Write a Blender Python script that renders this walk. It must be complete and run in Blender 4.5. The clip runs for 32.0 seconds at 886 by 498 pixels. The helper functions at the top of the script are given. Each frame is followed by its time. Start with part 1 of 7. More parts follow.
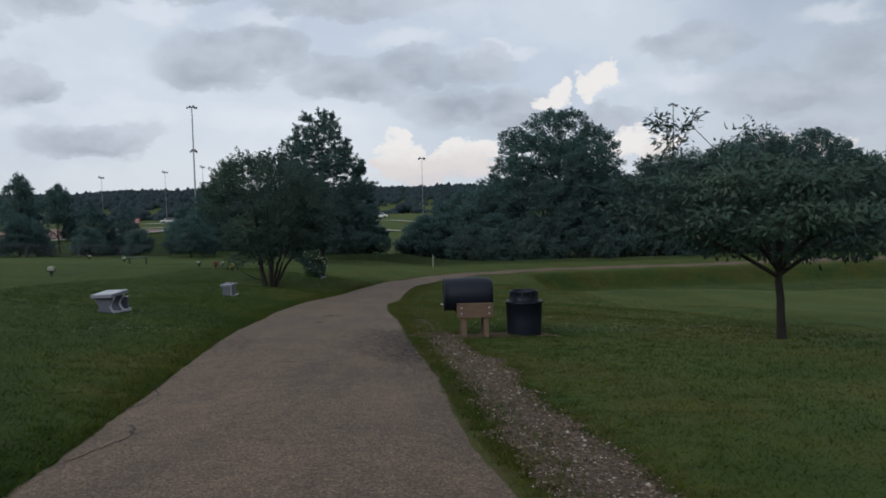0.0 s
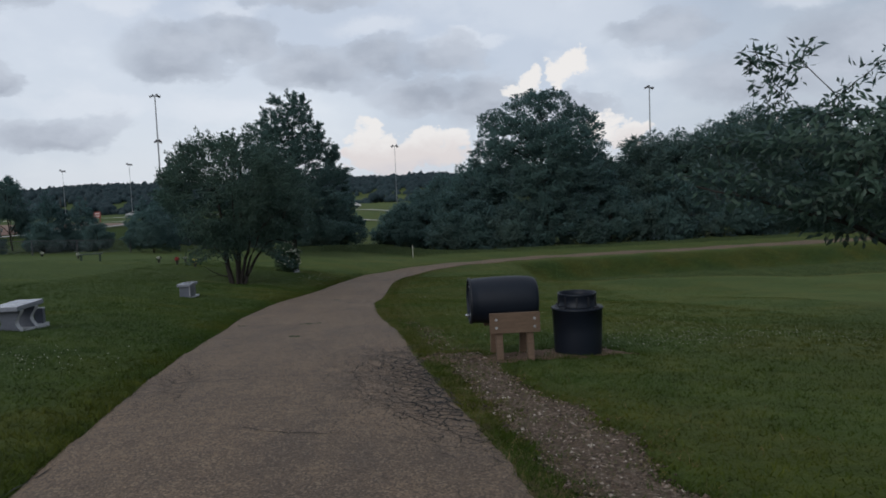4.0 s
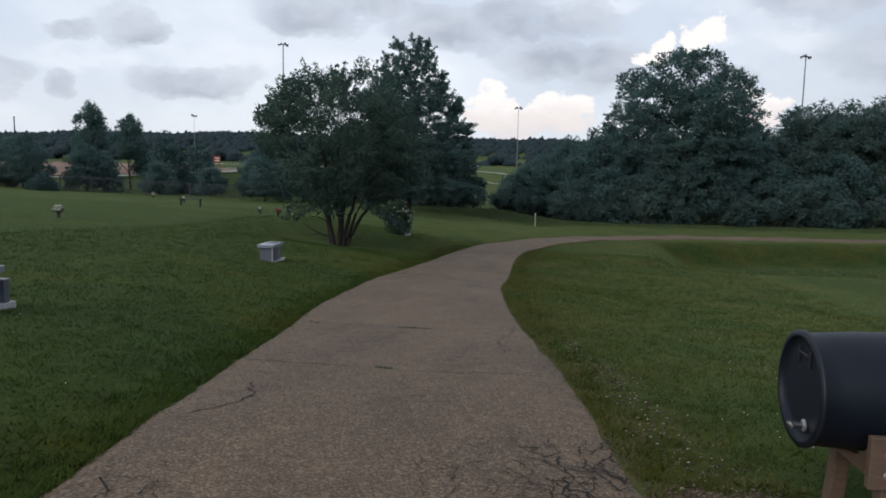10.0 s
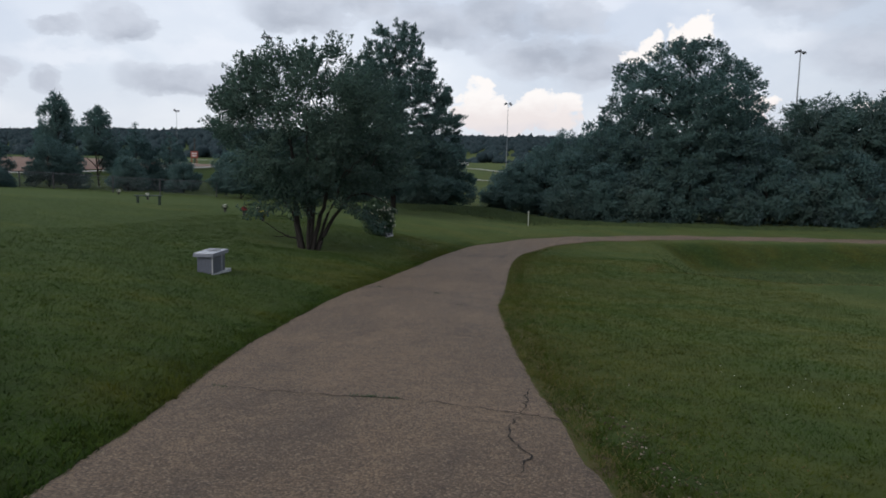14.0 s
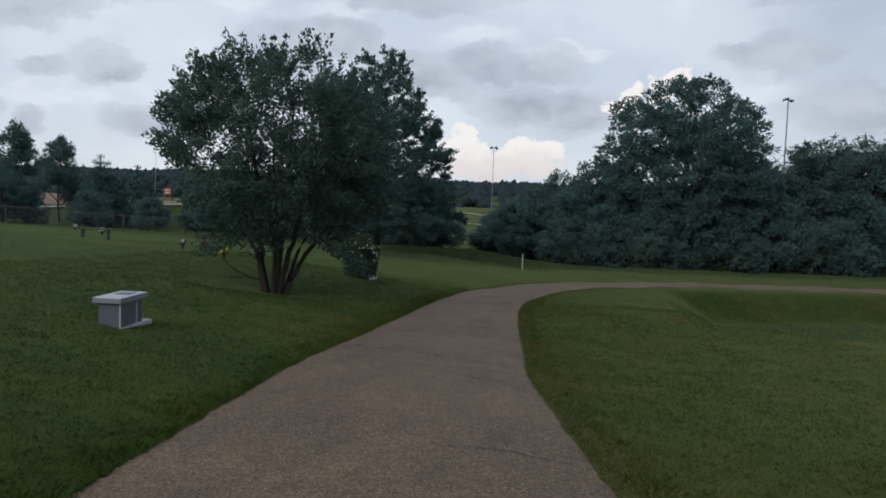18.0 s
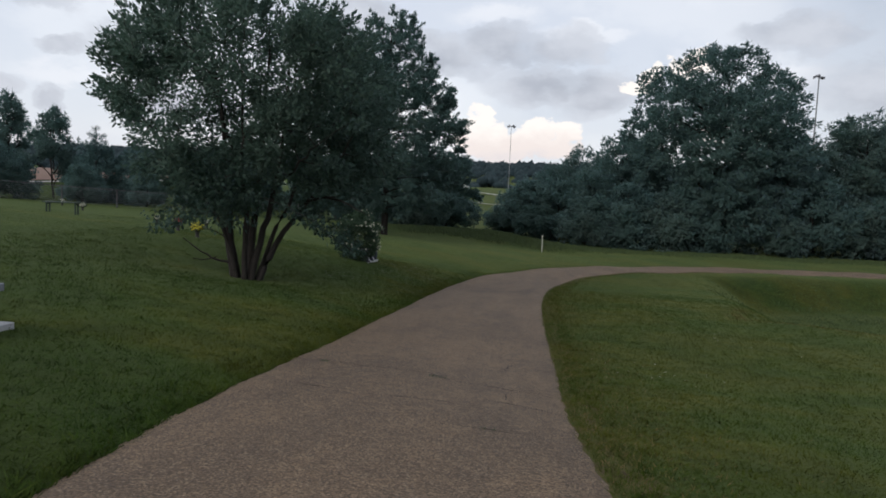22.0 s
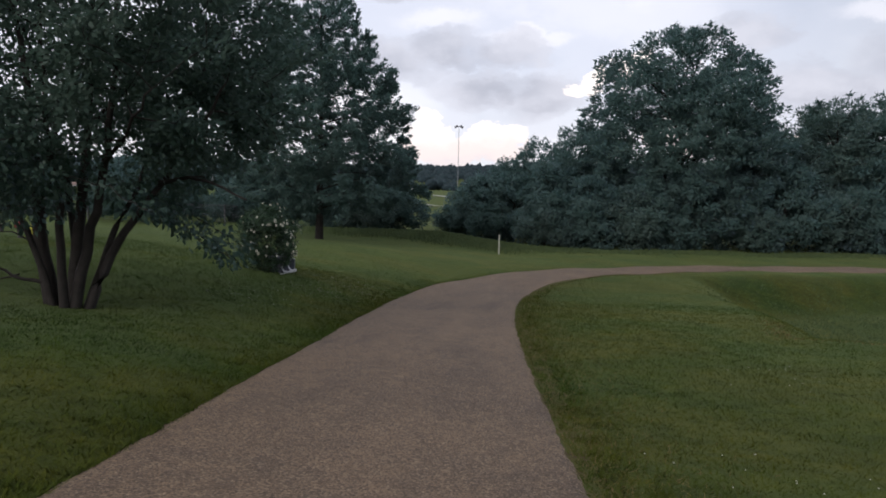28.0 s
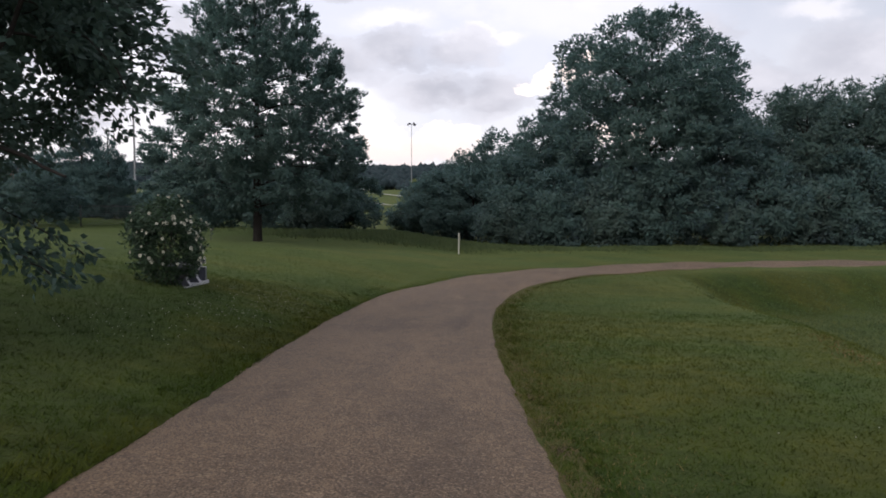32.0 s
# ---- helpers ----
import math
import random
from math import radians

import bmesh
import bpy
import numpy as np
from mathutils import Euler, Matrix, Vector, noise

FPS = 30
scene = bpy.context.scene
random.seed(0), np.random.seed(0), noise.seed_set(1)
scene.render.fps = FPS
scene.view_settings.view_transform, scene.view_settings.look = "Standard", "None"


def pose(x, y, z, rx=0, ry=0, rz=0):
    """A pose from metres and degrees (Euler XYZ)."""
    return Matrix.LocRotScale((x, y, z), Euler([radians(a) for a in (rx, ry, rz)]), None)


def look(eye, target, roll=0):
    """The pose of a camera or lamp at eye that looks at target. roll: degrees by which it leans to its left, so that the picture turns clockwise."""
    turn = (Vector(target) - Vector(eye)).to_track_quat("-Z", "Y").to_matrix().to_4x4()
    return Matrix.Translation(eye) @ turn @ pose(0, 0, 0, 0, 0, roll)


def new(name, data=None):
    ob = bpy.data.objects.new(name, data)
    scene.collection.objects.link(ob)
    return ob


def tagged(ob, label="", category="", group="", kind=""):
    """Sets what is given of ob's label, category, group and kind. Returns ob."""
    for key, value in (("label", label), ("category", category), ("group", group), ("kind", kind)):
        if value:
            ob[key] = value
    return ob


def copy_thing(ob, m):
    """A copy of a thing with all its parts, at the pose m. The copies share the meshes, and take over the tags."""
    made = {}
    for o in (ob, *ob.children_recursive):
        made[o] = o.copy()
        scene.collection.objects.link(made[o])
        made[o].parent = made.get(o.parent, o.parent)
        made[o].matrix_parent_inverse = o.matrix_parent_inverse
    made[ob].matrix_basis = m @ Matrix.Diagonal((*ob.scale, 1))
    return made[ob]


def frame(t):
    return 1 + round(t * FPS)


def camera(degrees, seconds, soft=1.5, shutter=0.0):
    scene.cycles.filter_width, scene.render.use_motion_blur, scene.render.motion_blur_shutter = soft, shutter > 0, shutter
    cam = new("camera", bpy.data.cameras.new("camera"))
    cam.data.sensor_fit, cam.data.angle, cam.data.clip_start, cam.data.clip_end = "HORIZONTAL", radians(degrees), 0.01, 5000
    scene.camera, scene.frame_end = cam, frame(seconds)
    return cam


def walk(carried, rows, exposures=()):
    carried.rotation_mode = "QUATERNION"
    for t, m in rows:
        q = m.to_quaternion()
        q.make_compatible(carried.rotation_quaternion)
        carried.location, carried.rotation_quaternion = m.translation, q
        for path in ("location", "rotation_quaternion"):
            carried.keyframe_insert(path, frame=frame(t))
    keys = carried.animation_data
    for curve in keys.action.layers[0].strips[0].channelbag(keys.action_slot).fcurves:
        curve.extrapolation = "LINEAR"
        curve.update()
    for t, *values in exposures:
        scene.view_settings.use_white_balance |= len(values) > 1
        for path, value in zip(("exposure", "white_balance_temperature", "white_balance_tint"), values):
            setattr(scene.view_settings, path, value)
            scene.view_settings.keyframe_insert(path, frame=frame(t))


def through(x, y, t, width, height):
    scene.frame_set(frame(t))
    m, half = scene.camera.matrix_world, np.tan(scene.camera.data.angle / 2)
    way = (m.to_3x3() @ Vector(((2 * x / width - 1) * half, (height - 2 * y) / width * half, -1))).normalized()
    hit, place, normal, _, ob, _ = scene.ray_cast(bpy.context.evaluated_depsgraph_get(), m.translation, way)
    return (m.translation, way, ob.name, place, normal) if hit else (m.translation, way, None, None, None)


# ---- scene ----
# the walk: seconds, eye x y z, heading, tilt, lean
cam = camera(60.81, 32.0, soft=1.8)
PATH = [
    (0, -0.000, -0.000, 1.400, 8.06, -3.51, -1.35),
    (0.5, -0.243, 0.463, 1.374, 5.42, -2.84, -1.11),
    (1, -0.375, 0.899, 1.342, 6.78, -2.90, -1.42),
    (1.5, -0.503, 1.357, 1.342, 8.98, -1.98, -1.18),
    (2, -0.687, 1.743, 1.309, 6.63, -2.10, -1.71),
    (2.5, -0.779, 2.226, 1.277, 7.53, -2.78, -2.19),
    (4.5, -1.243, 4.032, 1.182, 5.75, -4.53, -2.35),
    (5, -1.324, 4.511, 1.169, 10.65, -3.95, -2.13),
    (5.5, -1.547, 4.965, 1.144, 15.46, -2.40, -1.54),
    (6, -1.755, 5.459, 1.146, 20.24, -1.37, -1.76),
    (6.5, -1.847, 5.967, 1.142, 26.14, -1.25, -1.59),
    (7, -2.011, 6.426, 1.106, 23.75, -2.48, -1.84),
    (7.5, -2.109, 6.910, 1.056, 23.50, -3.53, -0.97),
    (8, -2.293, 7.296, 1.025, 17.42, -4.43, 0.34),
    (8.5, -2.399, 7.737, 0.987, 15.39, -4.90, 0.94),
    (9, -2.511, 8.178, 0.963, 16.36, -6.33, 1.53),
    (9.5, -2.606, 8.572, 0.953, 14.23, -6.90, 1.22),
    (10, -2.644, 8.943, 0.916, 14.62, -7.03, 1.17),
    (10.5, -2.799, 9.406, 0.889, 12.84, -7.61, 0.96),
    (11, -2.912, 9.964, 0.886, 12.07, -7.80, -0.02),
    (11.5, -2.960, 10.298, 0.849, 13.64, -7.23, 0.71),
    (12, -3.087, 10.701, 0.829, 12.28, -6.52, 0.62),
    (12.5, -3.142, 11.130, 0.790, 12.50, -6.25, 0.62),
    (13, -3.294, 11.576, 0.750, 12.63, -6.46, 0.75),
    (13.5, -3.411, 12.102, 0.718, 11.48, -7.05, 0.71),
    (14, -3.486, 12.591, 0.696, 13.75, -7.21, 1.27),
    (14.5, -3.591, 13.053, 0.657, 13.05, -7.78, 1.30),
    (16.5, -4.468, 15.310, 0.309, 14.21, -6.64, 2.10),
    (17, -4.650, 15.830, 0.255, 13.67, -5.27, 1.70),
    (17.5, -4.757, 16.324, 0.205, 12.78, -3.96, 1.86),
    (18, -4.872, 16.747, 0.159, 12.49, -3.77, 2.12),
    (18.5, -4.914, 17.166, 0.124, 10.98, -3.80, 1.16),
    (19, -4.999, 17.548, 0.092, 10.25, -2.84, 1.60),
    (19.5, -5.078, 17.976, 0.053, 4.27, -2.81, 1.43),
    (20, -5.166, 18.457, -0.007, 6.51, -2.76, 1.63),
    (20.5, -5.286, 19.009, -0.055, 4.33, -3.32, 1.91),
    (21, -5.338, 19.619, -0.070, 2.34, -3.85, 2.22),
    (21.5, -5.416, 20.028, -0.122, 11.64, -4.73, 2.89),
    (22, -5.514, 20.447, -0.153, 13.65, -5.27, 2.47),
    (22.5, -5.566, 20.873, -0.179, 17.25, -4.91, 2.81),
    (23, -5.669, 21.260, -0.237, 16.23, -4.61, 2.71),
    (23.5, -5.716, 21.630, -0.278, 13.84, -4.31, 1.66),
    (24, -5.824, 22.017, -0.303, 14.62, -4.48, 1.72),
    (24.5, -5.932, 22.395, -0.334, 12.67, -4.83, 0.83),
    (25, -5.972, 22.773, -0.371, 12.81, -4.95, 0.83),
    (25.5, -6.076, 23.189, -0.430, 12.35, -5.15, 1.30),
    (27.5, -6.374, 25.408, -0.665, 10.41, -5.79, 2.41),
    (28, -6.512, 25.931, -0.691, 9.89, -4.81, 1.22),
    (28.5, -6.576, 26.432, -0.753, 8.69, -4.62, 0.73),
    (29, -6.685, 26.960, -0.790, 8.52, -4.59, 1.36),
    (29.5, -6.766, 27.533, -0.829, 8.27, -4.65, 1.38),
    (30, -6.805, 27.961, -0.882, 8.98, -5.66, 1.16),
    (30.5, -6.907, 28.385, -0.884, 6.02, -6.03, 0.78),
    (31, -6.951, 28.846, -0.921, 6.69, -6.33, 0.89),
    (31.5, -7.089, 29.385, -0.974, 6.53, -5.81, 0.85),
    (32, -7.162, 29.830, -1.006, 6.46, -4.77, 0.31),
]
walk(cam, [(t, pose(x, y, z, 90 + tilt, 0, head) @ pose(0, 0, 0, 0, 0, lean)) for t, x, y, z, head, tilt, lean in PATH],
     exposures=[(0.0, -0.15, 6300, 9), (6.0, -0.15, 6300, 10), (9.0, 0.13, 6350, 10), (13.0, 0.1, 6400, 11), (19.0, -0.05, 6300, 9), (22.0, 0.15, 6600, 11), (25.0, 0.26, 6600, 13), (28.0, 0.31, 6650, 16), (30.0, 0.45, 6900, 17), (32.0, 0.41, 6850, 18)])

# ---- world, sun ----
SUN_AZ, SUN_EL = radians(157), radians(25)
world = bpy.data.worlds.new("evening_sky")
scene.world = world
world.use_nodes = True
WT = world.node_tree
WT.nodes.clear()


def wmath(op, a, b=None, c=None):
    n = WT.nodes.new("ShaderNodeMath")
    n.operation = op
    for i, v in enumerate((a, b, c)):
        if v is None:
            continue
        if isinstance(v, (int, float)):
            n.inputs[i].default_value = v
        else:
            WT.links.new(v, n.inputs[i])
    return n.outputs[0]


def wramp(fac, stops):
    n = WT.nodes.new("ShaderNodeValToRGB")
    n.color_ramp.interpolation = "EASE"
    while len(n.color_ramp.elements) < len(stops):
        n.color_ramp.elements.new(0.5)
    for e, (p, c) in zip(n.color_ramp.elements, stops):
        e.position, e.color = p, (*c, 1)
    WT.links.new(fac, n.inputs[0])
    return n.outputs[0]


def wmix(fac, a, b):
    n = WT.nodes.new("ShaderNodeMix")
    n.data_type = "RGBA"
    for sock, v in ((n.inputs[0], fac), (n.inputs[6], a), (n.inputs[7], b)):
        if isinstance(v, (int, float)):
            sock.default_value = v
        elif isinstance(v, tuple):
            sock.default_value = (*v, 1)
        else:
            WT.links.new(v, sock)
    return n.outputs[2]


def wnoise(vec, scale, detail, rough):
    n = WT.nodes.new("ShaderNodeTexNoise")
    n.inputs["Scale"].default_value, n.inputs["Detail"].default_value, n.inputs["Roughness"].default_value = scale, detail, rough
    WT.links.new(vec, n.inputs["Vector"])
    return n


sky = WT.nodes.new("ShaderNodeTexSky")
sky.sky_type, sky.sun_disc, sky.sun_elevation, sky.sun_rotation = "NISHITA", False, SUN_EL, SUN_AZ
clear = WT.nodes.new("ShaderNodeVectorMath")
clear.operation = "SCALE"
WT.links.new(sky.outputs[0], clear.inputs[0])
clear.inputs[3].default_value = 0.085
coord = WT.nodes.new("ShaderNodeTexCoord").outputs["Generated"]
sep = WT.nodes.new("ShaderNodeSeparateXYZ")
WT.links.new(coord, sep.inputs[0])
# bearing (to the left of +y) and height in degrees
az = wmath("MULTIPLY", wmath("ARCTAN2", wmath("MULTIPLY", sep.outputs[0], -1.0), sep.outputs[1]), 57.2958)
el = wmath("MULTIPLY", wmath("ARCSINE", sep.outputs[2]), 57.2958)
# cloud layers: flattened noise on the dome
flat = WT.nodes.new("ShaderNodeMapping")
flat.inputs["Scale"].default_value = (1.0, 1.0, 1.7)
WT.links.new(coord, flat.inputs[0])
broad = wnoise(flat.outputs[0], 3.1, 7, 0.55)
fine = wnoise(flat.outputs[0], 11.0, 8, 0.58)
warp_az = wmath("ADD", az, wmath("MULTIPLY", wmath("SUBTRACT", fine.outputs[0], 0.5), 5.5))
warp_el = wmath("ADD", el, wmath("MULTIPLY", wmath("SUBTRACT", wnoise(flat.outputs[0], 15.0, 7, 0.6).outputs[0], 0.5), 3.6))


def cloud(bearing, height, wide, tall):
    a = wmath("POWER", wmath("DIVIDE", wmath("SUBTRACT", warp_az, bearing), wide), 2.0)
    b = wmath("POWER", wmath("DIVIDE", wmath("SUBTRACT", warp_el, height), tall), 2.0)
    return wmath("EXPONENT", wmath("MULTIPLY", wmath("ADD", a, b), -1.0))


def heap(blobs):
    total = None
    for b in blobs:
        c = cloud(*b)
        total = c if total is None else wmath("MAXIMUM", total, c)
    return total


# grey decks, then the low sunlit bank
grey = heap([(24.6, 10.2, 3.6, 2.0), (20.2, 11.4, 3.2, 1.5), (15.2, 9.3, 3.8, 1.8), (10.4, 9.9, 3.2, 1.4), (5.6, 9.8, 2.4, 1.1), (7.0, 7.2, 3.8, 1.3), (2.6, 6.6, 2.8, 1.6),
             (36.6, 8.2, 2.4, 1.1), (33.0, 4.7, 3.8, 1.1), (46.2, 7.0, 1.3, 0.5), (44.6, 4.5, 1.8, 1.1), (41.0, 4.4, 0.9, 0.9), (40.7, 7.6, 1.4, 0.6), (37.0, 8.4, 1.6, 0.9),
             (50.0, 13.4, 5.0, 1.6), (42.5, 11.8, 4.6, 1.6), (35.0, 14.0, 3.0, 1.2), (55.0, 2.6, 4.0, 1.2), (62.0, 8.0, 5.0, 1.8),
             (-16.5, 7.2, 5.0, 1.7), (-22.5, 8.6, 4.5, 2.2), (-11.0, 10.6, 4.2, 1.2), (-28.0, 5.6, 5.0, 1.5), (-19.0, 4.4, 4.0, 0.7), (-4.6, 6.0, 2.4, 1.2),
             (28.0, 15.5, 8.0, 1.2), (5.0, 17.5, 9.0, 1.8), (-12.0, 15.5, 8.0, 1.6), (-26.0, 14.0, 7.0, 1.6), (16.0, 14.4, 5.0, 0.9)])
base = heap([(25.6, 8.9, 2.6, 0.8), (14.2, 8.3, 2.6, 0.9), (5.2, 7.3, 3.0, 0.8), (3.0, 5.6, 2.6, 0.7), (-17.0, 6.2, 4.0, 0.7), (36.0, 7.7, 2.0, 0.6), (32.4, 4.1, 3.4, 0.6), (8.6, 9.0, 2.4, 0.6)])
white = heap([(8.7, 2.9, 5.0, 1.2), (11.5, 4.3, 1.2, 1.1), (10.0, 3.7, 1.6, 0.9), (7.4, 3.8, 1.9, 0.9), (4.8, 3.9, 1.5, 0.9), (0.5, 7.2, 1.1, 0.6), (-0.9, 7.6, 1.0, 0.8), (-4.3, 8.8, 1.3, 1.1), (-3.0, 8.2, 1.0, 0.9), (-5.9, 4.4, 1.5, 1.0), (-7.6, 3.3, 1.6, 0.8), (-18.0, 3.2, 3.0, 0.7)])
pale = heap([(-4.1, 8.5, 2.0, 1.5), (3.8, 11.0, 3.8, 0.6), (-19.4, 11.6, 2.6, 0.8), (28.0, 13.6, 3.0, 0.8), (20.6, 13.2, 2.6, 0.8), (10.6, 12.2, 3.0, 0.9), (30.5, 6.8, 4.5, 1.0), (40.0, 6.0, 4.0, 0.8), (-9.6, 8.0, 2.4, 0.9), (52.0, 9.8, 5.0, 1.2), (21.0, 6.4, 6.0, 1.1)])
deck = wramp(broad.outputs[0], [(0.30, (0.50, 0.56, 0.66)), (0.45, (0.60, 0.65, 0.74)), (0.58, (0.69, 0.73, 0.80)), (0.72, (0.79, 0.82, 0.87))])
deck = wmix(wramp(wmath("MULTIPLY_ADD", az, -0.025, 0.3), [(0.35, (0, 0, 0)), (1.0, (0.85, 0.85, 0.85))]), deck, (0.42, 0.475, 0.55))
veil = wmix(0.86, clear.outputs[0], deck)
body_grey = wramp(fine.outputs[0], [(0.33, (0.40, 0.44, 0.51)), (0.67, (0.52, 0.56, 0.63))])
body_grey = wmix(wmath("MULTIPLY", base, 0.55), body_grey, (0.29, 0.325, 0.39))
grey_edge = wmath("ADD", grey, wmath("MULTIPLY", wmath("SUBTRACT", fine.outputs[0], 0.5), 1.15))
lit = wmix(wramp(wmath("MULTIPLY", pale, wmath("MULTIPLY_ADD", fine.outputs[0], 1.3, 0.35)), [(0.15, (0, 0, 0)), (0.9, (0.5, 0.5, 0.5))]), veil, (0.77, 0.80, 0.85))
s1 = wmix(wramp(grey_edge, [(0.16, (0, 0, 0)), (0.42, (0.6, 0.6, 0.6)), (0.78, (0.95, 0.95, 0.95))]), lit, body_grey)
body_white = wramp(wmath("ADD", wmath("MULTIPLY", wmath("SUBTRACT", warp_el, 1.0), 0.16), wmath("MULTIPLY", fine.outputs[0], 0.35)),
                   [(0.15, (0.60, 0.57, 0.60)), (0.45, (0.74, 0.67, 0.64)), (0.74, (0.88, 0.84, 0.80))])
puff = wnoise(coord, 40.0, 6, 0.55)
white_edge = wmath("ADD", white, wmath("MULTIPLY", wmath("MINIMUM", wmath("MULTIPLY", white, 3.0), 1.0), wmath("MULTIPLY", wmath("SUBTRACT", puff.outputs[0], 0.5), 1.5)))
s2 = wmix(wramp(white_edge, [(0.30, (0, 0, 0)), (0.42, (0.7, 0.7, 0.7)), (0.56, (0.97, 0.97, 0.97))]), s1, body_white)
# brighter strip along the horizon
glow = wmath("EXPONENT", wmath("MULTIPLY", wmath("POWER", wmath("DIVIDE", el, 7.0), 2.0), -1.0))
s3 = wmix(wmath("MULTIPLY", glow, 0.18), s2, (0.80, 0.80, 0.83))
bg = WT.nodes.new("ShaderNodeBackground")
bg.inputs[1].default_value = 1.1
WT.links.new(s3, bg.inputs[0])
WT.links.new(bg.outputs[0], WT.nodes.new("ShaderNodeOutputWorld").inputs[0])

sun = bpy.data.lights.new("sun", "SUN")
sun.energy, sun.angle, sun.color = 1.15, radians(30), (1.0, 0.97, 0.93)
sun_ob = new("sun", sun)
sun_dir = Vector((-math.sin(SUN_AZ) * math.cos(SUN_EL), math.cos(SUN_AZ) * math.cos(SUN_EL), math.sin(SUN_EL)))
sun_ob.matrix_world = look(sun_dir * 60, (0, 0, 0))

# ---- materials ----
def material(name, rough=0.8, metal=0.0, spec=0.3):
    m = bpy.data.materials.new(name)
    m.use_nodes = True
    b = m.node_tree.nodes["Principled BSDF"]
    b.inputs["Roughness"].default_value, b.inputs["Metallic"].default_value = rough, metal
    b.inputs["Specular IOR Level"].default_value = spec
    return m, m.node_tree, b


def tex(t, kind, scale, detail=4.0, rough=0.55, vec=None):
    n = t.nodes.new(kind)
    n.inputs["Scale"].default_value = scale
    if kind == "ShaderNodeTexNoise":
        n.inputs["Detail"].default_value, n.inputs["Roughness"].default_value = detail, rough
    if vec is None:
        vec = position(t)
    t.links.new(vec, n.inputs["Vector"])
    return n


def position(t, local=False):
    if local:
        return t.nodes.new("ShaderNodeTexCoord").outputs["Object"]
    return t.nodes.new("ShaderNodeNewGeometry").outputs["Position"]


def ramp(t, fac, stops):
    n = t.nodes.new("ShaderNodeValToRGB")
    while len(n.color_ramp.elements) < len(stops):
        n.color_ramp.elements.new(0.5)
    for e, (p, c) in zip(n.color_ramp.elements, stops):
        e.position, e.color = p, (*c, 1)
    t.links.new(fac, n.inputs[0])
    return n.outputs[0]


def blend(t, fac, a, b, mode="MIX"):
    n = t.nodes.new("ShaderNodeMix")
    n.data_type, n.blend_type = "RGBA", mode
    for sock, v in ((n.inputs[0], fac), (n.inputs[6], a), (n.inputs[7], b)):
        if isinstance(v, (int, float)):
            sock.default_value = v
        elif isinstance(v, tuple):
            sock.default_value = (*v, 1)
        else:
            t.links.new(v, sock)
    return n.outputs[2]


def bump(t, b, height, strength, dist):
    n = t.nodes.new("ShaderNodeBump")
    n.inputs["Strength"].default_value, n.inputs["Distance"].default_value = strength, dist
    t.links.new(height, n.inputs["Height"])
    t.links.new(n.outputs[0], b.inputs["Normal"])


def two_scale(name, dark, light, s1, s2, rough=0.8, metal=0.0, spec=0.3, bumps=0.15, dist=0.01, local=True):
    m, t, b = material(name, rough, metal, spec)
    vec = position(t, local)
    a = tex(t, "ShaderNodeTexNoise", s1, 5, 0.6, vec)
    c = tex(t, "ShaderNodeTexNoise", s2, 6, 0.65, vec)
    base = ramp(t, a.outputs[0], [(0.3, dark), (0.7, light)])
    t.links.new(blend(t, 0.35, base, ramp(t, c.outputs[0], [(0.3, dark), (0.7, light)])), b.inputs["Base Color"])
    if bumps:
        bump(t, b, c.outputs[0], bumps, dist)
    return m


def leaf_material(name, dark, light, through=0.25, rough=0.5, sheen=0.29):
    m, t, b = material(name, rough, 0.0, 0.3)
    # blue-tinted sheen imitates a veil of haze over the foliage
    b.inputs["Sheen Weight"].default_value, b.inputs["Sheen Roughness"].default_value = sheen, 0.6
    b.inputs["Sheen Tint"].default_value = (0.55, 0.80, 1.0, 1)
    isl = t.nodes.new("ShaderNodeNewGeometry").outputs["Random Per Island"]
    big = tex(t, "ShaderNodeTexNoise", 0.7, 3)
    base = ramp(t, isl, [(0.0, dark), (1.0, light)])
    col = blend(t, 0.45, base, ramp(t, big.outputs[0], [(0.35, dark), (0.65, light)]))
    t.links.new(col, b.inputs["Base Color"])
    tr = t.nodes.new("ShaderNodeBsdfTranslucent")
    t.links.new(col, tr.inputs[0])
    mx = t.nodes.new("ShaderNodeMixShader")
    mx.inputs[0].default_value = through
    t.links.new(b.outputs[0], mx.inputs[1])
    t.links.new(tr.outputs[0], mx.inputs[2])
    t.links.new(mx.outputs[0], t.nodes["Material Output"].inputs[0])
    return m


def see_through(m, t, b, col, share):
    """Lets part of the light pass, as leaves and blades do."""
    tr = t.nodes.new("ShaderNodeBsdfTranslucent")
    t.links.new(col, tr.inputs[0])
    mx = t.nodes.new("ShaderNodeMixShader")
    mx.inputs[0].default_value = share
    t.links.new(b.outputs[0], mx.inputs[1])
    t.links.new(tr.outputs[0], mx.inputs[2])
    t.links.new(mx.outputs[0], t.nodes["Material Output"].inputs[0])


def lit_from_above(t, b, share):
    """Blades too thin to show a face of their own: their shading leans towards the open sky."""
    up = t.nodes.new("ShaderNodeVectorMath")
    up.operation = "MULTIPLY_ADD"
    t.links.new(t.nodes.new("ShaderNodeNewGeometry").outputs["Normal"], up.inputs[0])
    up.inputs[1].default_value, up.inputs[2].default_value = (1 - share,) * 3, (0, 0, share)
    n = t.nodes.new("ShaderNodeVectorMath")
    n.operation = "NORMALIZE"
    t.links.new(up.outputs[0], n.inputs[0])
    t.links.new(n.outputs[0], b.inputs["Normal"])


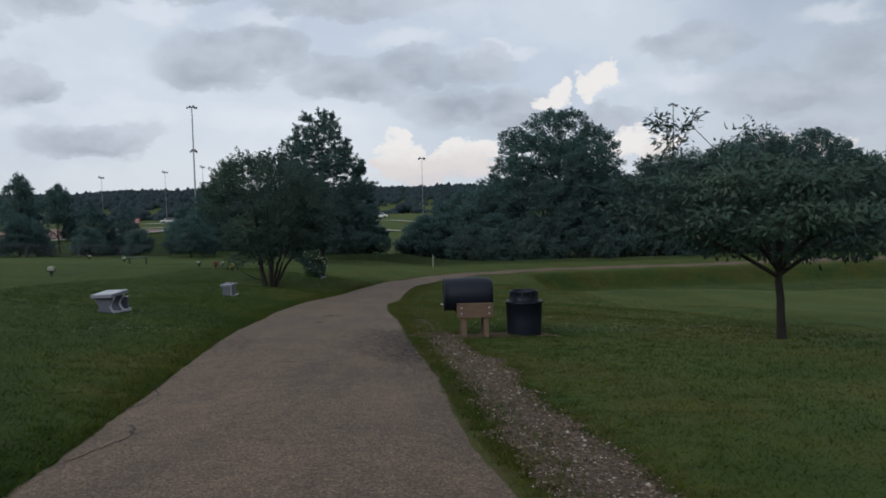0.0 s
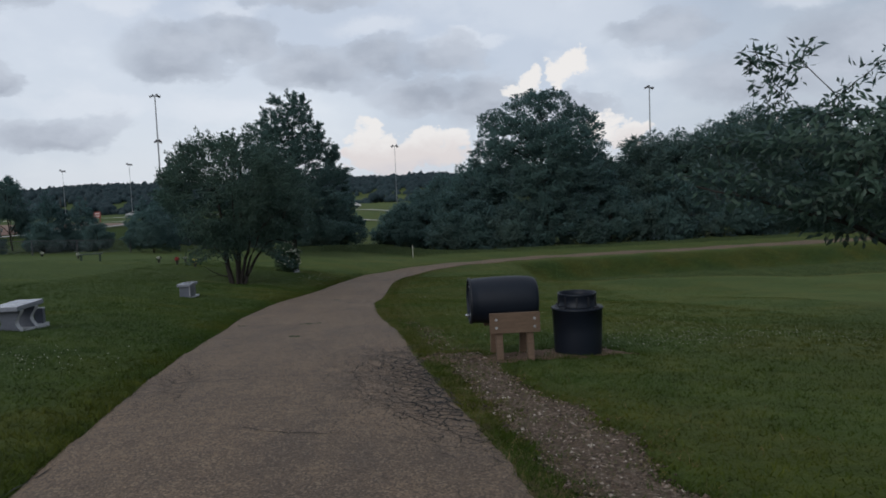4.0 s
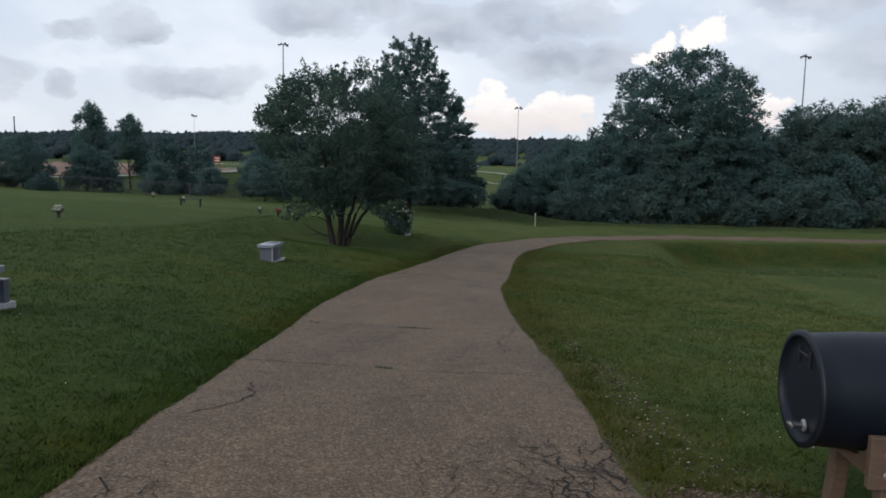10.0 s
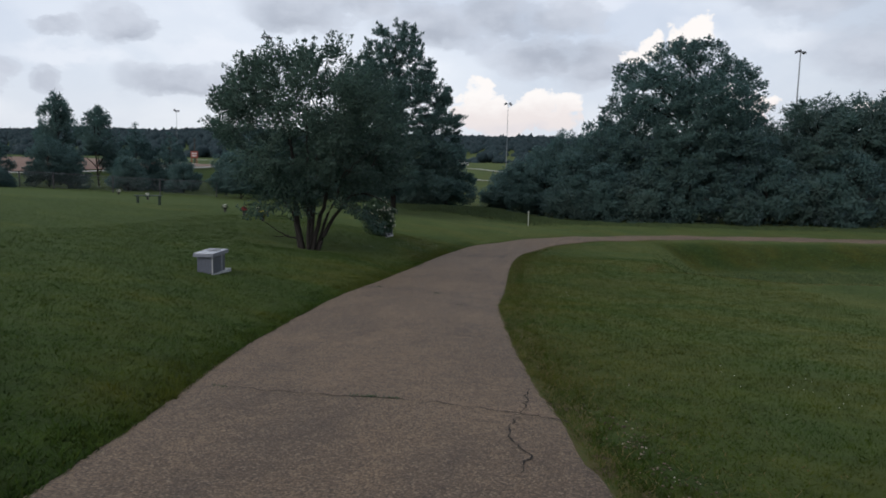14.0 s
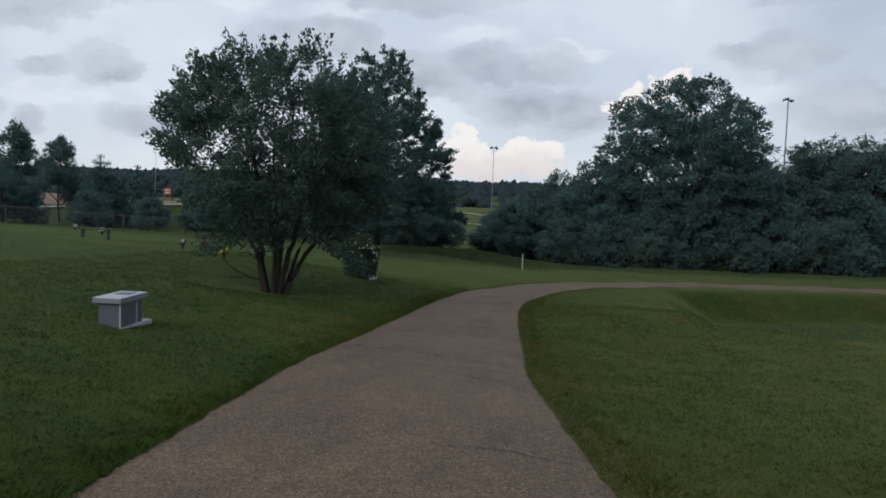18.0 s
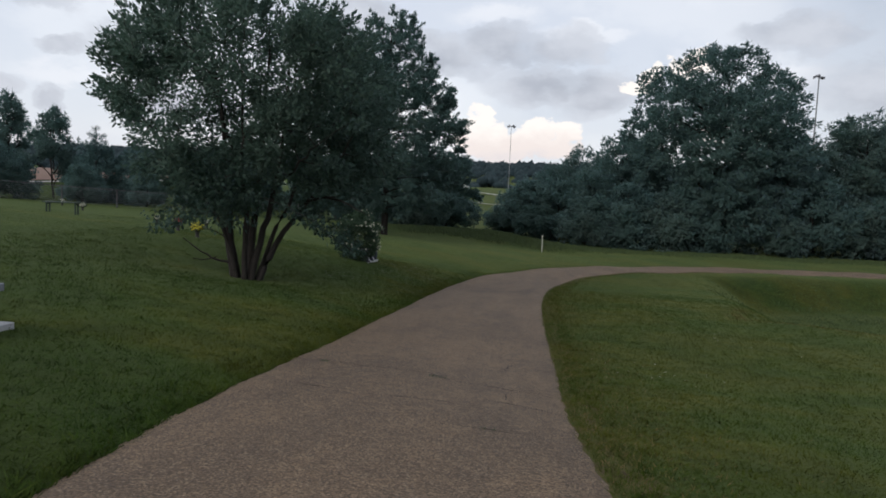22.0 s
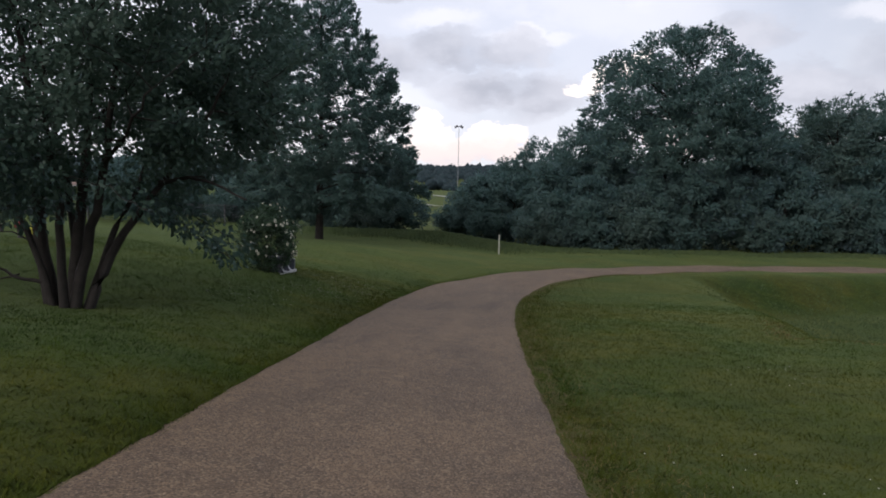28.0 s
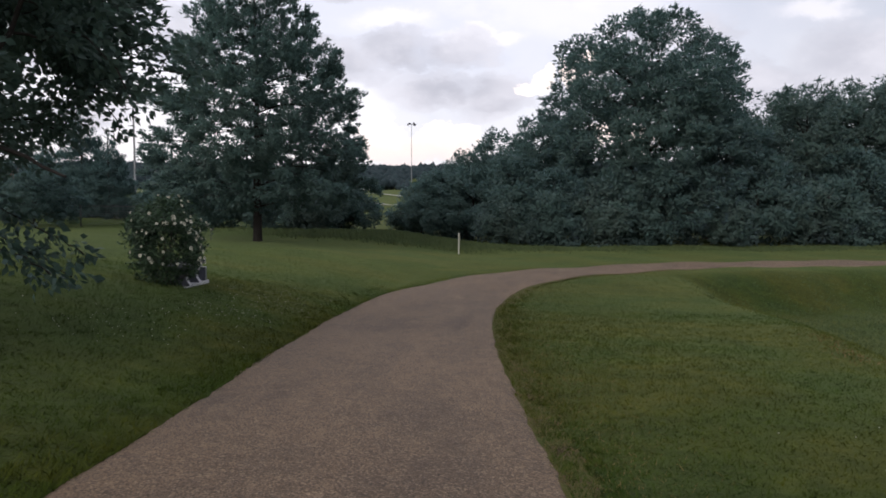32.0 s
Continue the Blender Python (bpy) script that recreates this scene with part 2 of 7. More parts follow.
def grass_colour(t):
    """Lush on one side of the lane, drier and yellower on the other, with drifting patches."""
    pos = position(t)
    drift = t.nodes.new("ShaderNodeMapping")
    drift.inputs["Scale"].default_value = (0.9, 1.0, 1.0)
    t.links.new(pos, drift.inputs[0])
    a = tex(t, "ShaderNodeTexNoise", 0.38, 4, 0.55, drift.outputs[0])
    b = tex(t, "ShaderNodeTexNoise", 0.8, 6, 0.65, pos)
    c = tex(t, "ShaderNodeTexNoise", 22.0, 4, 0.7, pos)
    sx = t.nodes.new("ShaderNodeSeparateXYZ")
    t.links.new(pos, sx.inputs[0])
    slant = t.nodes.new("ShaderNodeMath")
    slant.operation = "MULTIPLY_ADD"
    t.links.new(sx.outputs[1], slant.inputs[0])
    slant.inputs[1].default_value = 0.22
    t.links.new(sx.outputs[0], slant.inputs[2])
    across = t.nodes.new("ShaderNodeMapRange")
    t.links.new(slant.outputs[0], across.inputs[0])
    across.inputs[1].default_value, across.inputs[2].default_value, across.inputs[3].default_value, across.inputs[4].default_value = -6.5, -1.5, -0.165, 0.02
    add = t.nodes.new("ShaderNodeMath")
    add.operation = "MULTIPLY_ADD"
    t.links.new(a.outputs[0], add.inputs[0])
    add.inputs[1].default_value = 1.12
    t.links.new(across.outputs[0], add.inputs[2])
    big = ramp(t, add.outputs[0], [(0.34, (0.010, 0.036, 0.015)), (0.44, (0.020, 0.050, 0.016)), (0.52, (0.044, 0.068, 0.016)), (0.58, (0.061, 0.072, 0.017)), (0.66, (0.085, 0.080, 0.023))])
    mid = ramp(t, b.outputs[0], [(0.34, (0.012, 0.030, 0.012)), (0.5, (0.036, 0.060, 0.015)), (0.64, (0.078, 0.086, 0.022))])
    clump = tex(t, "ShaderNodeTexNoise", 4.2, 5, 0.68, pos)
    col = blend(t, 0.32, big, mid)
    streaky = t.nodes.new("ShaderNodeMapping")
    streaky.inputs["Scale"].default_value = (0.55, 1.25, 1.0)
    t.links.new(pos, streaky.inputs[0])
    worn = tex(t, "ShaderNodeTexNoise", 1.5, 8, 0.74, streaky.outputs[0])
    col = blend(t, 1.0, col, ramp(t, worn.outputs[0], [(0.36, (0.52, 0.56, 0.56)), (0.5, (1.0, 1.0, 1.0)), (0.64, (1.32, 1.26, 1.15))]), "MULTIPLY")
    return blend(t, 1.0, col, ramp(t, clump.outputs[0], [(0.32, (0.46, 0.50, 0.53)), (0.5, (0.80, 0.80, 0.79)), (0.66, (1.16, 1.10, 1.00))]), "MULTIPLY"), c


M = {}
# lawn
m, t, b = material("lawn", 0.95, 0.0, 0.03)
col, speck = grass_colour(t)
col = blend(t, 0.32, col, ramp(t, speck.outputs[0], [(0.33, (0.016, 0.036, 0.012)), (0.68, (0.046, 0.078, 0.022))]))
t.links.new(blend(t, 1.0, col, (0.68, 0.62, 0.38), "MULTIPLY"), b.inputs["Base Color"])
b.inputs["Sheen Weight"].default_value, b.inputs["Sheen Roughness"].default_value = 0.11, 0.45
b.inputs["Sheen Tint"].default_value = (0.74, 0.95, 0.42, 1)
bump(t, b, speck.outputs[0], 0.3, 0.03)
M["lawn"] = m
# blades
m, t, b = material("grass_blade", 0.8, 0.0, 0.06)
col, speck = grass_colour(t)
isl = t.nodes.new("ShaderNodeNewGeometry").outputs["Random Per Island"]
col = blend(t, 0.28, col, ramp(t, isl, [(0.0, (0.034, 0.082, 0.018)), (0.7, (0.065, 0.128, 0.024)), (0.95, (0.098, 0.151, 0.030)), (1.0, (0.155, 0.165, 0.044))]))
col = blend(t, 1.0, col, (1.02, 0.92, 0.53), "MULTIPLY")
t.links.new(col, b.inputs["Base Color"])
b.inputs["Sheen Weight"].default_value, b.inputs["Sheen Roughness"].default_value = 0.11, 0.45
b.inputs["Sheen Tint"].default_value = (0.74, 0.95, 0.42, 1)
lit_from_above(t, b, 0.65)
see_through(m, t, b, col, 0.15)
M["blade"] = m
m, t, b = material("dry_blade", 0.8, 0.0, 0.2)
isl = t.nodes.new("ShaderNodeNewGeometry").outputs["Random Per Island"]
col = ramp(t, isl, [(0.0, (0.068, 0.068, 0.019)), (0.5, (0.120, 0.100, 0.031)), (1.0, (0.165, 0.120, 0.050))])
t.links.new(col, b.inputs["Base Color"])
lit_from_above(t, b, 0.6)
see_through(m, t, b, col, 0.15)
M["dry"] = m
# road: worn chip-seal asphalt with brown stone
m, t, b = material("old_asphalt", 0.78, 0.0, 0.42)
chips = tex(t, "ShaderNodeTexVoronoi", 62.0)
dirt = tex(t, "ShaderNodeTexNoise", 0.55, 6, 0.6)
mott = tex(t, "ShaderNodeTexNoise", 5.0, 6, 0.7)
fleck = tex(t, "ShaderNodeTexNoise", 60.0, 3, 0.8)
sepc = t.nodes.new("ShaderNodeSeparateColor")
t.links.new(chips.outputs["Color"], sepc.inputs[0])
stone = ramp(t, sepc.outputs[0], [(0.0, (0.062, 0.046, 0.034)), (0.5, (0.128, 0.096, 0.071)), (0.85, (0.196, 0.151, 0.113)), (1.0, (0.33, 0.28, 0.23))])
worn = ramp(t, dirt.outputs[0], [(0.35, (0.096, 0.072, 0.055)), (0.5, (0.132, 0.100, 0.074)), (0.66, (0.162, 0.121, 0.089))])
mot = ramp(t, mott.outputs[0], [(0.3, (0.76, 0.76, 0.77)), (0.7, (1.16, 1.14, 1.11))])
# stains drawn out along the lane, and scattered dark scuffs
lane = t.nodes.new("ShaderNodeMapping")
lane.inputs["Rotation"].default_value = (0, 0, radians(-14))
lane.inputs["Scale"].default_value = (1.5, 0.34, 1.0)
t.links.new(position(t), lane.inputs[0])
drawn = tex(t, "ShaderNodeTexNoise", 1.1, 6, 0.68, lane.outputs[0])
stain = ramp(t, drawn.outputs[0], [(0.32, (0.76, 0.76, 0.78)), (0.46, (0.98, 0.98, 0.98)), (0.62, (1.10, 1.09, 1.07))])
base = blend(t, 1.0, blend(t, 0.50, stone, worn), mot, "MULTIPLY")
pits = ramp(t, chips.outputs["Distance"], [(0.30, (1.28, 1.25, 1.16)), (0.55, (0.92, 0.88, 0.80)), (0.78, (0.34, 0.32, 0.29))])
gaps = ramp(t, fleck.outputs[0], [(0.36, (0.55, 0.54, 0.52)), (0.48, (1.05, 1.05, 1.04))])
base = blend(t, 0.8, base, pits, "MULTIPLY")
base = blend(t, 0.7, base, gaps, "MULTIPLY")
t.links.new(blend(t, 1.0, blend(t, 1.0, base, stain, "MULTIPLY"), (1.03, 0.935, 0.82), "MULTIPLY"), b.inputs["Base Color"])
addh = t.nodes.new("ShaderNodeMath")
addh.operation = "ADD"
t.links.new(chips.outputs["Distance"], addh.inputs[0])
t.links.new(fleck.outputs[0], addh.inputs[1])
bump(t, b, addh.outputs[0], 0.7, 0.006)
M["road"] = m
M["crack"] = two_scale("crack_dark", (0.012, 0.011, 0.010), (0.030, 0.027, 0.022), 6, 40, 0.95, local=False)
# gravel and soil
m, t, b = material("gravel_bed", 0.95, 0.0, 0.2)
v = tex(t, "ShaderNodeTexVoronoi", 38.0)
sepc = t.nodes.new("ShaderNodeSeparateColor")
t.links.new(v.outputs["Color"], sepc.inputs[0])
n1 = tex(t, "ShaderNodeTexNoise", 1.4, 5, 0.6)
t.links.new(blend(t, 0.45, ramp(t, sepc.outputs[1], [(0.0, (0.040, 0.028, 0.020)), (0.6, (0.105, 0.074, 0.052)), (1.0, (0.22, 0.17, 0.13))]),
                  ramp(t, n1.outputs[0], [(0.3, (0.060, 0.044, 0.026)), (0.7, (0.105, 0.074, 0.050))])), b.inputs["Base Color"])
bump(t, b, v.outputs["Distance"], 0.8, 0.02)
M["gravel"] = m
m, t, b = material("pebble", 0.85, 0.0, 0.3)
isl = t.nodes.new("ShaderNodeNewGeometry").outputs["Random Per Island"]
t.links.new(ramp(t, isl, [(0.0, (0.034, 0.023, 0.016)), (0.45, (0.092, 0.062, 0.043)), (0.78, (0.170, 0.122, 0.088)), (0.92, (0.27, 0.21, 0.165)), (1.0, (0.42, 0.37, 0.31))]), b.inputs["Base Color"])
M["pebble"] = m
M["rough_grass"] = leaf_material("rough_grass", (0.044, 0.074, 0.024), (0.086, 0.116, 0.034), 0.2, 0.8, sheen=0.02)
rough = M["rough_grass"].node_tree
lit_from_above(rough, rough.nodes["Principled BSDF"], 0.6)
m, t, b = material("worn_verge", 0.95, 0.0, 0.15)
n1, n2 = tex(t, "ShaderNodeTexNoise", 2.6, 6, 0.7), tex(t, "ShaderNodeTexNoise", 34.0, 5, 0.7)
mixv = t.nodes.new("ShaderNodeMath")
mixv.operation = "MULTIPLY_ADD"
t.links.new(n2.outputs[0], mixv.inputs[0])
mixv.inputs[1].default_value = 0.55
t.links.new(n1.outputs[0], mixv.inputs[2])
t.links.new(ramp(t, mixv.outputs[0], [(0.56, (0.040, 0.028, 0.016)), (0.66, (0.078, 0.058, 0.028)), (0.76, (0.084, 0.080, 0.024)), (0.95, (0.056, 0.072, 0.018))]), b.inputs["Base Color"])
bump(t, b, n2.outputs[0], 0.8, 0.02)
M["verge"] = m
M["soil"] = two_scale("bare_soil", (0.070, 0.040, 0.024), (0.150, 0.092, 0.058), 3, 40, 0.95, bumps=0.4, dist=0.02, local=False)
# woods
M["bark"] = two_scale("grey_bark", (0.030, 0.026, 0.023), (0.075, 0.066, 0.058), 5, 34, 0.9, bumps=0.6, dist=0.02)
M["bark_dark"] = two_scale("dark_bark", (0.012, 0.010, 0.009), (0.034, 0.030, 0.026), 5, 34, 0.9, bumps=0.6, dist=0.02)
# main tree, oak and woodland leaf bases run bluer, with haze in the colour
M["leaf_main"] = leaf_material("glossy_dark_leaf", (0.042, 0.088, 0.062), (0.084, 0.134, 0.097), 0.5, 0.5, sheen=0.15)
M["leaf_cherry"] = leaf_material("cherry_leaf", (0.034, 0.070, 0.048), (0.074, 0.122, 0.082), 0.36, 0.45, sheen=0.12)
M["leaf_oak"] = leaf_material("oak_leaf", (0.052, 0.112, 0.096), (0.094, 0.152, 0.126), 0.55, 0.55, sheen=0.22)
M["leaf_wood"] = leaf_material("woodland_leaf", (0.056, 0.120, 0.104), (0.096, 0.154, 0.132), 0.56, 0.62, sheen=0.25)
M["leaf_wood2"] = leaf_material("woodland_leaf_light", (0.064, 0.130, 0.104), (0.108, 0.154, 0.130), 0.56, 0.62, sheen=0.25)
M["leaf_conifer"] = leaf_material("conifer_spray", (0.034, 0.078, 0.072), (0.070, 0.130, 0.110), 0.5, 0.6, sheen=0.25)
M["leaf_rose"] = leaf_material("rose_leaf", (0.024, 0.056, 0.028), (0.062, 0.110, 0.048), 0.3, 0.45, sheen=0.05)
# far crowns: the bluish cast is distance haze put into the base colour
M["far_wood_hazed"] = leaf_material("hill_wood_hazed", (0.010, 0.022, 0.026), (0.021, 0.039, 0.043), 0.0, 0.9, 0.0)
M["petal"] = two_scale("white_petal", (0.50, 0.49, 0.40), (0.76, 0.74, 0.64), 30, 120, 0.6)
M["yellow_petal"] = two_scale("yellow_petal", (0.45, 0.38, 0.03), (0.80, 0.70, 0.10), 30, 120, 0.6)
M["red_petal"] = two_scale("red_petal", (0.30, 0.02, 0.03), (0.55, 0.06, 0.08), 30, 120, 0.6)
M["clover"] = two_scale("clover_white", (0.30, 0.32, 0.24), (0.50, 0.50, 0.40), 60, 200, 0.8, local=False)
# stone, plastic, timber, metal
M["granite"] = two_scale("polished_granite", (0.13, 0.14, 0.17), (0.26, 0.27, 0.30), 40, 240, 0.22, 0.0, 0.5, 0.0)
M["granite_dark"] = two_scale("dark_granite", (0.060, 0.066, 0.085), (0.12, 0.13, 0.16), 40, 240, 0.35, 0.0, 0.5, 0.0)
M["granite_rough"] = two_scale("sawn_granite", (0.27, 0.27, 0.28), (0.44, 0.44, 0.44), 18, 160, 0.7, 0.0, 0.4, 0.2, 0.004)
M["black_plastic"] = two_scale("black_plastic", (0.0045, 0.007, 0.013), (0.009, 0.013, 0.021), 3, 60, 0.5, 0.0, 0.26, 0.05, 0.003)
M["black_rim"] = two_scale("worn_black_rim", (0.008, 0.009, 0.013), (0.020, 0.022, 0.027), 6, 60, 0.5, 0.0, 0.35, 0.05, 0.003)
m, t, b = material("treated_timber", 0.75, 0.0, 0.3)
vec = position(t, True)
mp = t.nodes.new("ShaderNodeMapping")
mp.inputs["Scale"].default_value = (2.0, 14.0, 14.0)
t.links.new(vec, mp.inputs[0])
g = tex(t, "ShaderNodeTexNoise", 3.0, 6, 0.65, mp.outputs[0])
g2 = tex(t, "ShaderNodeTexNoise", 14.0, 4, 0.6, mp.outputs[0])
t.links.new(blend(t, 0.4, ramp(t, g.outputs[0], [(0.3, (0.078, 0.050, 0.034)), (0.7, (0.155, 0.102, 0.068))]),
                  ramp(t, g2.outputs[0], [(0.3, (0.066, 0.043, 0.029)), (0.7, (0.165, 0.112, 0.076))])), b.inputs["Base Color"])
bump(t, b, g2.outputs[0], 0.3, 0.004)
M["timber"] = m
M["steel"] = two_scale("galvanised_steel", (0.30, 0.31, 0.32), (0.46, 0.47, 0.48), 6, 60, 0.45, 0.7, 0.5, 0.0)
M["lamp_steel"] = two_scale("weathered_pole_steel", (0.16, 0.17, 0.18), (0.26, 0.27, 0.28), 2, 20, 0.6, 0.3, 0.5, 0.0)
M["lamp_head"] = two_scale("floodlight_housing", (0.05, 0.05, 0.055), (0.11, 0.11, 0.12), 6, 40, 0.5, 0.3, 0.5, 0.0)
M["chrome"] = two_scale("chrome_tap", (0.55, 0.55, 0.55), (0.7, 0.7, 0.7), 10, 60, 0.2, 1.0, 0.5, 0.0)
M["white_paint"] = two_scale("chalky_white_paint", (0.60, 0.60, 0.56), (0.78, 0.78, 0.74), 8, 60, 0.6)
M["post_white"] = two_scale("weathered_white_post", (0.30, 0.31, 0.25), (0.44, 0.44, 0.37), 8, 60, 0.7)
M["red_paint"] = two_scale("faded_red_paint", (0.20, 0.05, 0.04), (0.30, 0.09, 0.07), 6, 40, 0.6)
M["green_paint"] = two_scale("dark_green_paint", (0.016, 0.030, 0.022), (0.04, 0.06, 0.046), 8, 60, 0.6)
M["pot"] = two_scale("dark_bronze_vase", (0.02, 0.02, 0.02), (0.06, 0.055, 0.05), 12, 60, 0.5)
M["concrete"] = two_scale("pale_concrete", (0.36, 0.35, 0.33), (0.52, 0.50, 0.47), 1.2, 20, 0.9, local=False)
M["clay"] = two_scale("reddish_field", (0.16, 0.10, 0.075), (0.24, 0.16, 0.125), 0.3, 4, 0.95, local=False)
M["car_white"] = two_scale("white_car_paint", (0.55, 0.55, 0.55), (0.68, 0.68, 0.68), 4, 30, 0.3, bumps=0)
M["car_glass"] = two_scale("dark_car_glass", (0.01, 0.012, 0.015), (0.03, 0.033, 0.038), 4, 30, 0.1, bumps=0)
M["rubber"] = two_scale("tyre_rubber", (0.010, 0.010, 0.010), (0.022, 0.022, 0.022), 12, 60, 0.85)

# ---- helpers for building ----
def link_mesh(name, me, mat, parent=None, label=""):
    ob = new(name, me)
    if mat is not None:
        me.materials.append(mat)
    if parent is not None:
        ob.parent = parent
    return tagged(ob, label)


def part(name, bm, mat, parent=None, label="", smooth=False):
    me = bpy.data.meshes.new(name)
    bmesh.ops.recalc_face_normals(bm, faces=bm.faces)
    bm.to_mesh(me)
    bm.free()
    if smooth:
        me.polygons.foreach_set("use_smooth", [True] * len(me.polygons))
    return link_mesh(name, me, mat, parent, label)


def thing(name, m, label, category, group="", kind=""):
    e = new(name)
    e.matrix_world = m
    return tagged(e, label, category, group, kind)


def poly_mesh(name, verts, faces, smooth=False):
    """A mesh from arrays: verts n x 3, faces k x 3 or k x 4."""
    verts, faces = np.asarray(verts, np.float32), np.asarray(faces, np.int32)
    me = bpy.data.meshes.new(name)
    k, c = faces.shape
    me.vertices.add(len(verts))
    me.vertices.foreach_set("co", verts.ravel())
    me.loops.add(k * c)
    me.loops.foreach_set("vertex_index", faces.ravel())
    me.polygons.add(k)
    me.polygons.foreach_set("loop_start", np.arange(0, k * c, c, dtype=np.int32))
    if smooth:
        me.polygons.foreach_set("use_smooth", np.ones(k, bool))
    me.update(calc_edges=True)
    return me


def box(bm, x0, x1, y0, y1, z0, z1, bev=0.0, m=None):
    made = bmesh.ops.create_cube(bm, size=1.0)["verts"]
    bmesh.ops.scale(bm, vec=(x1 - x0, y1 - y0, z1 - z0), verts=made)
    bmesh.ops.translate(bm, vec=((x0 + x1) / 2, (y0 + y1) / 2, (z0 + z1) / 2), verts=made)
    if bev:
        edges = list({e for v in made for e in v.link_edges})
        made = list({v for f in bmesh.ops.bevel(bm, geom=edges, offset=bev, segments=2, affect="EDGES", profile=0.5)["faces"] for v in f.verts} | {v for v in made if v.is_valid})
    if m is not None:
        bmesh.ops.transform(bm, matrix=m, verts=[v for v in made if v.is_valid])
    return bm


def lathe(bm, profile, seg=32, m=None):
    """Turns (radius, height) pairs about z."""
    rings = []
    for r, z in profile:
        if r < 1e-5:
            rings.append([bm.verts.new((0, 0, z))])
        else:
            rings.append([bm.verts.new((r * math.cos(2 * math.pi * i / seg), r * math.sin(2 * math.pi * i / seg), z)) for i in range(seg)])
    for a, b in zip(rings, rings[1:]):
        for i in range(seg):
            j = (i + 1) % seg
            q = [a[i % len(a)], a[j % len(a)], b[j % len(b)], b[i % len(b)]]
            q = list(dict.fromkeys(q))
            if len(q) > 2:
                bm.faces.new(q)
    if m is not None:
        bmesh.ops.transform(bm, matrix=m, verts=[v for ring in rings for v in ring])
    return bm


def tubes(paths, sides=6):
    """Tapered tubes; each path is a list of (x, y, z, radius). Returns verts, faces."""
    V, F = [], []
    for path in paths:
        P = np.array(path, float)
        n = len(P)
        d = np.gradient(P[:, :3], axis=0)
        d /= np.linalg.norm(d, axis=1)[:, None] + 1e-9
        ref = np.where(np.abs(d[:, 2:3]) > 0.9, [[1.0, 0, 0]], [[0, 0, 1.0]])
        u = np.cross(d, ref)
        u /= np.linalg.norm(u, axis=1)[:, None] + 1e-9
        w = np.cross(d, u)
        a = np.linspace(0, 2 * np.pi, sides, endpoint=False)
        ring = P[:, None, :3] + P[:, None, 3:4] * (np.cos(a)[None, :, None] * u[:, None] + np.sin(a)[None, :, None] * w[:, None])
        o = sum(len(v) for v in V)
        V.append(ring.reshape(-1, 3))
        i, j = np.meshgrid(np.arange(n - 1), np.arange(sides), indexing="ij")
        k = (j + 1) % sides
        F.append(np.stack([o + i * sides + j, o + i * sides + k, o + (i + 1) * sides + k, o + (i + 1) * sides + j], -1).reshape(-1, 4))
    return np.concatenate(V), np.concatenate(F)


# ---- the lie of the land ----
FALL_Y = np.array([-400, -40, 0, 4.7, 11, 12.5, 15.5, 18, 20, 22, 25.5, 28, 31, 34, 38, 50, 70, 100, 150, 200, 300, 560, 640, 760, 2600], float)
FALL_Z = np.array([20, 2.9, 0.02, -0.33, -0.76, -0.86, -1.09, -1.38, -1.59, -1.77, -2.05, -2.28, -2.57, -2.83, -3.15, -3.9, -4.6, -5.0, -4.4, -3.4, -2.6, -1.0, 6.0, 14.5, 16.0], float)
LEFT_X = ([-400, -40, 0, 8.4, 16.8, 26, 35, 45, 50, 60], [108, 8.6, -2.05, -4.5, -6.8, -8.9, -10.1, -10.88, -10.9, -10.9])
BANK = ([0, 15, 26, 31, 40, 45, 55, 64, 100], [0.45, 0.45, 0.62, 0.85, 1.25, 1.2, 0.9, 0.57, 0.5])


def smooth_fall(y):
    """The fall along the way, rounded over a few metres."""
    y = np.asarray(y, float)
    return sum(np.interp(y + k, FALL_Y, FALL_Z) for k in (-2.4, -1.2, 0.0, 1.2, 2.4)) / 5


def hollow_depth(x, y):
    """The hollow inside the bend: 0 at its lip, 1 and more on its floor."""
    far = np.interp(x, [-4, 0, 5, 10, 26, 60], [56.3, 59.6, 62.4, 64.8, 70.4, 83.4])
    wob = 0.35 * np.sin(x * 0.7) + 0.25 * np.sin(y * 0.5 + 1)
    return np.minimum(np.minimum((y - 40.1 + 0.07 * np.clip(x, 0, 20) + wob) / 4.0, (x + 2.9 + wob) / 3.6), np.minimum((far - y) / 4.6, (50 - x) / 9))


